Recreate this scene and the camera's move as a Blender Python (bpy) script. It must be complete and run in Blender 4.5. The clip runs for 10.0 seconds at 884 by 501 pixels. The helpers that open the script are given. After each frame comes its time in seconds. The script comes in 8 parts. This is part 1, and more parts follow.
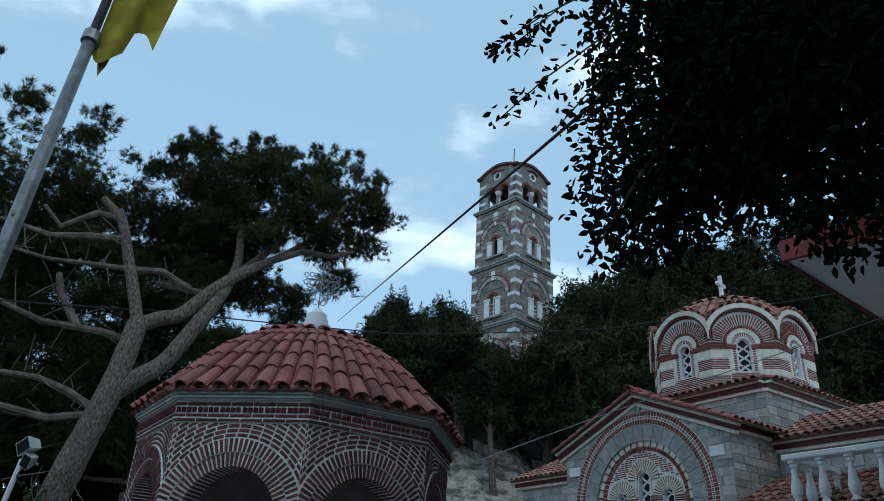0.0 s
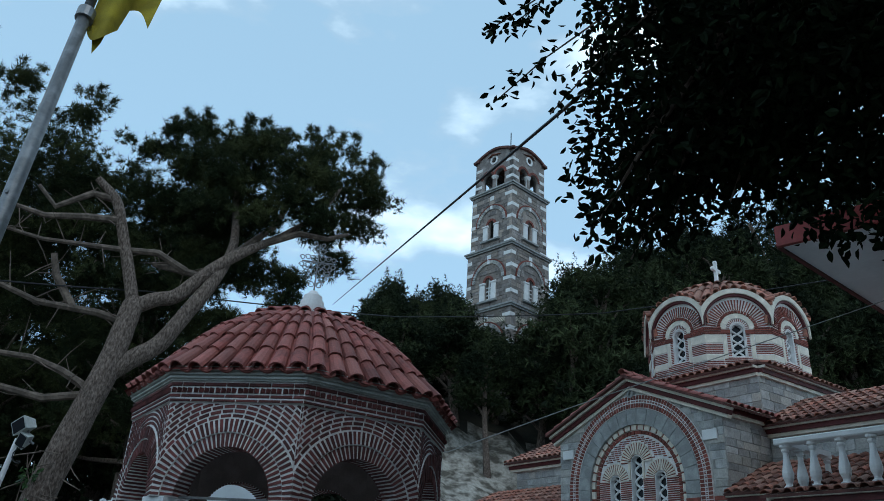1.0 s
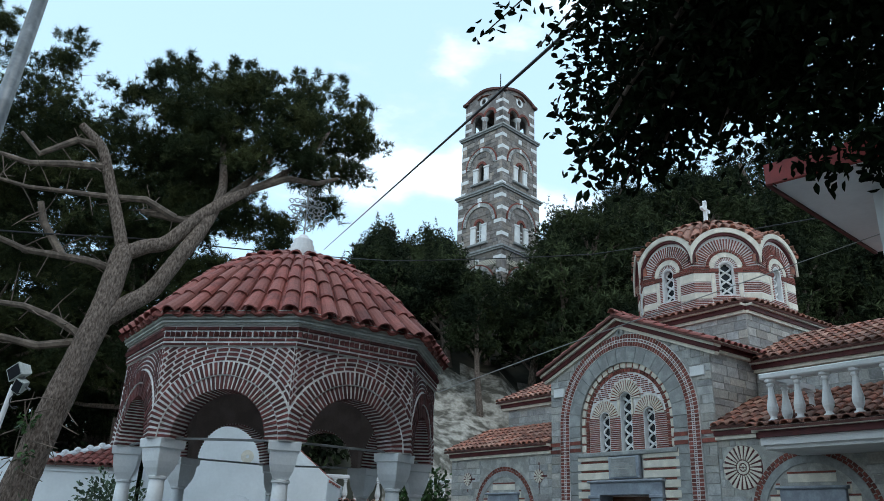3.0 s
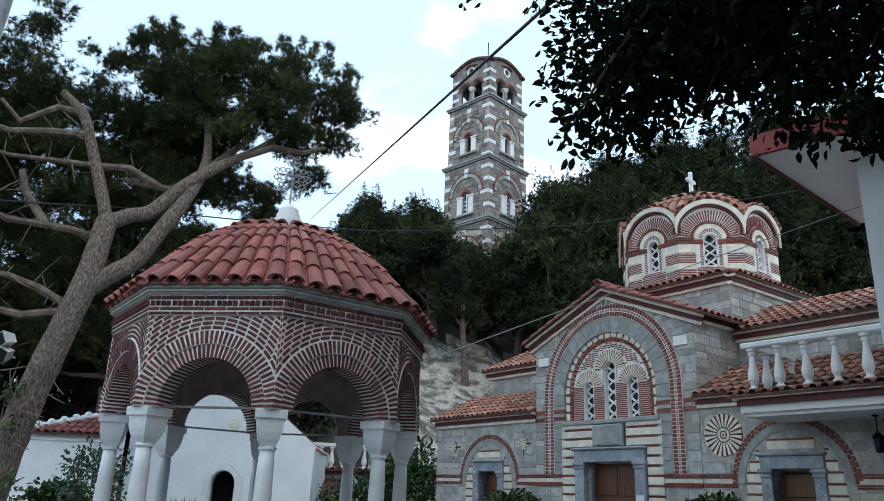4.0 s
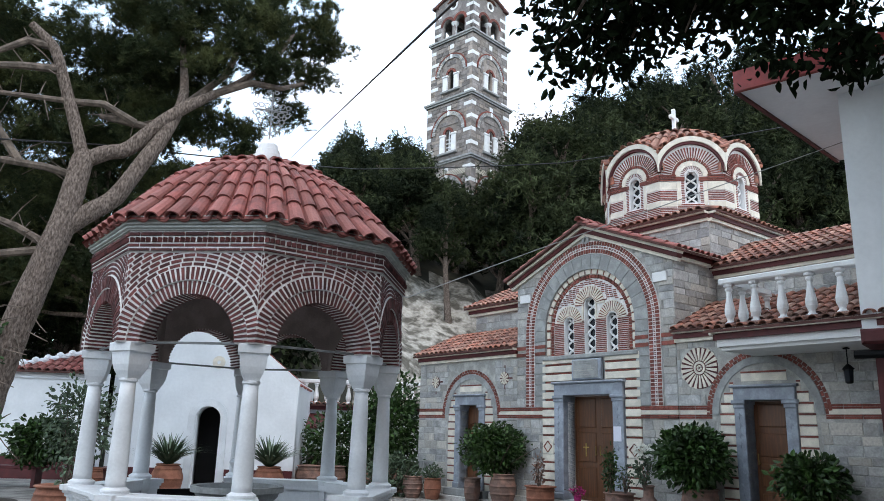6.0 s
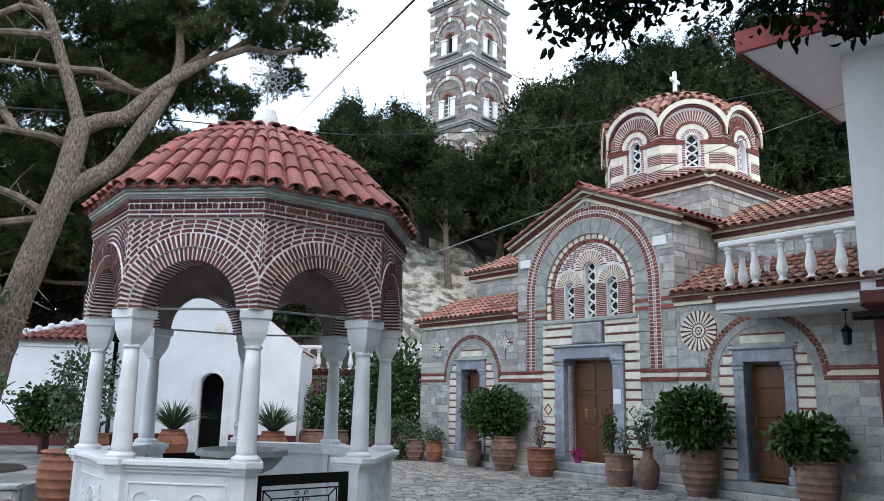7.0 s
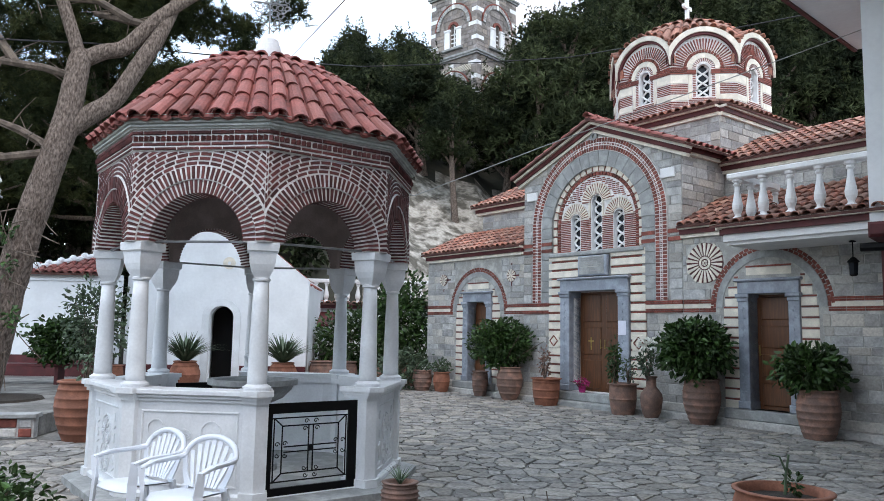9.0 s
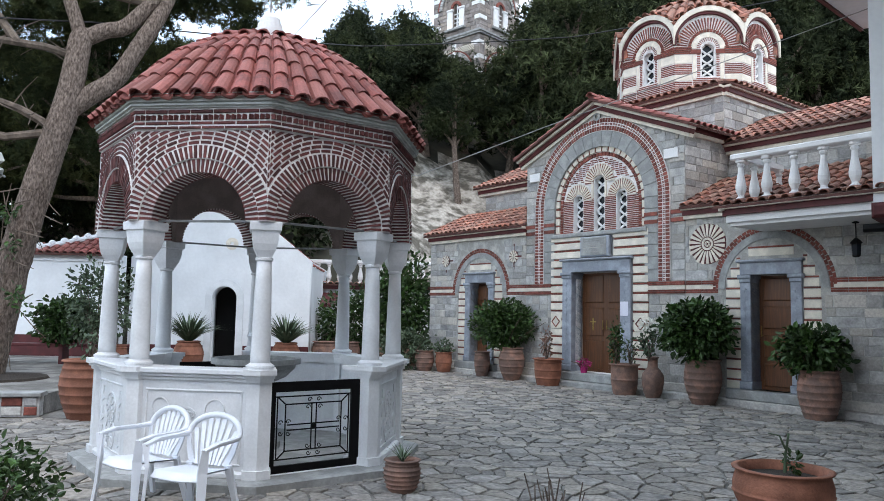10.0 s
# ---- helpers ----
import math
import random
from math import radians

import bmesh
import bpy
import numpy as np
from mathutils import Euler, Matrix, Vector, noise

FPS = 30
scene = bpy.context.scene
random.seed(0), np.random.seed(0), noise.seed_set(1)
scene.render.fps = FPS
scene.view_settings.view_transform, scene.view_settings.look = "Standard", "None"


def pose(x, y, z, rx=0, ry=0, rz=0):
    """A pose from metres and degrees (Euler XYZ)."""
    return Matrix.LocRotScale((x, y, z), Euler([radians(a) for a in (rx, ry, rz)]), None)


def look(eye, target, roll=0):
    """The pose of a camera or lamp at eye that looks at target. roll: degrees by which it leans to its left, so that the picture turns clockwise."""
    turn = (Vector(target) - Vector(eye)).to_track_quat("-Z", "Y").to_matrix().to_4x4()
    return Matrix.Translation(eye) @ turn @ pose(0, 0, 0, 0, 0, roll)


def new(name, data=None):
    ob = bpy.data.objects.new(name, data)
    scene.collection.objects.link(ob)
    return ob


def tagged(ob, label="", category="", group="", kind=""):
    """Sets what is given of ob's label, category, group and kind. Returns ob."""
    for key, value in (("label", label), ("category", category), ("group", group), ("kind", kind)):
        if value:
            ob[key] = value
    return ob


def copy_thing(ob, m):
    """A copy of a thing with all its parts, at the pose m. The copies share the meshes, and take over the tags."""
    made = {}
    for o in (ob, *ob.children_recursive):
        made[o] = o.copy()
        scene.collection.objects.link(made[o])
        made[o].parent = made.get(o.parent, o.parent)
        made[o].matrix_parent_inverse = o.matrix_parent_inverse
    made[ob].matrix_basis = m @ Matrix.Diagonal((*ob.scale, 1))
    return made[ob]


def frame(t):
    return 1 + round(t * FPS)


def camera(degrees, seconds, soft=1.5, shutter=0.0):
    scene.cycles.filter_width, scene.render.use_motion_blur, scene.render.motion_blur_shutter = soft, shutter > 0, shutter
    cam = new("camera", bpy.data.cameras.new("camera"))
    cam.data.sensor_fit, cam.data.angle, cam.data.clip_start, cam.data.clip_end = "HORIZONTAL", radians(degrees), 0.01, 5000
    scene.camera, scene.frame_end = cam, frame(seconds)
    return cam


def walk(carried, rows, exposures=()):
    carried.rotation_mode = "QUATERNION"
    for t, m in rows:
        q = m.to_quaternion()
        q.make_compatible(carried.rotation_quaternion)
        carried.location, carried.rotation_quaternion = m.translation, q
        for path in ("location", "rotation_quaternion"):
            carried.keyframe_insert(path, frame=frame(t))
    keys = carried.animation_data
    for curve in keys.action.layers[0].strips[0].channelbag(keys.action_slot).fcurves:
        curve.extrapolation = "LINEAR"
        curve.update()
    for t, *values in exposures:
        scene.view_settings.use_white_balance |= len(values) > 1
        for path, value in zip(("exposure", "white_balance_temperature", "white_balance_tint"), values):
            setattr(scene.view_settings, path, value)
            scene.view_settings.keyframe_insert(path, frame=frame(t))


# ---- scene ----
cam = camera(61.31, 10.0, soft=0.75)
PATH = [
    (0, pose(-0.0393, -0.0284, 1.7829, 116.134, -3.077, -1.559)),
    (0.5, pose(-0.0401, -0.0263, 1.7788, 115.563, -3.226, -1.805)),
    (1, pose(-0.0393, -0.0221, 1.7748, 114.913, -3.330, -2.025)),
    (1.5, pose(-0.0428, -0.0157, 1.7684, 114.107, -3.072, -2.046)),
    (2, pose(-0.0411, -0.0056, 1.7621, 113.047, -2.489, -1.895)),
    (2.5, pose(-0.0336, -0.0081, 1.7584, 111.804, -2.445, -2.033)),
    (4, pose(-0.0225, -0.0188, 1.7369, 108.442, -2.161, -3.393)),
    (4.5, pose(-0.0187, -0.0200, 1.7322, 107.261, -2.322, -3.883)),
    (5, pose(-0.0148, -0.0210, 1.7244, 106.152, -2.234, -4.336)),
    (5.5, pose(-0.0095, -0.0112, 1.7173, 105.027, -1.979, -4.534)),
    (7, pose(-0.0026, -0.0098, 1.6861, 101.242, -1.223, -4.495)),
    (7.5, pose(-0.0039, -0.0033, 1.6798, 99.942, -1.256, -4.467)),
    (8, pose(-0.0030, 0.0082, 1.6750, 98.481, -1.378, -4.294)),
    (8.5, pose(-0.0066, 0.0079, 1.6717, 97.171, -1.122, -4.105)),
    (9, pose(-0.0018, 0.0042, 1.6671, 96.176, -1.102, -3.984)),
    (9.5, pose(0.0015, 0.0024, 1.6573, 95.325, -0.901, -3.827)),
    (10, pose(0.0000, 0.0000, 1.6500, 94.750, -1.200, -3.800)),
]
walk(cam, PATH, exposures=[(0.0, -0.45, 6300, 2), (1.5, -0.25, 6500, 2), (2.5, 0.08, 6900, 4), (4.0, 0.5, 7250, 9), (5.5, 0.9, 7550, 14), (7.5, 1.2, 7700, 17), (10.0, 1.2, 7700, 17)])

# ---------------------------------------------------------------- light
world = bpy.data.worlds.new("sky")
scene.world = world
world.use_nodes = True
wn, wl = world.node_tree.nodes, world.node_tree.links
wn.clear()
SUN_EL, SUN_ROT = radians(55), radians(160)
sky = wn.new("ShaderNodeTexSky")
sky.sky_type, sky.sun_disc = "NISHITA", False
sky.sun_elevation, sky.sun_rotation = SUN_EL, SUN_ROT
sky.air_density, sky.dust_density, sky.ozone_density = 1.0, 0.8, 1.0
coord = wn.new("ShaderNodeTexCoord")
cloud_map = wn.new("ShaderNodeMapping")
cloud_map.inputs["Scale"].default_value = (1.0, 1.0, 2.2)
cloud_map.inputs["Location"].default_value = (0.0, -0.07, 0.26)
cloud_noise = wn.new("ShaderNodeTexNoise")
cloud_noise.inputs["Scale"].default_value = 2.3
cloud_noise.inputs["Detail"].default_value = 7
cloud_ramp = wn.new("ShaderNodeValToRGB")
cloud_ramp.color_ramp.elements[0].position = 0.56
cloud_ramp.color_ramp.elements[1].position = 0.70
cloud_ramp.color_ramp.elements[0].color = (0.36, 0.36, 0.36, 1)
veil_ramp = wn.new("ShaderNodeValToRGB")
veil_ramp.color_ramp.elements[0].position, veil_ramp.color_ramp.elements[1].position = 0.54, 0.70
veil_ramp.color_ramp.elements[0].color, veil_ramp.color_ramp.elements[1].color = (0.50, 0.755, 1.0, 1), (0.92, 0.95, 1.0, 1)
veil = wn.new("ShaderNodeVectorMath")
veil.operation = "SCALE"
veil.inputs["Scale"].default_value = 15.5
cloud_mix = wn.new("ShaderNodeMixRGB")
back = wn.new("ShaderNodeBackground")
back.inputs["Strength"].default_value = 0.15
out = wn.new("ShaderNodeOutputWorld")
wl.new(coord.outputs["Generated"], cloud_map.inputs["Vector"])
wl.new(cloud_map.outputs[0], cloud_noise.inputs["Vector"])
wl.new(cloud_noise.outputs["Fac"], cloud_ramp.inputs["Fac"])
wl.new(cloud_ramp.outputs["Color"], cloud_mix.inputs["Fac"])
wl.new(cloud_noise.outputs["Fac"], veil_ramp.inputs["Fac"])
wl.new(veil_ramp.outputs["Color"], veil.inputs[0])
wl.new(veil.outputs[0], cloud_mix.inputs["Color2"])
wl.new(sky.outputs["Color"], cloud_mix.inputs["Color1"])
wl.new(cloud_mix.outputs["Color"], back.inputs["Color"])
wl.new(back.outputs[0], out.inputs["Surface"])

sun = new("sun", bpy.data.lights.new("sun", "SUN"))
sun.data.energy, sun.data.angle, sun.data.color = 0.3, radians(25), (1.0, 0.97, 0.93)
sun_dir = Vector((math.sin(SUN_ROT) * math.cos(SUN_EL), math.cos(SUN_ROT) * math.cos(SUN_EL), math.sin(SUN_EL)))
sun.matrix_world = look(sun_dir * 60, (0, 0, 0))


# ---------------------------------------------------------------- materials
def material(name, colour, rough=0.8, vary=0.25, scale=6.0, bump=0.3, grain=60.0, second=None, mix=(0.45, 0.65), piece=0.0, metal=0.0, stretch=(1, 1, 1), tint=None):
    """A surface with two scales of variation, fine relief, and a difference from piece to piece."""
    m = bpy.data.materials.new(name)
    m.use_nodes = True
    n, l = m.node_tree.nodes, m.node_tree.links
    b = n["Principled BSDF"]
    b.inputs["Roughness"].default_value, b.inputs["Metallic"].default_value = rough, metal
    tc = n.new("ShaderNodeTexCoord")
    mp = n.new("ShaderNodeMapping")
    mp.inputs["Scale"].default_value = stretch
    l.new(tc.outputs["Object"], mp.inputs["Vector"])
    big, fine = n.new("ShaderNodeTexNoise"), n.new("ShaderNodeTexNoise")
    big.inputs["Scale"].default_value, big.inputs["Detail"].default_value = scale, 5
    fine.inputs["Scale"].default_value, fine.inputs["Detail"].default_value = grain, 3
    info = n.new("ShaderNodeObjectInfo")
    geo = n.new("ShaderNodeNewGeometry")
    shift = n.new("ShaderNodeVectorMath")
    shift.operation = "ADD"
    comb = n.new("ShaderNodeCombineXYZ")
    mul = n.new("ShaderNodeMath")
    mul.operation = "MULTIPLY"
    mul.inputs[1].default_value = 37.0
    l.new(info.outputs["Random"], mul.inputs[0])
    l.new(mul.outputs[0], comb.inputs[0])
    l.new(mp.outputs[0], shift.inputs[0])
    l.new(comb.outputs[0], shift.inputs[1])
    for t in (big, fine):
        l.new(shift.outputs[0], t.inputs["Vector"])
    ramp = n.new("ShaderNodeValToRGB")
    ramp.color_ramp.elements[0].position, ramp.color_ramp.elements[1].position = mix
    c2 = second or tuple(c * (1 - vary) for c in colour)
    ramp.color_ramp.elements[0].color, ramp.color_ramp.elements[1].color = (*c2, 1), (*colour, 1)
    l.new(big.outputs["Fac"], ramp.inputs["Fac"])
    hsv = n.new("ShaderNodeHueSaturation")
    if tint:
        # some pieces lean towards another colour of the same stone
        spread = n.new("ShaderNodeMath")
        spread.operation = "MULTIPLY"
        spread.inputs[1].default_value = 17.3
        l.new(info.outputs["Random"], spread.inputs[0])
        tilt = n.new("ShaderNodeMath")
        tilt.operation = "ADD"
        l.new(spread.outputs[0], tilt.inputs[0])
        l.new(geo.outputs["Random Per Island"], tilt.inputs[1])
        part_ = n.new("ShaderNodeMath")
        part_.operation = "FRACT"
        l.new(tilt.outputs[0], part_.inputs[0])
        sq = n.new("ShaderNodeMath")
        sq.operation = "POWER"
        sq.inputs[1].default_value = 2.0
        l.new(part_.outputs[0], sq.inputs[0])
        two = n.new("ShaderNodeMixRGB")
        two.inputs["Color2"].default_value = (*tint, 1)
        l.new(sq.outputs[0], two.inputs["Fac"])
        l.new(ramp.outputs["Color"], two.inputs["Color1"])
        l.new(two.outputs["Color"], hsv.inputs["Color"])
    else:
        l.new(ramp.outputs["Color"], hsv.inputs["Color"])
    # brightness: piece by piece and grain by grain
    pick = n.new("ShaderNodeMath")
    pick.operation = "ADD"
    l.new(info.outputs["Random"], pick.inputs[0])
    l.new(geo.outputs["Random Per Island"], pick.inputs[1])
    frac = n.new("ShaderNodeMath")
    frac.operation = "FRACT"
    l.new(pick.outputs[0], frac.inputs[0])
    rng = n.new("ShaderNodeMapRange")
    rng.inputs["To Min"].default_value, rng.inputs["To Max"].default_value = 1 - piece, 1 + piece
    l.new(frac.outputs[0], rng.inputs["Value"])
    gr = n.new("ShaderNodeMapRange")
    gr.inputs["From Min"].default_value, gr.inputs["From Max"].default_value = 0.3, 0.7
    gr.inputs["To Min"].default_value, gr.inputs["To Max"].default_value = 1 - vary * 0.35, 1 + vary * 0.35
    l.new(fine.outputs["Fac"], gr.inputs["Value"])
    val = n.new("ShaderNodeMath")
    val.operation = "MULTIPLY"
    l.new(rng.outputs[0], val.inputs[0])
    l.new(gr.outputs[0], val.inputs[1])
    l.new(val.outputs[0], hsv.inputs["Value"])
    l.new(hsv.outputs["Color"], b.inputs["Base Color"])
    if bump:
        bp = n.new("ShaderNodeBump")
        bp.inputs["Strength"].default_value, bp.inputs["Distance"].default_value = bump, 0.01
        l.new(fine.outputs["Fac"], bp.inputs["Height"])
        l.new(bp.outputs[0], b.inputs["Normal"])
    return m


def glass(name, colour=(0.012, 0.015, 0.02)):
    m = bpy.data.materials.new(name)
    m.use_nodes = True
    b = m.node_tree.nodes["Principled BSDF"]
    b.inputs["Base Color"].default_value = (*colour, 1)
    b.inputs["Roughness"].default_value = 0.2
    b.inputs["Specular IOR Level"].default_value = 0.3
    return m


M_PAVE = material("flagstone", (0.30, 0.28, 0.26), 0.88, 0.9, 6.0, 1.0, 22, second=(0.165, 0.155, 0.146), mix=(0.36, 0.66), piece=0.24, tint=(0.285, 0.255, 0.22))
M_JOINT = material("paving_joint", (0.23, 0.22, 0.205), 0.95, 0.6, 2.2, 0.6, 30, second=(0.11, 0.105, 0.097), mix=(0.40, 0.60))
M_EARTH = material("hill_earth", (0.055, 0.052, 0.036), 0.95, 0.5, 0.6, 0.6, 4)
M_ROCK = material("cliff_rock", (0.40, 0.365, 0.32), 0.9, 0.8, 1.9, 1.0, 7, second=(0.10, 0.088, 0.07), mix=(0.42, 0.58))
M_BRICK = material("dark_red_brick", (0.145, 0.040, 0.037), 0.85, 0.4, 9, 0.4, 80, piece=0.4)
M_MORTAR = material("pale_mortar", (0.84, 0.81, 0.79), 0.95, 0.2, 12, 0.4, 90)
M_MARBLE = material("white_marble", (0.77, 0.79, 0.81), 0.45, 0.14, 2.4, 0.12, 40, piece=0.03)
M_GREYMARBLE = material("blue_grey_marble", (0.33, 0.37, 0.43), 0.55, 0.3, 5.0, 0.2, 30, piece=0.06)
M_CONCRETE = material("grey_cornice_plaster", (0.52, 0.54, 0.51), 0.9, 0.25, 6, 0.4, 40)
M_TILE = material("red_roof_tile", (0.345, 0.094, 0.078), 0.75, 0.55, 9, 0.45, 60, second=(0.19, 0.056, 0.048), mix=(0.36, 0.66), piece=0.26, tint=(0.31, 0.115, 0.095))
M_TILE_OLD = material("weathered_roof_tile", (0.43, 0.15, 0.095), 0.85, 0.5, 6, 0.45, 50, second=(0.19, 0.08, 0.06), piece=0.32, tint=(0.36, 0.20, 0.15))
M_UNDER = material("roof_underlay", (0.16, 0.07, 0.06), 0.95, 0.4, 4, 0.3)
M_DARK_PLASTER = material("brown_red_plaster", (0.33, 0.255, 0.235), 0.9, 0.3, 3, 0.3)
M_STONE = material("grey_ashlar", (0.44, 0.44, 0.435), 0.85, 0.5, 5.0, 0.9, 26, second=(0.27, 0.27, 0.27), mix=(0.36, 0.64), piece=0.28, tint=(0.42, 0.39, 0.35))
M_STONE_JOINT = material("ashlar_joint", (0.50, 0.49, 0.46), 0.95, 0.35, 5, 0.4, 50)
M_GREYARCH = material("grey_arch_stone", (0.36, 0.37, 0.365), 0.8, 0.3, 5, 0.4, 30, piece=0.1)
M_CREAM = material("cream_stone", (0.78, 0.72, 0.62), 0.8, 0.18, 5, 0.3, 50, piece=0.06)
M_REDBRICK = material("church_brick", (0.25, 0.070, 0.052), 0.85, 0.35, 12, 0.4, 80, piece=0.35)
M_REDPAINT = material("dark_red_paint", (0.105, 0.014, 0.016), 0.65, 0.3, 4, 0.15, 40)
M_RED = material("red_fascia_paint", (0.30, 0.022, 0.02), 0.5, 0.3, 3, 0.15, 40)
M_WHITE = material("white_paint", (0.80, 0.80, 0.80), 0.7, 0.1, 2.5, 0.15, 40)
M_LIMEWASH = material("limewashed_wall", (0.80, 0.82, 0.84), 0.9, 0.08, 1.2, 0.4, 12)
M_WOOD = material("brown_door_wood", (0.135, 0.046, 0.014), 0.45, 0.35, 5, 0.2, 40, stretch=(6, 6, 0.6))
M_IRON = material("black_iron", (0.006, 0.006, 0.0065), 0.6, 0.3, 8, 0.2, 60)
M_STEEL = material("grey_steel", (0.32, 0.33, 0.34), 0.45, 0.3, 10, 0.2, 60, metal=0.7)
M_GALV = material("galvanised_pole", (0.26, 0.27, 0.28), 0.5, 0.35, 14, 0.3, 50, metal=0.5)
M_FLAG = material("yellow_flag_cloth", (0.42, 0.33, 0.02), 0.9, 0.35, 6, 0.3, 200)
M_GLASS = glass("dark_window_glass")
# near black: the shade of unlit insides is put into this colour
M_DARK = material("interior_shade", (0.012, 0.011, 0.011), 0.9, 0.2, 3, 0.1)
M_TERRA = material("terracotta", (0.33, 0.125, 0.075), 0.8, 0.35, 5, 0.4, 50, piece=0.12)
M_TERRA_OLD = material("weathered_terracotta", (0.30, 0.162, 0.122), 0.85, 0.4, 6, 0.5, 40, second=(0.17, 0.105, 0.085), piece=0.1)
M_SOIL = material("potting_soil", (0.035, 0.025, 0.018), 0.95, 0.4, 20, 0.6, 60)
M_PLASTIC = material("white_plastic", (0.78, 0.82, 0.88), 0.35, 0.06, 4, 0.04, 80)
M_BARK = material("pine_bark", (0.205, 0.16, 0.135), 0.95, 0.9, 30, 1.0, 40, second=(0.075, 0.055, 0.045), mix=(0.36, 0.64), stretch=(1, 1, 0.4))
M_DEADWOOD = material("bare_branch", (0.17, 0.128, 0.10), 0.9, 0.5, 6, 0.6, 25)
M_NEEDLE = material("pine_needles", (0.072, 0.082, 0.032), 0.9, 0.45, 1.2, 0, 8, second=(0.024, 0.034, 0.015), piece=0.35)
M_NEEDLE_FAR = material("hill_pine_needles", (0.060, 0.076, 0.034), 0.9, 0.5, 0.5, 0, 6, second=(0.012, 0.018, 0.009), piece=0.45)
M_LEAF = material("dark_green_leaf", (0.036, 0.095, 0.015), 0.55, 0.5, 4, 0, 30, piece=0.4)
M_LEAF_BLUE = material("grey_green_leaf", (0.075, 0.12, 0.065), 0.6, 0.35, 4, 0, 30, piece=0.35)
# near black: the backlit shade of the leaves is put into this colour
M_SHADELEAF = material("backlit_leaf", (0.008, 0.016, 0.005), 0.9, 0.4, 5, 0, 30, piece=0.4)
M_PINK = material("magenta_flower", (0.45, 0.02, 0.16), 0.7, 0.3, 20, 0, 40, piece=0.2)
M_PETAL = material("white_flower", (0.75, 0.75, 0.68), 0.7, 0.1, 20, 0, 40, piece=0.1)
M_CABLE = material("black_cable", (0.010, 0.010, 0.011), 0.6, 0.2, 10, 0)
M_WIRE = material("pale_wire", (0.30, 0.30, 0.29), 0.6, 0.2, 10, 0)
M_PAPER = material("paper_notice", (0.75, 0.76, 0.85), 0.8, 0.05, 10, 0)
M_BRASS = material("brass", (0.55, 0.40, 0.14), 0.35, 0.3, 20, 0.1, metal=0.9)
M_TOWER = material("tower_rubble", (0.30, 0.272, 0.26), 0.9, 0.5, 2.2, 0.7, 9, second=(0.17, 0.15, 0.143), piece=0.32, tint=(0.31, 0.26, 0.225))

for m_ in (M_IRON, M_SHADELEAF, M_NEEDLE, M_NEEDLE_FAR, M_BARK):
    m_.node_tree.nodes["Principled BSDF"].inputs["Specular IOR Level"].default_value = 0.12


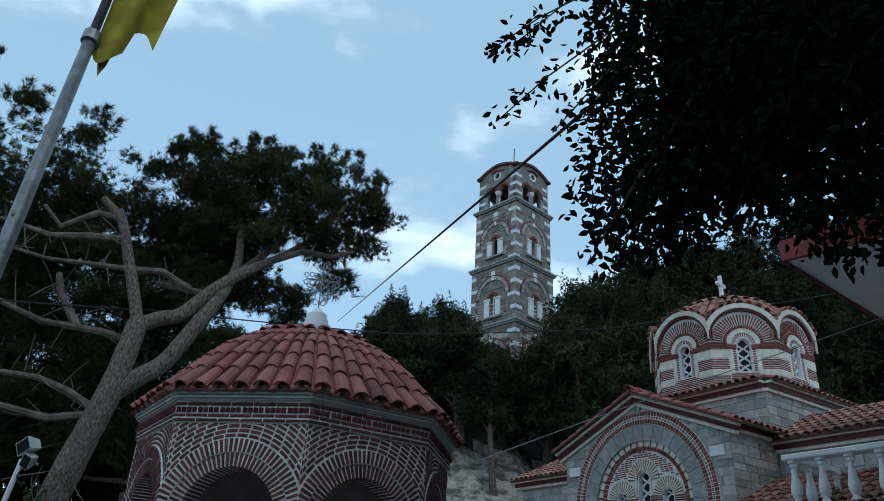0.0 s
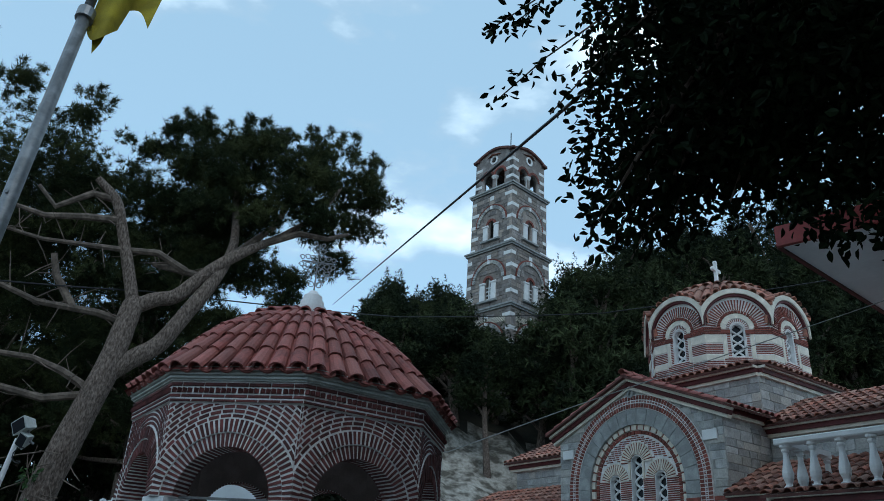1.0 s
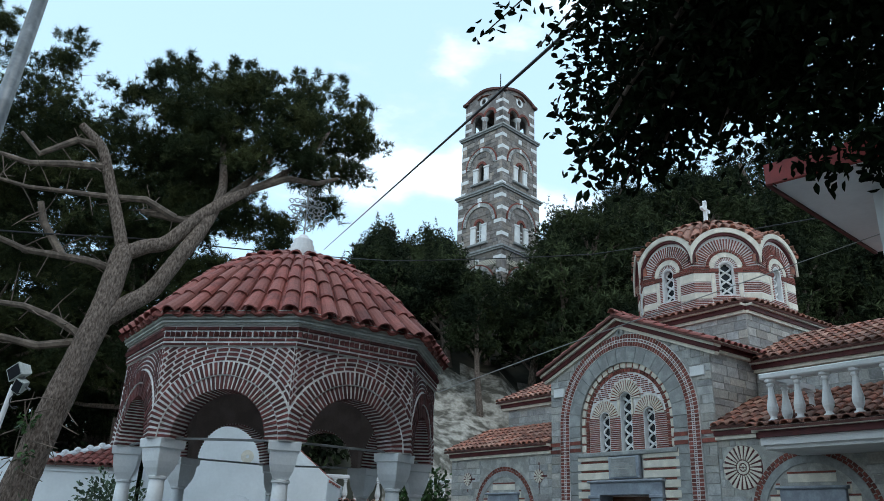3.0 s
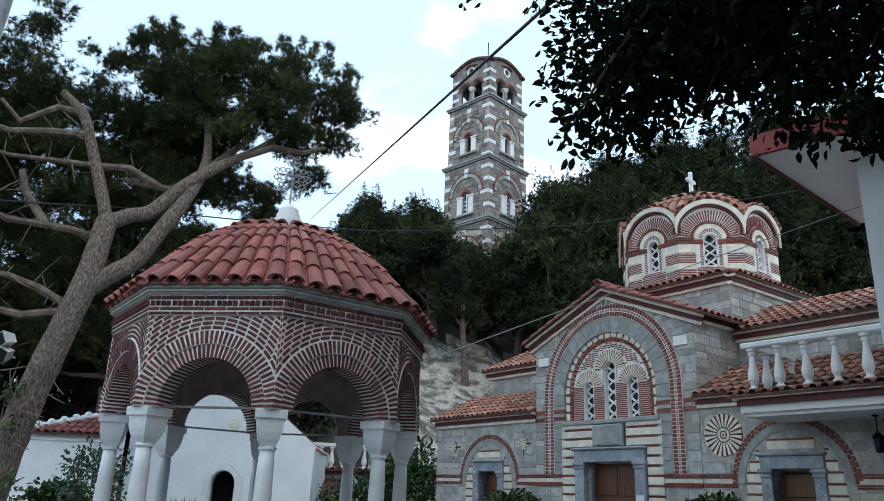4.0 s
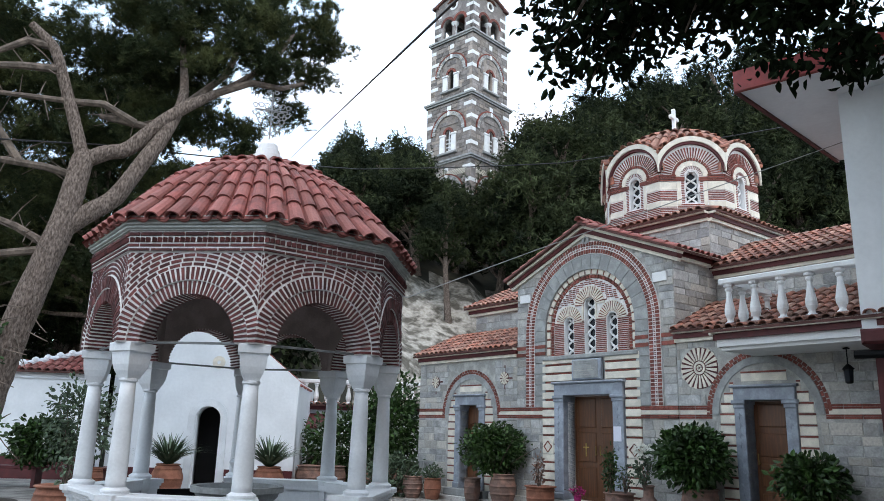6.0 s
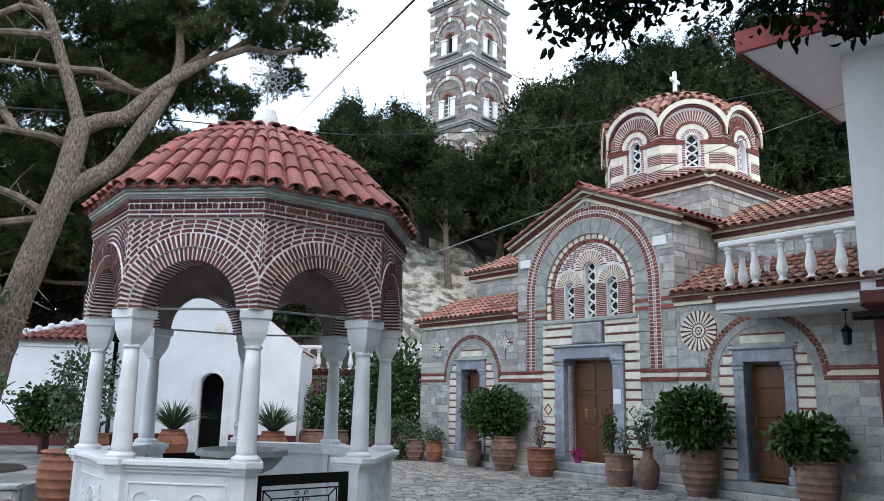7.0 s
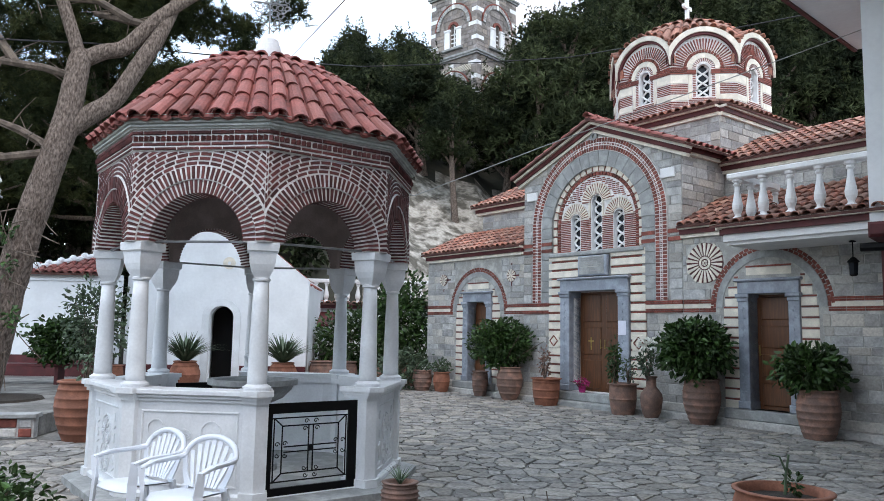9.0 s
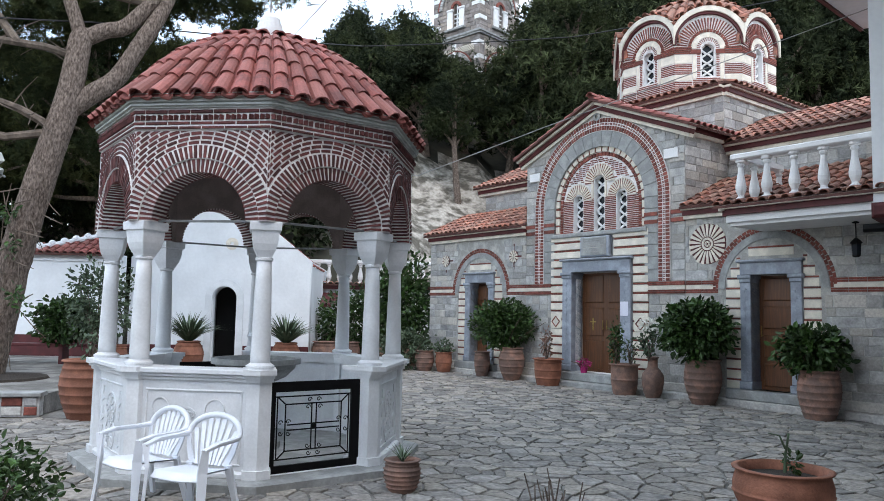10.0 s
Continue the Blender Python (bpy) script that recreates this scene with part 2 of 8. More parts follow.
# ---------------------------------------------------------------- mesh helpers
class Acc:
    """Collects vertices and faces of one mesh."""

    def __init__(self):
        self.v, self.f, self.cuts = [], [], []

    def add(self, verts, faces, m=None):
        k = len(self.v)
        self.cuts.append((k, len(self.f)))
        self.v += [tuple(m @ Vector(p)) for p in verts] if m is not None else [tuple(p) for p in verts]
        self.f += [tuple(k + i for i in q) for q in faces]
        return self

    def hexa(self, p, m=None):
        return self.add(p, ((3, 2, 1, 0), (4, 5, 6, 7), (0, 1, 5, 4), (1, 2, 6, 5), (2, 3, 7, 6), (3, 0, 4, 7)), m)

    def box(self, x0, x1, y0, y1, z0, z1, m=None):
        return self.hexa([(x0, y0, z0), (x1, y0, z0), (x1, y1, z0), (x0, y1, z0), (x0, y0, z1), (x1, y0, z1), (x1, y1, z1), (x0, y1, z1)], m)

    def slab(self, x0, x1, y0, y1, z0, z1, e=0.006, m=None):
        """A block whose front (low y) edges are chamfered."""
        p = [(x0, y1, z0), (x1, y1, z0), (x1, y1, z1), (x0, y1, z1), (x0, y0 + e, z0), (x1, y0 + e, z0), (x1, y0 + e, z1), (x0, y0 + e, z1),
             (x0 + e, y0, z0 + e), (x1 - e, y0, z0 + e), (x1 - e, y0, z1 - e), (x0 + e, y0, z1 - e)]
        f = [(3, 2, 1, 0)[::-1], (11, 10, 9, 8)[::-1]]
        for i in range(4):
            j = (i + 1) % 4
            f += [(i, j, 4 + j, 4 + i)[::-1], (4 + i, 4 + j, 8 + j, 8 + i)[::-1]]
        return self.add(p, f, m)

    def lathe(self, prof, n=24, m=None, turn=0.0, closed=True):
        v, f = [], []
        for r, z in prof:
            v += [(r * math.cos(turn + 2 * math.pi * i / n), r * math.sin(turn + 2 * math.pi * i / n), z) for i in range(n)]
        for k in range(len(prof) - 1):
            f += [(k * n + i, k * n + (i + 1) % n, (k + 1) * n + (i + 1) % n, (k + 1) * n + i) for i in range(n)]
        if closed:
            f += [tuple(reversed(range(n))), tuple(range((len(prof) - 1) * n, len(prof) * n))]
        return self.add(v, f, m)

    def tube(self, pts, radii, n=8, m=None):
        pts = [Vector(p) for p in pts]
        if not hasattr(radii, "__len__"):
            radii = [radii] * len(pts)
        v, f, side = [], [], None
        for i, p in enumerate(pts):
            d = (pts[min(i + 1, len(pts) - 1)] - pts[max(i - 1, 0)]).normalized()
            if side is None:
                side = d.cross(Vector((0.3, 0.9, 0.2))).normalized()
            side = (side - d * side.dot(d)).normalized()
            up = d.cross(side)
            v += [tuple(p + (side * math.cos(2 * math.pi * j / n) + up * math.sin(2 * math.pi * j / n)) * radii[i]) for j in range(n)]
        for k in range(len(pts) - 1):
            f += [(k * n + j, k * n + (j + 1) % n, (k + 1) * n + (j + 1) % n, (k + 1) * n + j) for j in range(n)]
        f += [tuple(reversed(range(n))), tuple(range((len(pts) - 1) * n, len(pts) * n))]
        return self.add(v, f, m)

    def wedge(self, cx, cz, r0, r1, a0, a1, y0, y1, m=None):
        """A voussoir: a piece of a ring in the xz plane between two angles (degrees)."""
        p = []
        for y in (y0, y1):
            for r, a in ((r0, a0), (r1, a0), (r1, a1), (r0, a1)):
                p.append((cx + r * math.cos(radians(a)), y, cz + r * math.sin(radians(a))))
        return self.hexa(p[:4] + p[4:], m)

    def clipped_wedge(self, cz, r0, r1, a0, a1, y0, y1, xlim, zlim):
        """A brick of a ring, cut off at the sides and the top of its wall."""
        am = (a0 + a1) / 2
        poly = [(r * math.cos(radians(a)), cz + r * math.sin(radians(a))) for r, a in ((r0, a0), (r1, a0), (r1, am), (r1, a1), (r0, a1), (r0, am))]
        for nx, nz, d in ((1, 0, xlim), (-1, 0, xlim), (0, 1, zlim), (0, -1, -cz)):
            kept = []
            for p, q in zip(poly, poly[1:] + poly[:1]):
                dp, dq = p[0] * nx + p[1] * nz - d, q[0] * nx + q[1] * nz - d
                if dp <= 0:
                    kept.append(p)
                if dp * dq < 0:
                    t = dp / (dp - dq)
                    kept.append((p[0] + (q[0] - p[0]) * t, p[1] + (q[1] - p[1]) * t))
            poly = kept
            if len(poly) < 3:
                return self
        area = abs(sum(p[0] * q[1] - q[0] * p[1] for p, q in zip(poly, poly[1:] + poly[:1]))) / 2
        if area < 0.0004:
            return self
        n = len(poly)
        return self.add([(x, y0, z) for x, z in poly] + [(x, y1, z) for x, z in poly],
                        [tuple(range(n)), tuple(reversed(range(n, 2 * n)))] + [((i + 1) % n, i, n + i, n + (i + 1) % n) for i in range(n)])

    def ring(self, cx, cz, r0, r1, a0, a1, y0, y1, n=32, m=None):
        for i in range(n):
            self.wedge(cx, cz, r0, r1, a0 + (a1 - a0) * i / n, a0 + (a1 - a0) * (i + 1) / n, y0, y1, m)
        return self

    def mesh(self, name, mat, smooth=False):
        me = bpy.data.meshes.new(name)
        me.from_pydata(self.v, [], self.f)
        me.materials.append(mat)
        if smooth:
            me.polygons.foreach_set("use_smooth", [True] * len(me.polygons))
        me.validate()
        me.update()
        return me


def part(name, acc, mat, parent=None, label="", m=None, smooth=False, kind=""):
    """One mesh object under a thing or a part."""
    me = acc.mesh(name, mat, smooth) if isinstance(acc, Acc) else acc
    ob = new(name, me)
    if parent is not None:
        ob.parent = parent
    if m is not None:
        ob.matrix_basis = m
    return tagged(ob, label, kind=kind)


def pieces(name, acc, mat, parent, limit=300, m=None):
    """Each piece that was added as an object of its own; past the limit they are joined."""
    cuts = acc.cuts + [(len(acc.v), len(acc.f))]
    for (v0, f0), (v1, f1) in list(zip(cuts, cuts[1:]))[:limit]:
        a = Acc()
        a.v, a.f = acc.v[v0:v1], [tuple(i - v0 for i in q) for q in acc.f[f0:f1]]
        part(name, a, mat, parent, m=m)
    if len(cuts) - 1 > limit:
        v0, f0 = cuts[limit]
        a = Acc()
        a.v, a.f = acc.v[v0:], [tuple(i - v0 for i in q) for q in acc.f[f0:]]
        part(name + "_rest", a, mat, parent, m=m, kind="stuff")


def half_ring(name, cx, cz, r0, r1, y0, y1, mat, n=28, full=False):
    """A ring, or its upper half, as one solid."""
    t = 2 if full else 1
    circle = lambda r: [(cx + r * math.cos(t * math.pi * i / n), cz + r * math.sin(t * math.pi * i / n)) for i in range(n if full else n + 1)]
    if full:
        return plate(name, [circle(r1)] + ([circle(r0)] if r0 else []), y0, y1, mat)
    return plate(name, [circle(r1) + circle(r0)[::-1]], y0, y1, mat)


def thing(name, label, category, m=None, group="", kind=""):
    ob = new(name)
    ob.empty_display_size = 0.2
    if m is not None:
        ob.matrix_basis = m
    return tagged(ob, label, category, group, kind)


def plate(name, outlines, y0, y1, mat):
    """A wall sheet in the xz plane from y0 to y1; the first outline is the edge, the others are openings."""
    cu = bpy.data.curves.new(name, "CURVE")
    cu.dimensions, cu.fill_mode, cu.extrude = "2D", "BOTH", abs(y1 - y0) / 2
    for line in outlines:
        sp = cu.splines.new("POLY")
        sp.points.add(len(line) - 1)
        for p, (x, z) in zip(sp.points, line):
            p.co = (x, z, 0, 1)
        sp.use_cyclic_u = True
    tmp = bpy.data.objects.new(name, cu)
    me = bpy.data.meshes.new_from_object(tmp)
    bpy.data.objects.remove(tmp)
    bpy.data.curves.remove(cu)
    me.transform(Matrix.Translation((0, (y0 + y1) / 2, 0)) @ Matrix.Rotation(radians(90), 4, "X"))
    bm = bmesh.new()
    bm.from_mesh(me)
    bmesh.ops.remove_doubles(bm, verts=bm.verts, dist=1e-5)
    bm.to_mesh(me)
    bm.free()
    me.materials.clear()
    me.materials.append(mat)
    me.name = name
    return me


def arched(cx, half, z0, spring, n=20, r=None):
    """The outline of an opening with a round head."""
    r = r or half
    pts = [(cx - half, z0), (cx + half, z0)]
    return pts + [(cx + r * math.cos(math.pi * i / n), spring + r * math.sin(math.pi * i / n)) for i in range(n + 1)]


def face_frame(centre, angle, apothem):
    """The frame of one side of a polygon: x to the right seen from outside, y inwards, z up."""
    c, s = math.cos(angle), math.sin(angle)
    m = Matrix(((-s, -c, 0, centre[0] + c * apothem), (c, -s, 0, centre[1] + s * apothem), (0, 0, 1, centre[2]), (0, 0, 0, 1)))
    return m


def tile_mesh(w0, w1, length, mat, thick=0.014):
    """A tapered barrel tile that runs up +y from the origin; w0 is its width at the low end."""
    a, n = Acc(), 6
    v = []
    for y, w, lift in ((0.0, w0, 0.012), (length, w1, -0.008)):
        for r in (w / 2, w / 2 - thick):
            v += [(r * math.cos(math.pi * (1 - i / n)), y, lift + r * 0.85 * math.sin(math.pi * i / n)) for i in range(n + 1)]
    k = n + 1
    f = []
    for i in range(n):
        f += [(i, i + 1, 2 * k + i + 1, 2 * k + i), (k + i + 1, k + i, 3 * k + i, 3 * k + i + 1), (i + 1, i, k + i, k + i + 1)]
    a.add(v, f)
    return a.mesh("tile", mat, smooth=False)


def tile_pose(p, q, out_hint):
    """The frame of a tile that lies from p up to q, its back turned to out_hint."""
    y = (q - p).normalized()
    x = y.cross(out_hint).normalized()
    z = x.cross(y)
    return Matrix(((x.x, y.x, z.x, p.x), (x.y, y.y, z.y, p.y), (x.z, y.z, z.z, p.z), (0, 0, 0, 1)))


def joined(places):
    """One mesh out of (mesh, pose) pairs."""
    a = Acc()
    for me, m in places:
        a.add([v.co for v in me.vertices], [tuple(p.vertices) for p in me.polygons], m)
    return a


def tile_roof(name, parent, start, along, up, cols, rows, pitch, length, mat, label="", keep=None, single=True):
    """A sheet of barrel tiles: cols along the eave, rows up the slope, on an underlay. keep(x, y) leaves tiles out."""
    start, along, up = Vector(start), Vector(along).normalized(), Vector(up).normalized()
    nrm = along.cross(up)
    if nrm.z < 0:
        nrm = -nrm
    me = tile_mesh(pitch * 0.80, pitch * 0.64, length * 1.14, mat)
    roof = None
    places = []
    for i in range(cols):
        for j in range(rows):
            cx, cy = (i + 0.5) * pitch, j * length
            if keep and not keep(cx, cy):
                continue
            jit = random.uniform(-0.008, 0.008)
            p = start + along * (cx + jit) + up * (cy + random.uniform(-0.012, 0.012)) + nrm * 0.012
            places.append((me, tile_pose(p, p + up, nrm)))
    w, h = cols * pitch, rows * length
    a = Acc()
    if keep is None:
        c = [start, start + along * w, start + along * w + up * h, start + up * h]
        a.hexa([p - nrm * 0.04 for p in c] + [p + nrm * 0.004 for p in c])
    else:
        for i in range(cols):
            for j in range(rows):
                if keep((i + 0.5) * pitch, j * length):
                    o = start + along * (i * pitch) + up * (j * length)
                    c = [o, o + along * pitch, o + along * pitch + up * length, o + up * length]
                    a.hexa([p - nrm * 0.04 for p in c] + [p + nrm * 0.004 for p in c])
    roof = part(name, a, M_UNDER, parent, label)
    if single:
        for m_, pose_ in places:
            part("tile", m_, mat, roof, m=pose_)
    else:
        part("tiles", joined(places), mat, roof, kind="stuff")
    return roof


# ---------------------------------------------------------------- ground
CH_ANGLE = radians(33.59)
CH_N = Vector((math.cos(CH_ANGLE), math.sin(CH_ANGLE), 0))
CH_U = Vector((CH_N.y, -CH_N.x, 0))
CH_O = Vector((4.494, 16.189, 0))
CH = Matrix(((CH_U.x, CH_N.x, 0, CH_O.x), (CH_U.y, CH_N.y, 0, CH_O.y), (0, 0, 1, 0), (0, 0, 0, 1)))
K = Vector((-1.534, 8.717, 0))


def hill(x, y):
    """Height of the land: a flat court, and a wooded cliff behind it."""
    d = y - (25.5 + 0.10 * x + 1.2 * math.sin(x * 0.35))
    if x > 4:
        d = min(d, 40) + 0
        d = y - (28.5 + 0.25 * (x - 4)) if x < 14 else y - 31 + (x - 14) * 0.4
    h = 0.0
    if d > 0:
        h = 6.5 * (1 - math.exp(-d / 2.6)) + 0.46 * max(0, d - 2) - 0.0022 * max(0, d - 2) ** 2 * (d < 100)
    h += 2.2 * noise.noise((x * 0.11, y * 0.11, 3.0)) * min(1, max(0, d) / 6) + 0.8 * noise.noise((x * 0.45, y * 0.45, 7.0)) * min(1, max(0, d) / 2)
    # the slope is lower on the side of the old pine
    ease = max(0.0, min(1.0, (-4.5 - x) / 7.0))
    h *= 1 - 0.62 * ease * ease * (3 - 2 * ease)
    return max(h, 0.0) if d < 100 else 25.0


def rise(x, y):
    """The court climbs a hand's width towards the church."""
    loc = CH.inverted() @ Vector((x, y, 0))
    t = max(0.0, min(1.0, (loc.y + 4.2) / 3.4)) * max(0.0, min(1.0, 9 - abs(loc.x)))
    return 0.08 * t * t * (3 - 2 * t) if loc.y < 3 else 0.0


def build_ground():
    a = Acc()
    xs = [-3000, -700, -200, -90] + [-60 + 1.0 * i for i in range(121)] + [90, 200, 700, 3000]
    ys = [-3000, -500, -100, -30, -10] + list(range(0, 24)) + [24 + 0.7 * i for i in range(64)] + [72, 80, 95, 130, 300, 3000]
    for y in ys:
        for x in xs:
            z = hill(x, y) if abs(x) <= 95 and 20 < y < 100 else (0.0 if y < 40 else hill(max(-60, min(60, x)), min(y, 95)))
            a.v.append((x, y, z + rise(x, y) - 0.014))
    w = len(xs)
    for j in range(len(ys) - 1):
        for i in range(w - 1):
            a.f.append((j * w + i, j * w + i + 1, (j + 1) * w + i + 1, (j + 1) * w + i))
    me = a.mesh("ground", M_JOINT, smooth=True)
    me.materials.append(M_EARTH)
    me.materials.append(M_ROCK)
    for p in me.polygons:
        c = p.center
        if c.z > 0.15 or c.y > 24:
            p.material_index = 2 if p.normal.z < 0.92 and c.z < 9 and c.x > -1 else 1
    ob = new("ground", me)
    tagged(ob, "stone courtyard floor with a rocky earth slope behind", "ground", kind="structure")
    return ob


GROUND = build_ground()


# ---------------------------------------------------------------- the fountain pavilion
def build_pavilion():
    kiosk = thing("fountain_pavilion", "octagonal brick fountain pavilion with marble columns and a tiled dome", "pavilion", Matrix.Translation(K))
    V0 = radians(191.25)
    vert = lambda k, r: (r * math.cos(V0 + k * math.pi / 4), r * math.sin(V0 + k * math.pi / 4))
    mid = lambda k: V0 + math.pi / 8 + k * math.pi / 4
    c8 = math.cos(math.pi / 8)
    octa = V0

    # plinth, floor and parapet
    part("plinth", Acc().lathe([(1.92, -0.02), (1.92, 0.075), (1.88, 0.09)], 8, turn=octa), M_GREYARCH, kiosk, "grey stone step under the parapet")
    R_OUT, R_IN, TOP = 1.69, 1.45, 1.02
    for k in range(8):
        F = face_frame((0, 0, 0), mid(k), R_OUT * c8)
        half = R_OUT * math.sin(math.pi / 8)
        th = (R_OUT - R_IN) * c8
        if k not in (2, 6):
            panel = Acc().box(-half + 0.10, half - 0.10, 0.025, th - 0.02, 0.09, TOP)
            pn = part("parapet_panel", panel, M_MARBLE, kiosk, "white marble parapet panel with worn carving", F)
            fr = Acc()
            for x0, x1, z0, z1 in ((-half + 0.17, half - 0.17, 0.865, 0.885), (-half + 0.17, half - 0.17, 0.20, 0.22), (-half + 0.17, -half + 0.19, 0.22, 0.865), (half - 0.19, half - 0.17, 0.22, 0.865)):
                fr.slab(x0, x1, 0.012, 0.03, z0, z1)
            part("panel_moulding", fr, M_MARBLE, pn)
            rel = Acc()
            if k == 1:
                for cx, cz, r in ((-0.33, 0.72, 0.085), (0.21, 0.70, 0.10), (-0.33, 0.36, 0.09), (0.24, 0.36, 0.10)):
                    rel.ring(cx, cz, r - 0.012, r, 0, 360, 0.014, 0.03, 28)
                rel.ring(-0.06, 0.62, 0.085, 0.10, 20, 160, 0.014, 0.03, 14)
                for i in range(7):
                    rel.wedge(-0.06, 0.60, 0.02, 0.085, 25 + i * 20, 36 + i * 20, 0.014, 0.03)
            else:
                for cz in (0.36, 0.62):
                    for i in range(12):
                        rel.wedge(0, cz, 0.035, 0.13, i * 30, i * 30 + 17, 0.010, 0.03)
                    rel.ring(0, cz, 0.145, 0.16, 0, 360, 0.012, 0.03, 24)
                for sx in (-1, 1):
                    for i in range(6):
                        rel.wedge(sx * 0.31, 0.27 + i * 0.1, 0.0, 0.045, 30 + 60 * (i % 2), 200 + 60 * (i % 2), 0.014, 0.03)
            part("relief", rel, M_MARBLE, pn, "low carved relief", kind="stuff")
            cap = Acc()
            for z0, z1, o in ((TOP - 0.055, TOP - 0.02, 0.02), (TOP - 0.02, TOP + 0.012, 0.045), (TOP + 0.012, TOP + 0.06, 0.075)):
                cap.slab(-half - 0.0, half + 0.0, -o + 0.02, th + 0.03, z0, z1, 0.008)
            part("parapet_cap", cap, M_MARBLE, kiosk, "moulded marble parapet coping", F)
            part("parapet_foot", Acc().slab(-half, half, -0.02, th, 0.075, 0.15, 0.02), M_MARBLE, kiosk, m=F)
    for k in range(8):
        # pier at the corner
        x, y = vert(k, 1.0)
        a = math.atan2(y, x)
        pier = Acc()
        for z0, z1, o in ((0.08, 0.17, 0.05), (0.17, TOP - 0.05, 0.018), (TOP - 0.05, TOP - 0.015, 0.045), (TOP - 0.015, TOP + 0.015, 0.07), (TOP + 0.015, TOP + 0.065, 0.10)):
            ro, ri = R_OUT + o, R_IN - o * 0.4
            t = math.radians(45 / 2)
            w = 0.115 + o * 0.5
            # two bent faces that follow the octagon
            e1 = Vector((math.cos(a - math.pi / 2 - t * 1), math.sin(a - math.pi / 2 - t * 1), 0))
            e2 = Vector((math.cos(a + math.pi / 2 + t * 1), math.sin(a + math.pi / 2 + t * 1), 0))
            d = Vector((math.cos(a), math.sin(a), 0))
            po, pi_ = d * ro, d * ri
            ring5 = [po, po + e2 * w, pi_ + e2 * w, pi_, pi_ + e1 * w, po + e1 * w]
            v = [(p.x, p.y, z0) for p in ring5] + [(p.x, p.y, z1) for p in ring5]
            f = [(5, 4, 3, 2, 1, 0), (6, 7, 8, 9, 10, 11)] + [(i, (i + 1) % 6, 6 + (i + 1) % 6, 6 + i) for i in range(6)]
            pier.add(v, f)
        part("parapet_pier", pier, M_MARBLE, kiosk)
        # column
        cx, cy = vert(k, 1.585)
        C = Matrix.Translation((cx, cy, 0)) @ Matrix.Rotation(a, 4, "Z")
        col = part("column", Acc().lathe([(0.093, 1.13), (0.092, 1.2), (0.087, 1.5), (0.077, 1.9), (0.068, 2.12)], 24), M_MARBLE, kiosk, "tapered white marble column", C, smooth=True)
        part("column_base", Acc().lathe([(0.125, 1.08), (0.125, 1.098), (0.132, 1.105), (0.132, 1.12), (0.115, 1.13), (0.10, 1.14), (0.094, 1.145)], 24), M_MARBLE, col)
        part("necking", Acc().lathe([(0.071, 2.10), (0.084, 2.108), (0.084, 2.125), (0.073, 2.135)], 24), M_MARBLE, col)
        capm = Acc()
        prof = [(0.088, 2.13), (0.100, 2.155), (0.128, 2.20), (0.150, 2.26), (0.160, 2.32), (0.165, 2.375), (0.190, 2.385), (0.195, 2.455), (0.190, 2.462)]
        capm.lathe([(r * 1.08, z) for r, z in prof], 4, turn=math.pi / 4)
        part("capital", capm, M_MARBLE, col, "plain white marble cushion capital")

    # gates
    for k in (2, 6):
        F = face_frame((0, 0, 0), mid(k), R_OUT * c8 - 0.10)
        half = R_OUT * math.sin(math.pi / 8) - 0.085
        gate = part("gate", Acc().box(-half, half, -0.015, 0.015, 0.86, 0.955).box(-half, half, -0.015, 0.015, 0.092, 0.17).box(-half, -half + 0.125, -0.015, 0.015, 0.17, 0.86).box(half - 0.17, half, -0.015, 0.015, 0.17, 0.86), M_IRON, kiosk, "black sheet-iron gate with scrollwork", F)
        bars = Acc()
        x0, x1, z0, z1 = -half + 0.15, half - 0.195, 0.225, 0.815
        ix0, ix1, iz0, iz1 = x0 + 0.085, x1 - 0.085, z0 + 0.075, z1 - 0.075
        bar = lambda p, q, r=0.007: bars.tube([(p[0], 0, p[1]), (q[0], 0, q[1])], r, 5)
        for p, q in (((x0 - .02, z0), (x1 + .02, z0)), ((x0 - .02, z1), (x1 + .02, z1)), ((x0, z0), (x0, z1)), ((x1, z0), (x1, z1)), ((ix0, iz0), (ix1, iz0)), ((ix0, iz1), (ix1, iz1)),
                     ((ix0, iz0), (ix0, iz1)), ((ix1, iz0), (ix1, iz1)), ((x0, z0), (ix0, iz0)), ((x1, z0), (ix1, iz0)), ((x0, z1), (ix0, iz1)), ((x1, z1), (ix1, iz1))):
            bar(p, q)
        mx, mz = (x0 + x1) / 2, (z0 + z1) / 2
        for sx in (-0.025, 0.025):
            bar((mx + sx, z0 + 0.08), (mx + sx, z1 - 0.08))
            bar((ix0 + 0.02, mz + sx), (ix1 - 0.02, mz + sx))
        bars.box(mx - 0.025, mx + 0.025, -0.012, 0.012, mz - 0.025, mz + 0.025)
        for sx in (-1, 1):
            for sz in (-1, 1):
                for bx, bz in ((mx + sx * 0.05, mz + sz * (z1 - mz - 0.04)), (mx + sx * 0.065, mz + sz * (z1 - mz - 0.11)), (mx + sx * (x1 - mx - 0.035), mz + sz * 0.05), (mx + sx * (x1 - mx - 0.115), mz + sz * 0.055)):
                    bars.tube([(bx + 0.026 * (1 - t / 14) * math.cos(t * 0.6 * sx), 0, bz + 0.026 * (1 - t / 14) * math.sin(t * 0.6 * sz)) for t in range(12)], 0.005, 4)
        part("scrollwork", bars, M_IRON, gate)
        part("threshold", Acc().slab(-half - 0.02, half + 0.02, -0.03, 0.14, 0.07, 0.10), M_MARBLE, kiosk, m=F)

    # brick arches
    R_W, TH, SPR = 1.79, 0.30, 2.463
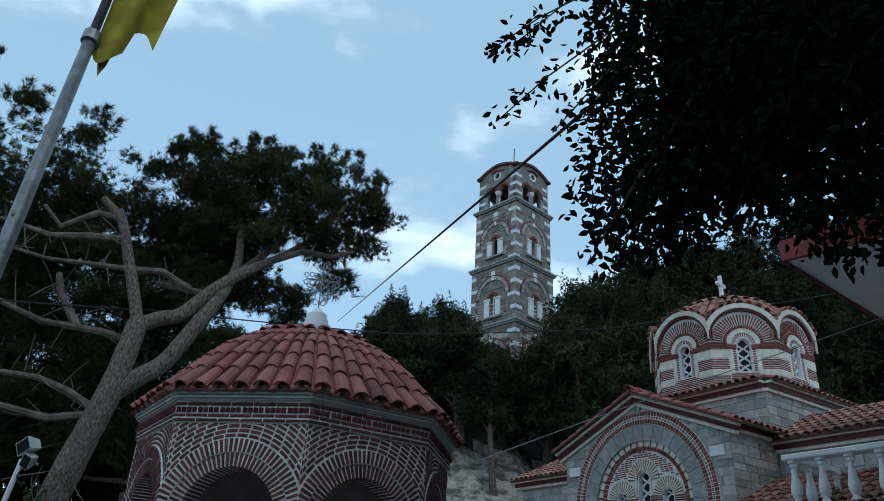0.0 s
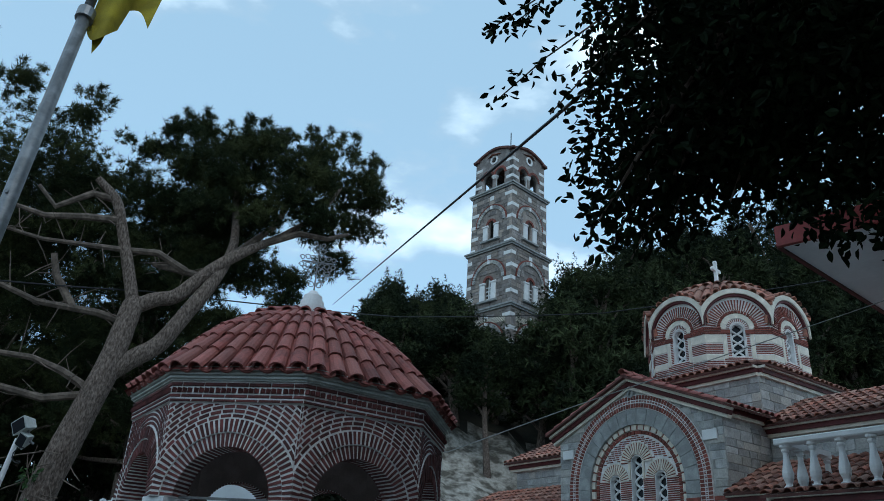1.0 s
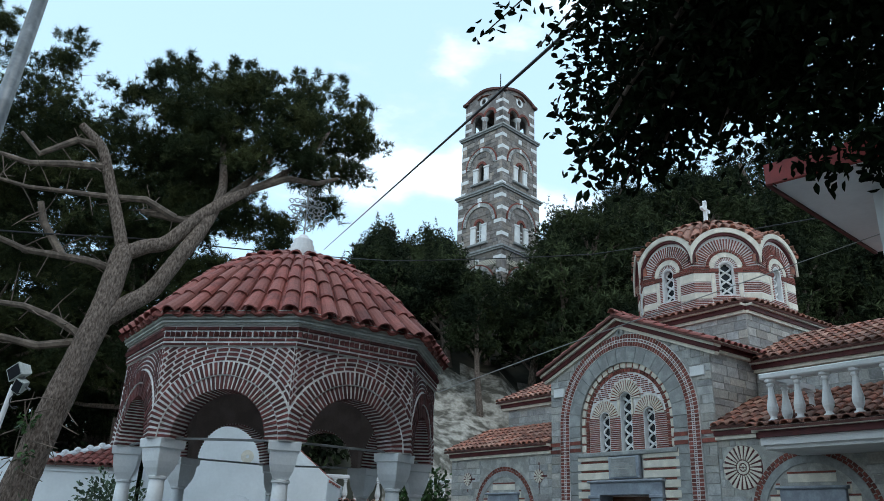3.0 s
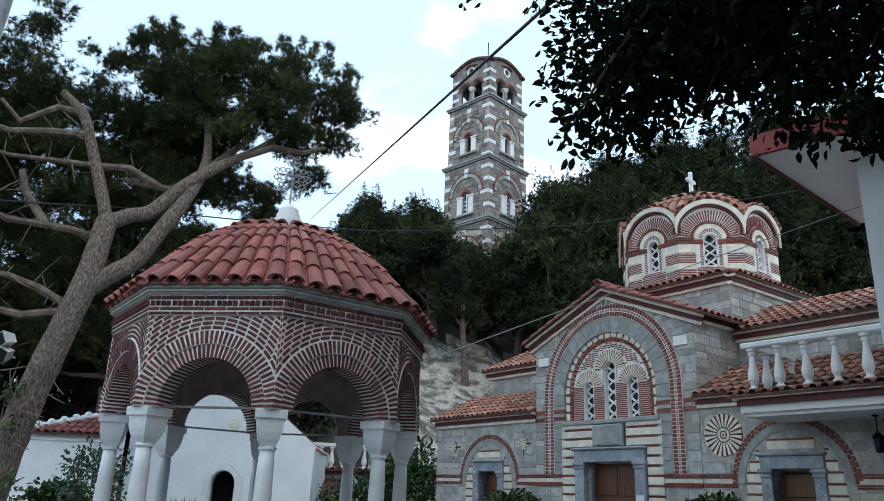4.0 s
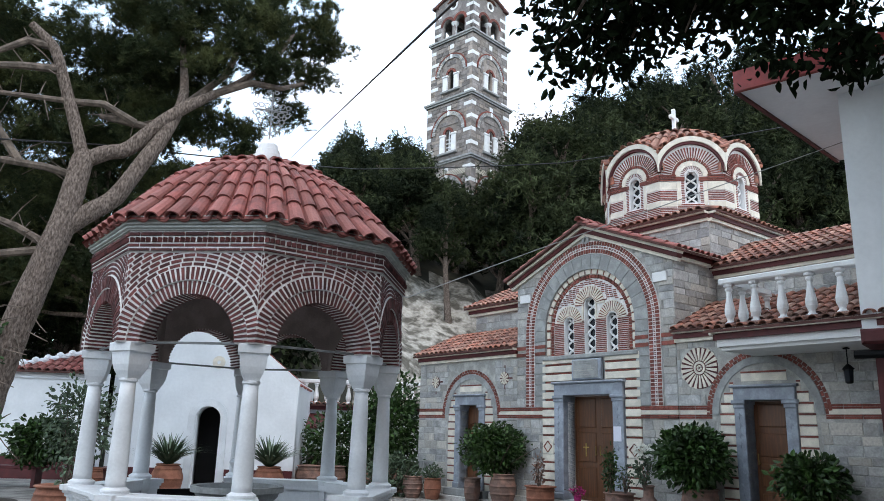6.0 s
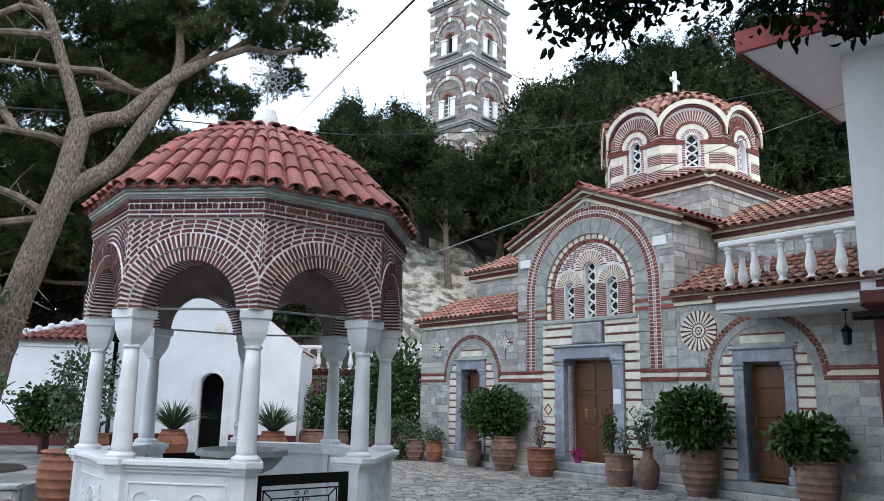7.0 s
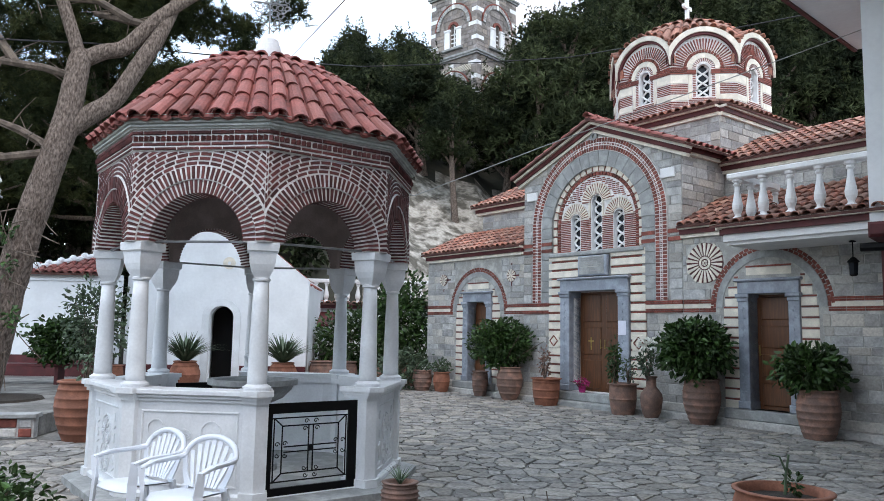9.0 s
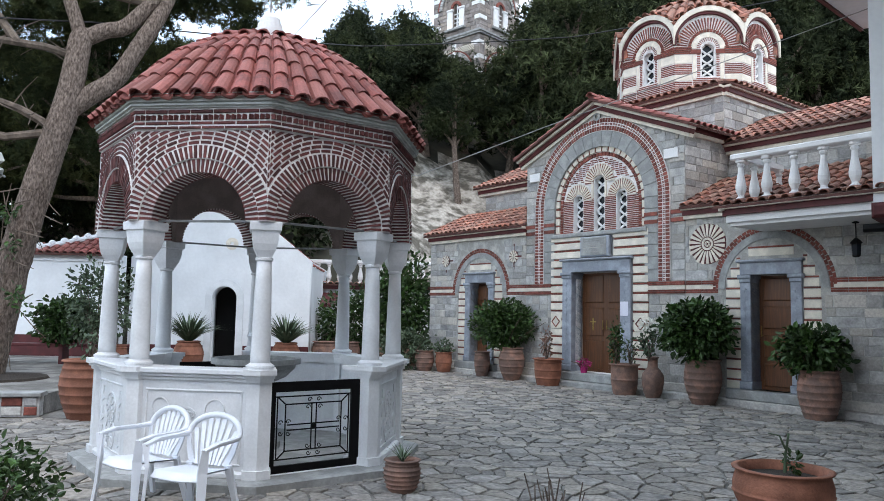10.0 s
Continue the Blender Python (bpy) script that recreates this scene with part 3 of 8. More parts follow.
    half = R_W * math.sin(math.pi / 8)
    for k in range(8):
        F = face_frame((0, 0, 0), mid(k), R_W * c8)
        R0, R1, R2 = 0.468, 0.597, 0.726
        outline = [(-half, SPR), (-R0, SPR)] + [(R0 * math.cos(math.pi - math.pi * i / 24), SPR + R0 * math.sin(math.pi * i / 24)) for i in range(1, 24)] + [(R0, SPR), (half, SPR), (half, 3.34), (-half, 3.34)]
        wall = part("arch_wall", plate("arch_wall", [outline], 0.032, TH, M_MORTAR), M_MORTAR, kiosk, "arched wall of dark red bricks in pale mortar", F)
        bed = [(lim_x(R2, half, i), SPR + R2 * math.sin(math.pi * i / 30)) for i in range(31)] + [(R1 * math.cos(math.pi - math.pi * i / 30), SPR + R1 * math.sin(math.pi * i / 30)) for i in range(31)]
        part("mortar_bed", plate("mortar_bed", [bed], 0.016, 0.05, M_MORTAR), M_MORTAR, wall)
        inset = [(x * 0.86 if abs(x) > R0 + 0.01 else x * 1.02, z if z < SPR + 0.01 or z > 3.3 else z + 0.01) for x, z in outline]
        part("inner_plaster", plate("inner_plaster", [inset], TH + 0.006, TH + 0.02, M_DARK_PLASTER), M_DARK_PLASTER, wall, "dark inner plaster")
        single = k == 1
        rest = Acc()

        def brick(fn):
            if single:
                part("brick", fn(Acc()), M_BRICK, wall)
            else:
                fn(rest)
        lim = half - 0.004
        n1, n2 = 38, 43
        for i in range(n1):
            a0, a1 = 180 * (i + 0.23) / n1, 180 * (i + 0.77) / n1
            j = random.uniform(-0.004, 0.004)
            brick(lambda A, a0=a0, a1=a1, j=j: A.wedge(0, SPR, R0 - 0.006, R1 - 0.008, a0, a1, 0.022 + j, TH + 0.004))
        for i in range(n2):
            a0, a1 = 180 * (i + 0.23) / n2, 180 * (i + 0.77) / n2
            ca = max(abs(math.cos(radians(a0))), abs(math.cos(radians(a1))))
            rr = min(R2 - 0.006, lim / ca)
            j = random.uniform(-0.004, 0.004)
            brick(lambda A, a0=a0, a1=a1, rr=rr, j=j: A.wedge(0, SPR, R1 + 0.004, rr, a0, a1, 0.008 + j, 0.06))
        for r in range(17):
            ra = R2 + 0.014 + r * 0.0445
            rb = ra + 0.028
            step = degrees_of(0.118, ra)
            a = (step / 2 if r % 2 else 0) - step
            while a < 180:
                a0, a1 = a + step * 0.085, a + step * 0.915
                if a1 > 0 and a0 < 180:
                    j = random.uniform(-0.004, 0.004)
                    one = Acc().clipped_wedge(SPR, ra, rb, a0, a1, 0.025 + j * 0.6, 0.05, half - 0.007, 3.326)
                    if one.v:
                        brick(lambda A, one=one: A.add(one.v, one.f))
                a += step
        # courses above
        part("frieze_bed", Acc().box(-half - 0.0, half + 0.0, 0.010, TH, 3.34, 3.545), M_MORTAR, wall)
        fz = Acc()
        for row, (z0, z1, o) in enumerate(((3.342, 3.366, 0.002), (3.384, 3.410, 0.0), (3.428, 3.472, -0.004), (3.492, 3.524, -0.006))):
            n = 6
            for i in range(-1, n):
                x0 = -half + (i + (0.5 if row % 2 else 0)) * 2 * half / n + 0.006
                x1 = x0 + 2 * half / n - 0.012
                x0, x1 = max(x0, -half), min(x1, half)
                if x1 - x0 < 0.03:
                    continue
                if row == 2:
                    q = 4
                    for t in range(q):
                        xa, xb = x0 + (x1 - x0) * t / q, x0 + (x1 - x0) * (t + 1) / q
                        fz.hexa([(xa, 0.06, z0), (xb, 0.06, z0), (xb, 0.06, z1), (xa, 0.06, z1), (xa, 0.012, z0), ((xa + xb) / 2, -0.026, z0), ((xa + xb) / 2, -0.026, z1), (xa, 0.012, z1)])
                        fz.hexa([(xa, 0.06, z0), (xb, 0.06, z0), (xb, 0.06, z1), (xa, 0.06, z1), ((xa + xb) / 2, -0.026, z0), (xb, 0.012, z0), (xb, 0.012, z1), ((xa + xb) / 2, -0.026, z1)])
                else:
                    fz.slab(x0, x1, o, 0.06, z0, z1, 0.004)
        part("frieze", fz, M_BRICK, wall, kind="stuff")
        if rest.v:
            part("bricks", rest, M_BRICK, wall, kind="stuff")

    # cornice, inner vault and tie rods
    cor = Acc().lathe([(1.70, 3.54), (1.832, 3.543), (1.832, 3.560), (1.858, 3.562), (1.858, 3.580), (1.840, 3.582), (1.840, 3.592), (1.876, 3.596), (1.876, 3.616), (1.856, 3.618), (1.856, 3.630), (1.888, 3.634), (1.888, 3.672), (1.6, 3.72)], 8, turn=octa, closed=False)
    part("cornice", cor, M_CONCRETE, kiosk, "stepped grey plaster cornice", m=Matrix.Diagonal((0.985, 0.985, 1, 1)))
    vault = Acc()
    prof = [(1.62 * math.cos(t * math.pi / 22), 3.05 + 1.45 * math.sin(t * math.pi / 22)) for t in range(11)] + [(0.02, 4.5)]
    vault.lathe([(1.60, 2.98)] + prof, 24, turn=octa, closed=False)
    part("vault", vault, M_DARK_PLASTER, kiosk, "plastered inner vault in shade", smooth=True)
    for k in range(8):
        p, q = vert(k, 1.62), vert(k + 1, 1.62)
        part("tie_rod", Acc().tube([(*p, 2.475), (*q, 2.475)], 0.012, 6), M_STEEL, kiosk, "thin steel tie rod between capitals")

    # dome of barrel tiles
    shell = [(1.895, 3.628), (1.665, 3.86), (1.475, 4.065), (1.275, 4.26), (1.035, 4.435), (0.785, 4.585), (0.53, 4.70), (0.29, 4.785), (0.10, 4.825)]

    def oc(th, r):
        """An octagon at the eave that rounds off towards the crown."""
        flat = c8 / math.cos(((th - mid(0) + math.pi / 8) % (math.pi / 4)) - math.pi / 8)
        w = min(1.0, r / 1.5)
        return flat * w + 0.965 * (1 - w)

    dome = Acc()
    n = 112
    for r, z in shell:
        dome.v += [(r * oc(2 * math.pi * i / n, r) * math.cos(2 * math.pi * i / n), r * oc(2 * math.pi * i / n, r) * math.sin(2 * math.pi * i / n), z) for i in range(n)]
    for kk in range(len(shell) - 1):
        dome.f += [(kk * n + i, kk * n + (i + 1) % n, (kk + 1) * n + (i + 1) % n, (kk + 1) * n + i) for i in range(n)]
    droof = part("dome_roof", dome, M_TILE, kiosk, "dome of red barrel tiles")
    rest, count = [], 0
    pan = Acc()
    for y_ in (-0.02, 0.20):
        for drop in (0.0, 0.024):
            pan.v += [(-0.075 + 0.15 * i / 6, y_, -0.036 * math.sin(math.pi * i / 6) - drop) for i in range(7)]
    for i in range(6):
        pan.f += [(i, 14 + i, 15 + i, i + 1), (7 + i, 8 + i, 22 + i, 21 + i), (i, i + 1, 8 + i, 7 + i)]
    pan = pan.mesh("eave_tile", M_TILE, smooth=True)
    view = math.atan2(-K.y, -K.x)
    for row in range(len(shell) - 2):
        (r0, z0), (r1, z1) = shell[row], shell[row + 1]
        cols = 56 if row < 5 else 28
        circ = 2 * math.pi * r0 / cols
        circ1 = 2 * math.pi * r1 / cols
        me = tile_mesh(circ * 0.80, circ1 * 0.72, math.hypot(r0 - r1, z1 - z0) * 1.16, M_TILE, 0.016)
        for j in range(cols):
            per = cols // 8
            f_ = (j % per + 0.5) / per - 0.5
            th = mid(j // per) + math.atan(f_ * 2 * math.tan(math.pi / 8))
            s0, s1 = oc(th, r0), oc(th, r1)
            p = Vector((r0 * s0 * math.cos(th), r0 * s0 * math.sin(th), z0 + 0.012))
            q = Vector((r1 * s1 * math.cos(th), r1 * s1 * math.sin(th), z1 + 0.012))
            hint = Vector((math.cos(th) * 0.5, math.sin(th) * 0.5, 1))
            ps = tile_pose(p, q, hint) @ pose(random.uniform(-.008, .008), random.uniform(-.015, .015), 0, 0, 0, random.uniform(-1.5, 1.5))
            if row == 0:
                # the hollow tile between two ridges shows its lip under the eave
                tp = mid(j // per) + math.atan((f_ + 0.5 / per) * 2 * math.tan(math.pi / 8))
                sp0, sp1 = oc(tp, r0), oc(tp, r1)
                p2 = Vector((r0 * sp0 * math.cos(tp), r0 * sp0 * math.sin(tp), z0 + 0.030))
                q2 = Vector((r1 * sp1 * math.cos(tp), r1 * sp1 * math.sin(tp), z1 + 0.030))
                part("eave_tile", pan, M_TILE, droof, m=tile_pose(p2, q2, Vector((math.cos(tp) * 0.5, math.sin(tp) * 0.5, 1))))
            if abs((th - view + math.pi) % (2 * math.pi) - math.pi) < radians(112) and count < 300:
                part("tile", me, M_TILE, droof, m=ps)
                count += 1
            else:
                rest.append((me, ps))
    part("tiles", joined(rest), M_TILE, droof, kind="stuff")
    lan = Acc().lathe([(0.24, 4.74), (0.24, 4.87), (0.195, 4.88), (0.19, 4.95), (0.16, 4.96), (0.155, 5.02), (0.10, 5.05), (0.06, 5.09), (0.02, 5.10)], 24)
    part("finial_base", lan, M_WHITE, kiosk, "white stepped plaster finial base", m=Matrix.Translation((0, 0, 0.05)) @ Matrix.Diagonal((0.76, 0.76, 1, 1)))
    cr = Acc()
    cr.tube([(0, 0, 5.04), (0, 0, 5.70)], 0.011, 6)
    X = Vector((math.cos(view + math.pi / 2), math.sin(view + math.pi / 2), 0))
    cr.tube([tuple(X * -0.20 + Vector((0, 0, 5.45))), tuple(X * 0.20 + Vector((0, 0, 5.45)))], 0.011, 6)
    curls = ((0.05, 5.14, 0.045), (0.09, 5.22, 0.05), (0.06, 5.32, 0.05), (0.13, 5.30, 0.04), (0.05, 5.40, 0.04), (0.12, 5.40, 0.04), (0.06, 5.50, 0.045), (0.13, 5.51, 0.04), (0.20, 5.50, 0.035), (0.20, 5.40, 0.035), (0.05, 5.60, 0.04), (0.045, 5.69, 0.03), (0.16, 5.36, 0.03))
    for cx, cz, r in curls:
        for sgn in (-1, 1):
            cr.tube([tuple(X * sgn * (cx + r * (1 - t * 0.04) * math.cos(t * 0.62)) + Vector((0, 0, cz + r * (1 - t * 0.04) * math.sin(t * 0.62)))) for t in range(12)], 0.0065, 4)
    part("finial_cross", cr, M_GALV, kiosk, "ornate wrought-iron cross", m=Matrix.Translation((0, 0, 0.09)))


def lim_x(r, half, i):
    return max(-half, min(half, r * math.cos(math.pi * i / 30)))


def degrees_of(length, radius):
    return math.degrees(length / radius)


build_pavilion()

# basin inside the pavilion
basin = thing("stone_basin", "round grey stone fountain basin inside the pavilion", "basin", Matrix.Translation(K))
part("bowl", Acc().lathe([(0.16, 0.80), (0.34, 0.88), (0.44, 0.98), (0.45, 1.02), (0.50, 1.03), (0.50, 1.09), (0.44, 1.09), (0.36, 0.98), (0.1, 0.93)], 32), M_GREYARCH, basin, smooth=False)
part("pedestal", Acc().lathe([(0.30, 0.085), (0.30, 0.16), (0.2, 0.2), (0.16, 0.5), (0.2, 0.8)], 24), M_GREYARCH, basin)
part("spout", Acc().lathe([(0.10, 0.93), (0.07, 1.0), (0.055, 1.25), (0.085, 1.28), (0.12, 1.34), (0.10, 1.37), (0.04, 1.40), (0.05, 1.5), (0.02, 1.54)], 16), M_MARBLE, basin)


# ---------------------------------------------------------------- masonry helpers
def ashlar(x0, x1, z0, z1, keep, y=0.0, course=(0.13, 0.22), length=(0.22, 0.55), seed=1, depth=0.03):
    """Courses of squared stones over a rectangle, as a list of blocks; keep(x, z) says where the wall is bare stone."""
    rnd = random.Random(seed)
    blocks, z = [], z0
    while z < z1 - 0.05:
        h = min(rnd.uniform(*course), z1 - z)
        x = x0
        while x < x1 - 0.02:
            w = rnd.uniform(*length)
            if x1 - x - w < 0.14:
                w = x1 - x
            a, b = x + 0.007, x + w - 0.007
            if all(keep(px_, pz_) for px_ in (a, (a + b) / 2, b) for pz_ in (z + 0.007, z + h - 0.007)):
                blocks.append((a, b, z + 0.006, z + h - 0.006, y + rnd.uniform(-0.010, 0.002)))
            else:
                # fit what is left of the stone
                q = 6
                run = None
                for i in range(q + 1):
                    xa = a + (b - a) * i / q
                    good = i < q and all(keep(p_, z_) for p_ in (xa, a + (b - a) * (i + 1) / q) for z_ in (z + 0.007, z + h - 0.007))
                    if good and run is None:
                        run = xa
                    if not good and run is not None:
                        blocks.append((run, xa, z + 0.006, z + h - 0.006, y + rnd.uniform(-0.010, 0.002)))
                        run = None
            x += w
        z += h
    return blocks


def lay(blocks, wall, mat, limit, m=None, name="stone"):
    """Stones as parts of a wall; past the limit they are joined."""
    rest = Acc()
    for i, (a, b, c, d, y) in enumerate(blocks):
        if i < limit:
            part(name, Acc().slab(a, b, y, 0.035 + max(y, 0), c, d, 0.007), mat, wall, m=m)
        else:
            rest.slab(a, b, y, 0.035 + max(y, 0), c, d, 0.007)
    if rest.v:
        part(name + "s", rest, mat, wall, m=m, kind="stuff")


def rosette(name, parent, cx, cz, r, y, petals=20):
    """A round sunburst of cream and brick petals."""
    disc = part(name, half_ring(name, cx, cz, 0.0, r * 0.98, y, y + 0.03, M_REDPAINT, 40, True), M_REDPAINT, parent, "round sunburst of cream stone petals")
    rays = Acc()
    for i in range(petals):
        rays.wedge(cx, cz, r * 0.36, r * random.uniform(0.93, 1.05), 360 * (i + 0.2) / petals, 360 * (i + 0.8) / petals, y - 0.012, y + 0.02)
    rays.ring(cx, cz, r * 0.20, r * 0.31, 0, 360, y - 0.012, y + 0.02, 16)
    for i in range(6):
        rays.wedge(cx, cz, r * 0.05, r * 0.15, i * 60 + 8, i * 60 + 52, y - 0.012, y + 0.02)
    pieces("petal", rays, M_CREAM, disc)


def brick_border(pieces, a0, a1, cx, cz, r0, r1, y0, y1, size=0.075):
    """A ring border of two rows of short bricks on both sides of a line of small white dots."""
    mid_ = (r0 + r1) / 2
    n = max(6, int(radians(a1 - a0) * mid_ / size))
    for i in range(n):
        b0, b1 = a0 + (a1 - a0) * (i + 0.1) / n, a0 + (a1 - a0) * (i + 0.9) / n
        pieces.wedge(cx, cz, r0 + 0.012, r0 + (r1 - r0) * 0.36, b0, b1, y0, y1)
        pieces.wedge(cx, cz, r1 - (r1 - r0) * 0.36, r1 - 0.012, b0, b1, y0, y1)
        for h in (0.25, 0.75):
            c_ = b0 + (b1 - b0) * h
            d_ = (b1 - b0) * 0.14
            pieces.wedge(cx, cz, mid_ - (r1 - r0) * 0.07, mid_ + (r1 - r0) * 0.07, c_ - d_, c_ + d_, y0, y1)


def straight_border(pieces, x0, x1, z0, z1, y0, y1, size=0.075):
    n = max(1, int((z1 - z0) / size))
    w = x1 - x0
    for i in range(n):
        za, zb = z0 + (z1 - z0) * (i + 0.1) / n, z0 + (z1 - z0) * (i + 0.9) / n
        pieces.box(x0 + 0.012, x0 + w * 0.36, y0, y1, za, zb)
        pieces.box(x1 - w * 0.36, x1 - 0.012, y0, y1, za, zb)
        for h in (0.25, 0.75):
            c_, d_ = za + (zb - za) * h, (zb - za) * 0.14
            pieces.box(x0 + w * 0.43, x0 + w * 0.57, y0, y1, c_ - d_, c_ + d_)


def eave(parent, p, q, out, levels=None, label="cream and dark red moulded cornice"):
    """Cornice strips along an eave from p to q, growing outwards along out."""
    p, q, out = Vector(p), Vector(q), Vector(out).normalized()
    d = (q - p).normalized()
    up = out.cross(d)
    if up.z < 0:
        up = -up
    holder = None
    for z0, z1, o, mat, nm in levels or ((-0.20, -0.13, 0.07, M_CREAM, "cornice"), (-0.13, -0.035, 0.11, M_REDPAINT, "red_band"), (-0.035, 0.02, 0.17, M_CREAM, "eave_board")):
        c = []
        for z in (z0, z1):
            c += [p + up * z - out * 0.06, q + up * z - out * 0.06, q + up * z + out * o, p + up * z + out * o]
        ob = part(nm, Acc().hexa(c), mat, holder or parent, label if holder is None else "")
        holder = holder or ob


def door_leaf(parent, x0, x1, z0, z1, y, panels=4, handle=1):
    leaf = part("door", Acc().box(x0, x1, y, y + 0.05, z0, z1), M_WOOD, parent, "varnished brown wooden door with panels")
    h = (z1 - z0) / panels
    for i in range(panels):
        part("door_panel", Acc().slab(x0 + 0.07, x1 - 0.07, y - 0.018, y + 0.01, z0 + i * h + 0.06, z0 + (i + 1) * h - 0.04, 0.02), M_WOOD, leaf)
    hx = x1 - 0.06 if handle > 0 else x0 + 0.06
    part("handle", Acc().tube([(hx, y - 0.05, z0 + 0.95), (hx, y - 0.05, z0 + 1.15)], 0.010, 6).tube([(hx, y, z0 + 0.98), (hx, y - 0.05, z0 + 0.98)], 0.008, 6), M_BRASS, leaf, "brass pull handle")
    return leaf


def marble_frame(parent, cx, ho, hi, z0, zo, zt, y):
    """Jambs, capitals and lintel of a doorway: ho and hi are the outer and inner half widths."""
    fr = part("door_lintel", Acc().slab(cx - ho, cx + ho, y - 0.05, 0.2, zo, zt - 0.05, 0.01).slab(cx - ho - 0.05, cx + ho + 0.05, y - 0.11, 0.2, zt - 0.05, zt, 0.02), M_GREYMARBLE, parent, "blue-grey marble lintel")
    for s_ in (-1, 1):
        xa, xb = sorted((cx + s_ * ho, cx + s_ * hi))
        jb = part("door_jamb", Acc().slab(xa, xb, y - 0.04, 0.28, z0 + 0.14, zo - 0.14, 0.012), M_GREYMARBLE, parent, "blue-grey marble jamb with worn lozenge carving")
        part("jamb_base", Acc().slab(xa - 0.02, xb + 0.02, y - 0.07, 0.28, z0, z0 + 0.14, 0.02), M_GREYMARBLE, jb)
        part("jamb_capital", Acc().slab(xa - 0.01, xb + 0.01, y - 0.06, 0.28, zo - 0.14, zo - 0.07, 0.01).slab(xa - 0.035, xb + 0.035, y - 0.09, 0.28, zo - 0.07, zo, 0.015), M_GREYMARBLE, jb)
        loz = Acc()
        n = int((zo - z0 - 0.4) / 0.16)
        for i in range(n):
            zc, xc = z0 + 0.22 + (i + 0.5) * (zo - z0 - 0.42) / n, (xa + xb) / 2
            loz.wedge(xc, zc, 0.0, 0.055, 0, 90, y - 0.05, y - 0.02).wedge(xc, zc, 0.0, 0.055, 180, 270, y - 0.05, y - 0.02)
        part("lozenges", loz, M_GREYMARBLE, jb, kind="stuff")


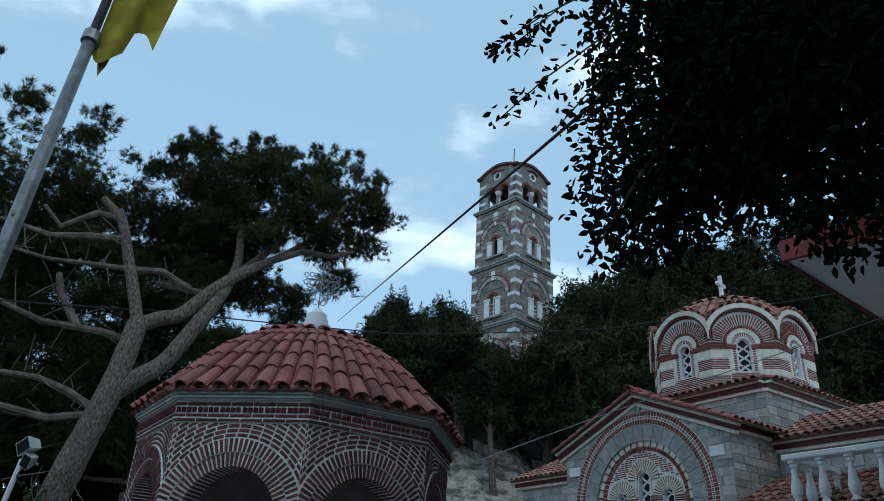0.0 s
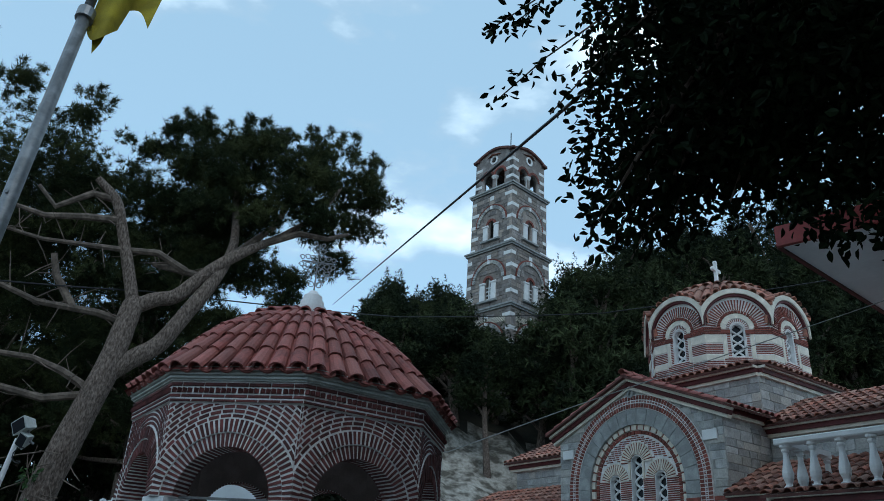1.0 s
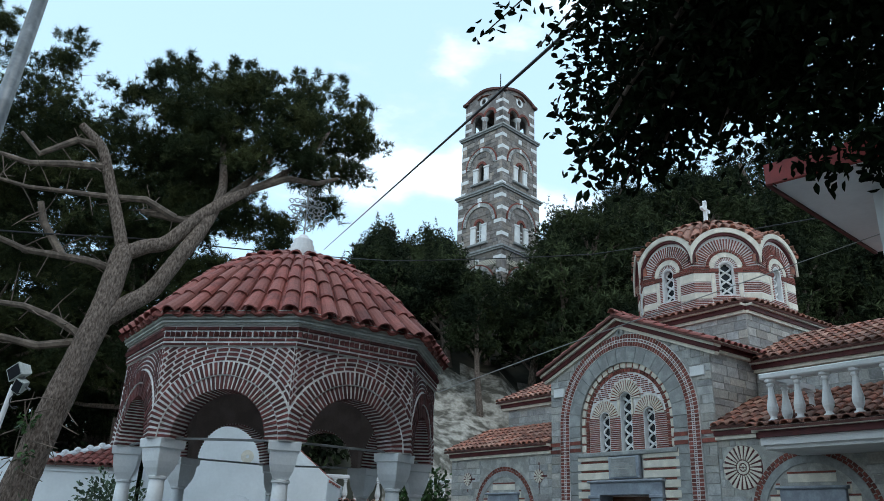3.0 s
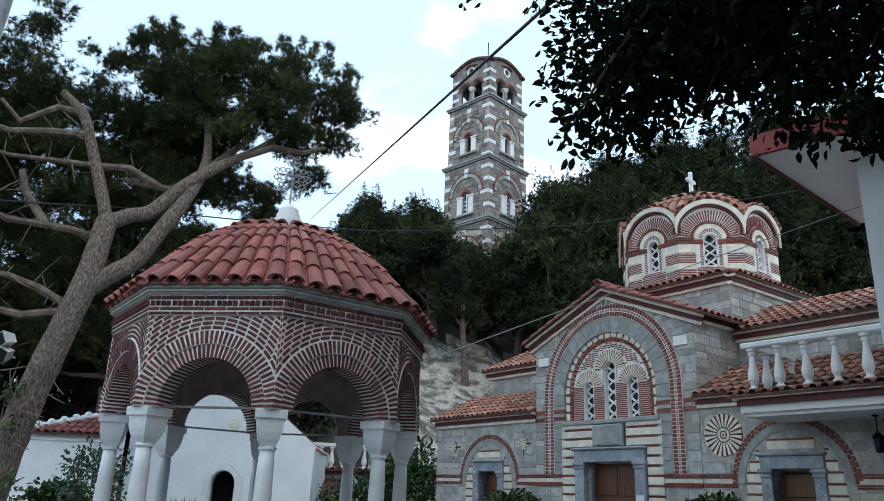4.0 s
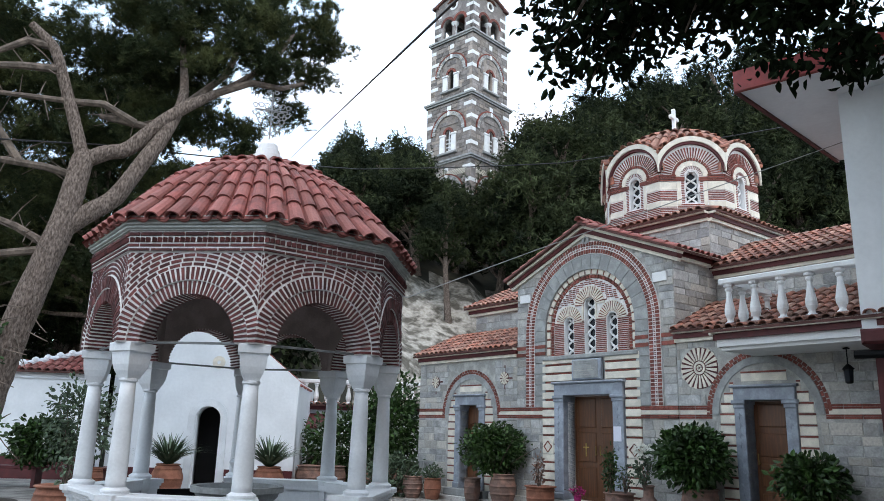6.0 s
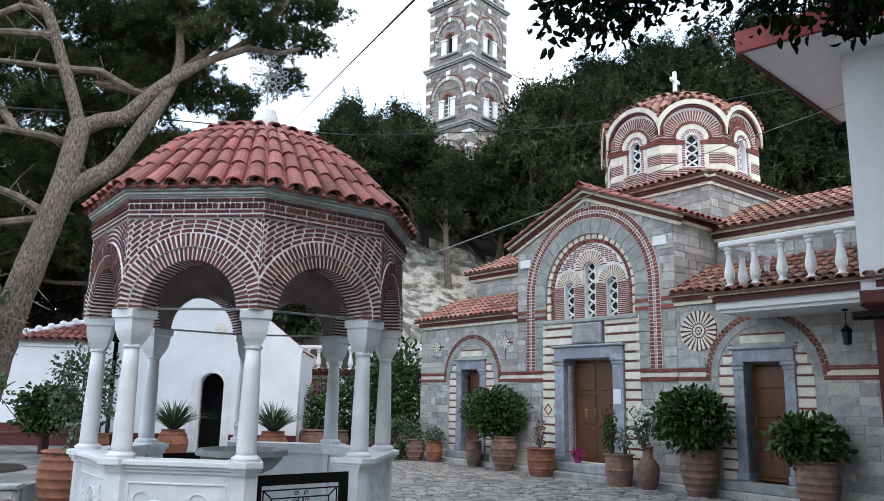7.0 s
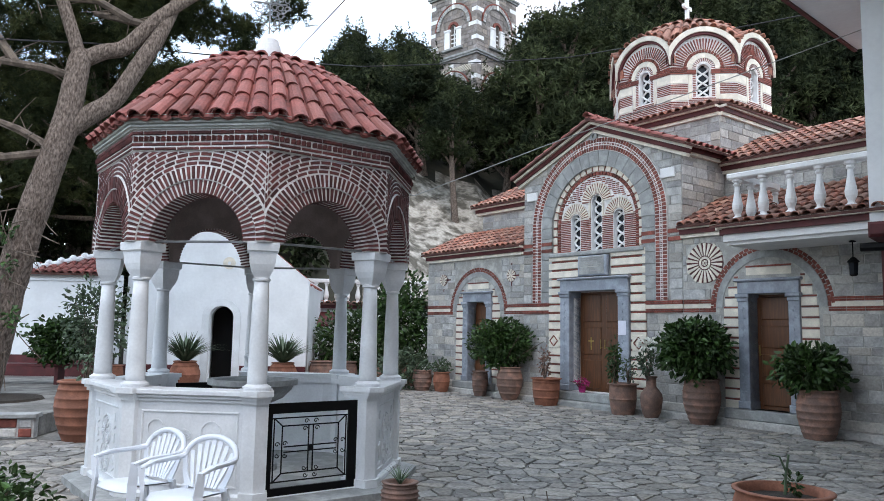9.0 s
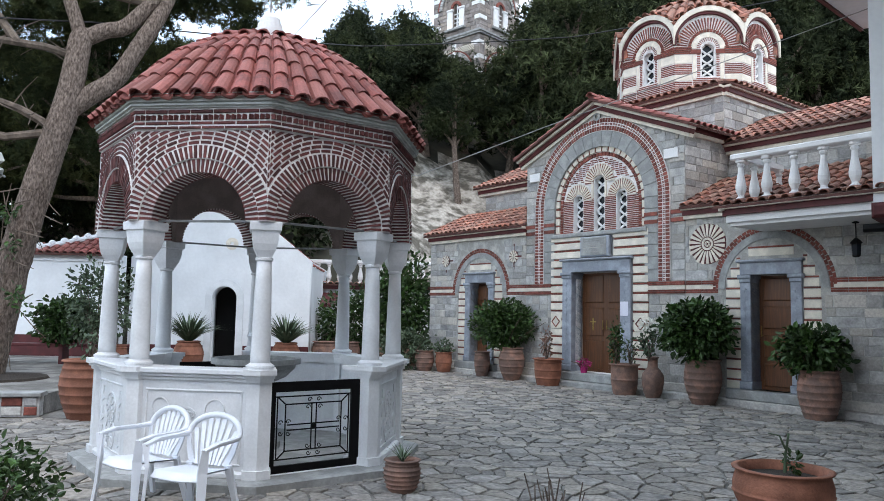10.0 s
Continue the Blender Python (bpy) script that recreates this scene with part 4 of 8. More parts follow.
# ---------------------------------------------------------------- the church
def build_church():
    church = thing("church", "small grey stone church with brick arches and octagonal dome", "church", CH)
    G = 2.25          # half width of the gabled front
    WALL = 6.2        # half width of the low aisles
    BZ0, BZ1 = 2.12, 2.37
    ARC_Z, R_A, R_B, R_C = 4.13, 1.92, 1.63, 1.29

    # low aisles, with a real doorway each
    for s_ in (-1, 1):
        x_in, x_out = s_ * G, s_ * WALL
        xa, xb = sorted((x_in, x_out))
        cx = s_ * 4.0
        side = part("aisle_wall", plate("aisle_wall", [[(xa, -0.02), (xb, -0.02), (xb, 3.62), (xa, 3.62)], [(cx - 0.37, 0.38), (cx + 0.37, 0.38), (cx + 0.37, 2.45), (cx - 0.37, 2.45)]], 0.006, 0.40, M_STONE_JOINT), M_STONE_JOINT, church, "grey squared-stone aisle wall with an arched doorway")
        def bare(x, z, cx=cx):
            if math.hypot(x - cx, z - 2.2) < 1.15 and z > 2.2 or abs(x - cx) < 0.90 and z > 0.36:
                return False
            if abs(abs(x) - 2.74) < 0.42 and abs(z - 3.07) < 0.40 and x > 0:
                return math.hypot(x - 2.74, z - 3.07) > 0.40
            return not (BZ0 < z < BZ1) and z > 0.36
        bl = [b for b in ashlar(xa, xb, 0.36, BZ0, bare, seed=3 + s_)] + [b for b in ashlar(xa, xb, BZ1, 3.60, bare, seed=5 + s_)]
        lay(bl, side, M_STONE, 150)
        # arch over the door
        ar = part("door_arch", half_ring("door_arch", cx, 2.2, 0.90, 1.035, -0.012, 0.06, M_GREYARCH), M_GREYARCH, church, "grey stone arch edged with brick")
        br = Acc()
        n = 34
        for i in range(n):
            for r0_, r1_ in ((1.042, 1.09), (1.098, 1.15)):
                o = 0.5 if r0_ > 1.05 else 0
                br.wedge(cx, 2.2, r0_, r1_, max(0, 180 * (i + o + 0.1) / n), min(180, 180 * (i + o + 0.9) / n), -0.004, 0.06)
        pieces("arch_brick", br, M_REDBRICK, ar)
        cr_, br2 = Acc(), Acc()
        z = 0.38
        while z < 3.06:
            h = 0.185
            hw = 0.885 if z + h < 2.2 else math.sqrt(max(0, 0.88 ** 2 - (z + h - 2.2) ** 2))
            if hw > 0.2:
                if z < 2.72:
                    for p0, p1 in ((cx - hw, cx - 0.585), (cx + 0.585, cx + hw)):
                        if p1 - p0 > 0.04:
                            cr_.slab(p0, p1, 0.0, 0.06, z, z + h - 0.045, 0.006)
                            br2.box(p0, p1, -0.003, 0.06, z + h - 0.038, z + h - 0.008)
                else:
                    cr_.slab(cx - hw, cx + hw, 0.0, 0.06, z, z + h - 0.045, 0.006)
                    br2.box(cx - hw, cx + hw, -0.003, 0.06, z + h - 0.038, z + h - 0.008)
            z += h
        pieces("cream_stone", cr_, M_CREAM, ar)
        pieces("thin_brick", br2, M_REDBRICK, ar)
        marble_frame(church, cx, 0.575, 0.37, 0.38, 2.45, 2.72, 0.0)
        door_leaf(church, cx - 0.365, cx + 0.365, 0.38, 2.44, 0.26, 4, -1)
        # band of two brick rows
        bb = Acc()
        for p0, p1 in ((xa + 0.0, cx - 1.04), (cx + 1.04, xb)):
            n = max(1, int((p1 - p0) / 0.24))
            for i in range(n):
                for z0_, z1_ in ((BZ0 + 0.006, BZ0 + 0.04), (BZ0 + 0.046, BZ0 + 0.078), (BZ1 - 0.078, BZ1 - 0.045), (BZ1 - 0.039, BZ1 - 0.006)):
                    bb.box(p0 + (p1 - p0) * (i + 0.02) / n, p0 + (p1 - p0) * (i + 0.98) / n, -0.006, 0.05, z0_, z1_)
        bandp = part("brick_band", bb, M_REDBRICK, church, "double brick band with a cream course between", kind="stuff")
        part("band_course", Acc().box(xa, cx - 1.04, 0.004, 0.05, BZ0 + 0.085, BZ1 - 0.085).box(cx + 1.04, xb, 0.004, 0.05, BZ0 + 0.085, BZ1 - 0.085), M_CREAM, bandp)
        # outer end wall and back
        part("aisle_end_wall", Acc().box(*sorted((x_out, x_out - s_ * 0.4)), 0.40, 7.0, 0, 3.62), M_STONE, church)
        eave(church, (x_in, 0.0, 3.78), (x_out, 0.0, 3.78), (0, -1, 0))
        lean = Vector((0, 1.55, 0.72)).normalized()
        x_start = -WALL - 0.1 if s_ < 0 else G
        tile_roof("aisle_roof", church, (x_start, -0.22, 3.80), (1, 0, 0), lean, 20, 6, 0.202, 0.29, M_TILE_OLD, "lean-to roof of weathered red barrel tiles")
        # upper wing wall
        w0, w1 = sorted((s_ * G, s_ * 5.6))
        wing = part("wing_wall", Acc().box(w0, w1, 1.53, 1.9, 3.6, 5.2), M_STONE_JOINT, church, "upper grey stone wall")
        lay(ashlar(w0, w1, 4.5, 5.1, lambda x, z: True, 0.0, seed=11 + s_), wing, M_STONE, 60, m=Matrix.Translation((0, 1.522, 0)))
        part("wing_end_wall", Acc().box(*sorted((s_ * 5.6, s_ * 5.25)), 1.9, 6.5, 0, 5.2), M_STONE, church)
        eave(church, (x_in, 1.5, 5.28), (s_ * 5.8, 1.5, 5.28), (0, -1, 0))
        lean2 = Vector((0, 1.9, 0.85)).normalized()
        tile_roof("wing_roof", church, ((-5.9 if s_ < 0 else G - 0.1), 1.28, 5.31), (1, 0, 0), lean2, 18, 7, 0.203, 0.31, M_TILE_OLD, "roof of weathered red barrel tiles")

    # gabled front: real openings for the door and the three windows
    gable = [(-G, -0.02), (G, -0.02), (G, 5.42), (0, 6.42), (-G, 5.42)]
    tymp = [(-R_C, 0.38)] + [(R_C, 0.38)] + [(R_C * math.cos(math.pi * i / 28), ARC_Z + R_C * math.sin(math.pi * i / 28)) for i in range(29)]
    front = part("front_wall", plate("front_wall", [gable, tymp], 0.0, 0.30, M_STONE_JOINT), M_STONE_JOINT, church, "gabled grey stone front with a tall brick-edged arch")
    W_C, W_S, DX = 0.165, 0.155, 0.62
    infill = part("tympanum_wall", plate("tympanum_wall", [[(-R_C - 0.05, 0.38), (R_C + 0.05, 0.38), (R_C + 0.05, ARC_Z)] + [((R_C + 0.05) * math.cos(math.pi * i / 28), ARC_Z + (R_C + 0.05) * math.sin(math.pi * i / 28)) for i in range(1, 29)],
                                                          [(-0.69, 0.40), (0.69, 0.40), (0.69, 2.62), (-0.69, 2.62)], arched(0, W_C, 3.53, 4.62, 12), arched(-DX, W_S, 3.53, 4.25, 12), arched(DX, W_S, 3.53, 4.25, 12)], 0.064, 0.42, M_MORTAR), M_MORTAR, church, "arched infill with a triple window over the door")
    def bare(x, z):
        if z > 5.42 + (6.42 - 5.42) * (1 - abs(x) / G) - 0.06:
            return False
        if z >= ARC_Z:
            return math.hypot(x, z - ARC_Z) > R_A
        if z >= BZ1:
            return abs(x) > R_A
        if z > BZ0:
            return False
        return abs(x) > 1.38 and z > 0.36
    lay(ashlar(-G, G, 0.36, BZ0, bare, seed=21) + ashlar(-G, G, BZ1, 6.4, bare, seed=22), front, M_STONE, 170, m=Matrix.Translation((0, -0.010, 0)))
    # arch border and grey inner arch
    bo = Acc().ring(0, ARC_Z, R_B, R_A, 0, 180, -0.036, 0.03, 40).box(-R_A, -R_B, -0.036, 0.03, BZ1, ARC_Z).box(R_B, R_A, -0.036, 0.03, BZ1, ARC_Z)
    border = part("arch_border", bo, M_MORTAR, church, "border of short bricks round the great arch")
    bb = Acc()
    brick_border(bb, 0, 180, 0, ARC_Z, R_B, R_A, -0.045, 0.0)
    for x0, x1 in ((-R_A, -R_B), (R_B, R_A)):
        straight_border(bb, x0, x1, BZ1, ARC_Z, -0.045, 0.0)
    pieces("border_brick", bb, M_REDBRICK, border, 260)
    n = 17
    for i in range(n):
        part("arch_stone", Acc().wedge(0, ARC_Z, R_C, R_B - 0.004, 180 * (i + 0.02) / n, 180 * (i + 0.98) / n, -0.036, 0.06), M_GREYARCH, border)
    for s_ in (-1, 1):
        xa, xb = sorted((s_ * R_C, s_ * (R_B - 0.004)))
        for i in range(7):
            part("arch_stone", Acc().slab(xa, xb, -0.036, 0.06, BZ1 + (ARC_Z - BZ1) * i / 7 + 0.004, BZ1 + (ARC_Z - BZ1) * (i + 1) / 7 - 0.004), M_GREYARCH, border)
    # cream and brick courses beside door and along the edge of the tympanum
    cr_, br_ = Acc(), Acc()
    z = 0.40
    while z < 3.40:
        h = 0.196
        inner = 0.99 if z < 2.9 else 0.0
        hw = 1.38 if z < BZ0 - 0.1 or z > BZ1 - 0.15 else 1.38
        for p0, p1 in (((-hw, -inner), (inner, hw)) if inner else (((-hw, -0.47), (0.47, hw)) if z < 3.36 else ((-hw, hw),))):
            cr_.slab(p0, p1, -0.04, 0.10, z, z + h - 0.05, 0.006)
            br_.box(p0, p1, -0.022, 0.10, z + h - 0.042, z + h - 0.008)
        z += h
    z = 3.55
    while z < ARC_Z:
        for s_ in (-1, 1):
            xa, xb = sorted((s_ * R_C, s_ * (R_C - 0.11)))
            cr_.slab(xa, xb, 0.02, 0.1, z, z + 0.15, 0.005)
            br_.box(xa, xb, 0.03, 0.1, z + 0.158, z + 0.188)
        z += 0.196
    n = 21
    for i in range(n):
        cr_.wedge(0, ARC_Z, R_C - 0.11, R_C - 0.004, 180 * (i + 0.1) / n, 180 * (i + 0.88) / n, 0.02, 0.1)
        br_.wedge(0, ARC_Z, R_C - 0.11, R_C - 0.004, 180 * (i + 0.92) / n, 180 * (i + 1.06) / n, 0.03, 0.1)
    pieces("cream_stone", cr_, M_CREAM, infill)
    # inner brick ring and bricks between the windows
    R_D = R_C - 0.12
    n = 36
    for i in range(n):
        br_.wedge(0, ARC_Z, R_D - 0.085, R_D - 0.008, 180 * (i + 0.1) / n, 180 * (i + 0.9) / n, 0.04, 0.1)
    for s_ in (-1, 1):
        z = 3.53
        while z < ARC_Z:
            xa, xb = sorted((s_ * (R_D - 0.085), s_ * (R_D - 0.008)))
            br_.box(xa, xb, 0.04, 0.1, z, z + 0.058)
            z += 0.068
    z = 3.54
    while z < 4.26:
        for p0, p1 in ((-R_D + 0.10, -DX - W_S), (-DX + W_S, -W_C), (W_C, DX - W_S), (DX + W_S, R_D - 0.10)):
            br_.box(p0, p1, 0.055, 0.1, z, z + 0.026)
        z += 0.042
    z, row = 4.27, 0
    while z < ARC_Z + R_D:
        lim = math.sqrt(max(0.0, (R_D - 0.095) ** 2 - (z + 0.03 - ARC_Z) ** 2))
        x = -lim + (0.06 if row % 2 else 0)
        while x < lim - 0.08:
            xm = x + 0.045
            free = math.hypot(xm, z - 4.62) > 0.45 and abs(xm) > (0.22 if z < 4.62 else 0) and min(math.hypot(xm - DX, z - 4.25), math.hypot(xm + DX, z - 4.25)) > 0.43
            if free:
                br_.box(x, x + 0.085, 0.055, 0.1, z, z + 0.024)
            x += 0.105
        z += 0.045
        row += 1
    pieces("thin_brick", br_, M_REDBRICK, infill, 300)
    fan, fanb = Acc(), Acc()
    for cx, zc, r, ro in ((-DX, 4.25, W_S, 0.40), (DX, 4.25, W_S, 0.40), (0, 4.62, W_C, 0.43)):
        yy = 0.045 if cx else 0.03
        n = 17
        for i in range(n):
            fan.wedge(cx, zc, r + 0.005, ro, 180 * (i + 0.03) / n, 180 * (i + 0.60) / n, yy, 0.1)
            fanb.wedge(cx, zc, r + 0.005, ro - 0.02, 180 * (i + 0.62) / n, 180 * (i + 1.0) / n, yy + 0.008, 0.1)
        if cx == 0:
            for s_ in (-1, 1):
                xa, xb = sorted((s_ * (r + 0.004), s_ * (r + 0.05)))
                fan.box(xa, xb, yy, 0.1, 4.27, zc)
    pieces("fan_stone", fan, M_CREAM, infill)
    pieces("fan_brick", fanb, M_REDBRICK, infill)
    for cx, r, sp in ((0, W_C, 4.62), (-DX, W_S, 4.25), (DX, W_S, 4.25)):
        lattice_window(church, cx, r - 0.004, 3.53, sp, 0.10, 0.36)
    part("window_sill", Acc().slab(-1.36, 1.36, -0.08, 0.2, 3.42, 3.52, 0.02), M_GREYARCH, church, "long grey stone sill")
    marble_frame(church, 0, 0.97, 0.69, 0.40, 2.62, 2.92, -0.05)
    door_leaf(church, -0.685, 0.0, 0.40, 2.61, 0.30, 3, 1)
    door_leaf(church, 0.0, 0.685, 0.40, 2.61, 0.30, 3, -1)
    door_cross = Acc().box(-0.37, -0.345, 0.272, 0.29, 1.32, 1.60).box(-0.44, -0.275, 0.272, 0.29, 1.50, 1.525)
    part("door_cross", door_cross, M_BRASS, church, "small brass cross on the door")
    board = part("stone_tablet", Acc().slab(-0.43, 0.40, -0.10, 0.0, 2.95, 3.40, 0.02), M_GREYMARBLE, church, "grey inscribed stone tablet in a pale frame")
    part("tablet_face", Acc().slab(-0.38, 0.33, -0.115, -0.09, 2.98, 3.38, 0.01), M_GREYARCH, board)
    # faint lines of writing as plain bars
    wr = Acc()
    for i in range(7):
        wr.box(-0.32, 0.27 - 0.06 * (i % 3), -0.119, -0.11, 3.335 - i * 0.048, 3.347 - i * 0.048)
    part("writing", wr, M_STONE, board, kind="stuff")
    part("notice", Acc().box(0.72, 0.92, -0.105, -0.098, 1.66, 1.96), M_PAPER, church, "white paper notice on the jamb")
    # lozenge stones by the door
    for s_ in (-1, 1):
        dx = s_ * 1.20
        part("diamond_panel", Acc().slab(dx - 0.16, dx + 0.16, -0.052, 0.0, 1.34, 1.66, 0.006), M_CREAM, church, "cream panel with a brick diamond")
        dm = Acc()
        for a_ in range(4):
            dm.tube([(dx + 0.12 * math.cos(a_ * math.pi / 2), -0.052, 1.5 + 0.12 * math.sin(a_ * math.pi / 2)), (dx + 0.12 * math.cos((a_ + 1) * math.pi / 2), -0.052, 1.5 + 0.12 * math.sin((a_ + 1) * math.pi / 2))], 0.016, 4)
        part("diamond", dm, M_REDBRICK, church)
    for s_ in (-1, 1):
        xa, xb = sorted((s_ * 1.36, s_ * G))
        bb = Acc()
        for i in range(4):
            for z0_, z1_ in ((BZ0 + 0.006, BZ0 + 0.04), (BZ0 + 0.046, BZ0 + 0.078), (BZ1 - 0.078, BZ1 - 0.045), (BZ1 - 0.039, BZ1 - 0.006)):
                bb.box(xa + (xb - xa) * (i + 0.02) / 4, xa + (xb - xa) * (i + 0.98) / 4, -0.038, 0.02, z0_, z1_)
        bp = part("brick_band", bb, M_REDBRICK, church, "double brick band with a cream course between", kind="stuff")
        part("band_course", Acc().box(xa, xb, -0.03, 0.02, BZ0 + 0.085, BZ1 - 0.085), M_CREAM, bp)
        # short band at window height and white plaques
        for z0_ in (3.56, 3.72):
            part("short_band", Acc().box(*sorted((s_ * (R_A + 0.01), s_ * (G + 0.0))), -0.036, 0.02, z0_, z0_ + 0.08), M_REDBRICK, church)
            part("short_band", Acc().box(*sorted((s_ * (R_C + 0.0), s_ * (R_B - 0.01))), -0.046, 0.02, z0_, z0_ + 0.08), M_REDBRICK, church)
        part("white_plaque", Acc().slab(*sorted((s_ * 1.78, s_ * 2.12)), -0.055, 0.0, 4.86, 5.06, 0.008), M_WHITE, church, "small white marble plaque")
        # side wall of the gabled front
        part("front_side_wall", Acc().box(*sorted((s_ * G, s_ * (G - 0.35))), 0.30, 1.6, 0, 5.42), M_STONE_JOINT, church)
        sw = part("side_stones_bed", Acc().box(*sorted((s_ * (G - 0.01), s_ * (G + 0.002))), 0.0, 1.5, 3.7, 5.3), M_STONE_JOINT, church)
        T = Matrix.Translation((s_ * (G + 0.002), 0.75, 0)) @ Matrix.Rotation(radians(90 * s_), 4, "Z")
        lay(ashlar(-0.75, 0.75, 3.75, 5.2, lambda x, z: True, -0.008, seed=31 + s_), sw, M_STONE, 60, m=T)
        eave(church, (s_ * G, -0.05, 5.50), (s_ * G, 1.5, 5.50), (s_, 0, 0))
        # raking cornice
        p, q = Vector((s_ * (G + 0.22), 0.0, 5.40)), Vector((0, 0.0, 6.40))
        eave(church, p, q, (0, -1, 0))
        rd = (q - p).normalized()
        tile_roof("front_roof", church, Vector((s_ * (G + 0.26), -0.26, 5.45)), (0, 1, 0), rd, 12, 9, 0.205, 0.308, M_TILE, "gable roof of red barrel tiles")
    ridge = tile_mesh(0.2, 0.17, 0.36, M_TILE)
    for i in range(6):
        part("ridge_tile", ridge, M_TILE, church, m=Matrix.Translation((0, -0.30 + i * 0.31, 6.52)))
    part("gable_ring", Acc().ring(0, 6.10, 0.05, 0.10, 0, 360, -0.05, 0.0, 16), M_GREYARCH, church, "small round stone ring under the gable")

    # stylobate and steps
    st = part("plinth_step", Acc().slab(-WALL - 0.1, WALL + 0.1, -0.22, 0.1, -0.02, 0.20, 0.02).slab(-WALL - 0.05, WALL + 0.05, -0.06, 0.1, 0.20, 0.37, 0.015), M_STONE, church, "grey stone plinth and step along the front")
    part("door_step", Acc().slab(-1.15, 1.15, -0.42, -0.20, -0.02, 0.20, 0.02).slab(-1.05, 1.05, -0.20, 0.30, 0.20, 0.39, 0.02), M_GREYARCH, church, "worn grey marble doorstep")
    for s_ in (-1, 1):
        part("door_step", Acc().slab(s_ * 4 - 0.8, s_ * 4 + 0.8, -0.20, 0.30, 0.20, 0.38, 0.02), M_GREYARCH, church, "worn grey marble doorstep")

    # rosettes
    rosette("sunburst", church, 2.74, 3.07, 0.40, 0.0, 22)
    for x in (-2.70, -5.46):
        rosette("rosette", church, x, 3.08, 0.16, -0.02, 10)
        part("rosette_cross", Acc().box(x - 0.30, x + 0.30, 0.0, 0.03, 3.06, 3.10).box(x - 0.02, x + 0.02, 0.0, 0.03, 2.76, 3.40), M_REDPAINT, church, "thin brick cross behind the rosette")

    build_drum(church)


def lattice_window(parent, cx, r, z0, spring, y, depth):
    """A round-headed window with a pierced white screen of linked rings before dark glass."""
    out_ = arched(cx, r, z0, spring, 12)
    gl = part("window", plate("window", [out_], y + 0.10, y + 0.115, M_GLASS), M_GLASS, parent, "narrow round-headed window with a white pierced screen")
    lat = Acc()
    # two strands that part and meet: a chain of pointed openings
    top_, pitch_ = spring + r * 0.85, r * 1.45
    steps_ = int((top_ - z0) / (pitch_ / 8))
    for s_ in (-1, 1):
        line = [(cx + s_ * r * 0.80 * abs(math.cos(math.pi * i / 8)), y + 0.075, z0 + i * pitch_ / 8) for i in range(steps_ + 1)]
        lat.tube(line, 0.17 * r, 5)
        for i in range(8, steps_, 8):
            zc = z0 + i * pitch_ / 8
            lat.box(*sorted((cx + s_ * r * 0.74, cx + s_ * r)), y + 0.06, y + 0.09, zc - 0.14 * r, zc + 0.14 * r)
    part("lattice", lat, M_WHITE, gl, "white pierced stone screen")
    rev = Acc()
    rev.ring(cx, spring, r - 0.014, r, 0, 180, y - 0.04, y + 0.12, 12)
    rev.box(cx - r, cx - r + 0.014, y - 0.04, y + 0.12, z0, spring).box(cx + r - 0.014, cx + r, y - 0.04, y + 0.12, z0, spring)
    part("window_reveal", rev, M_WHITE, gl)
    return gl


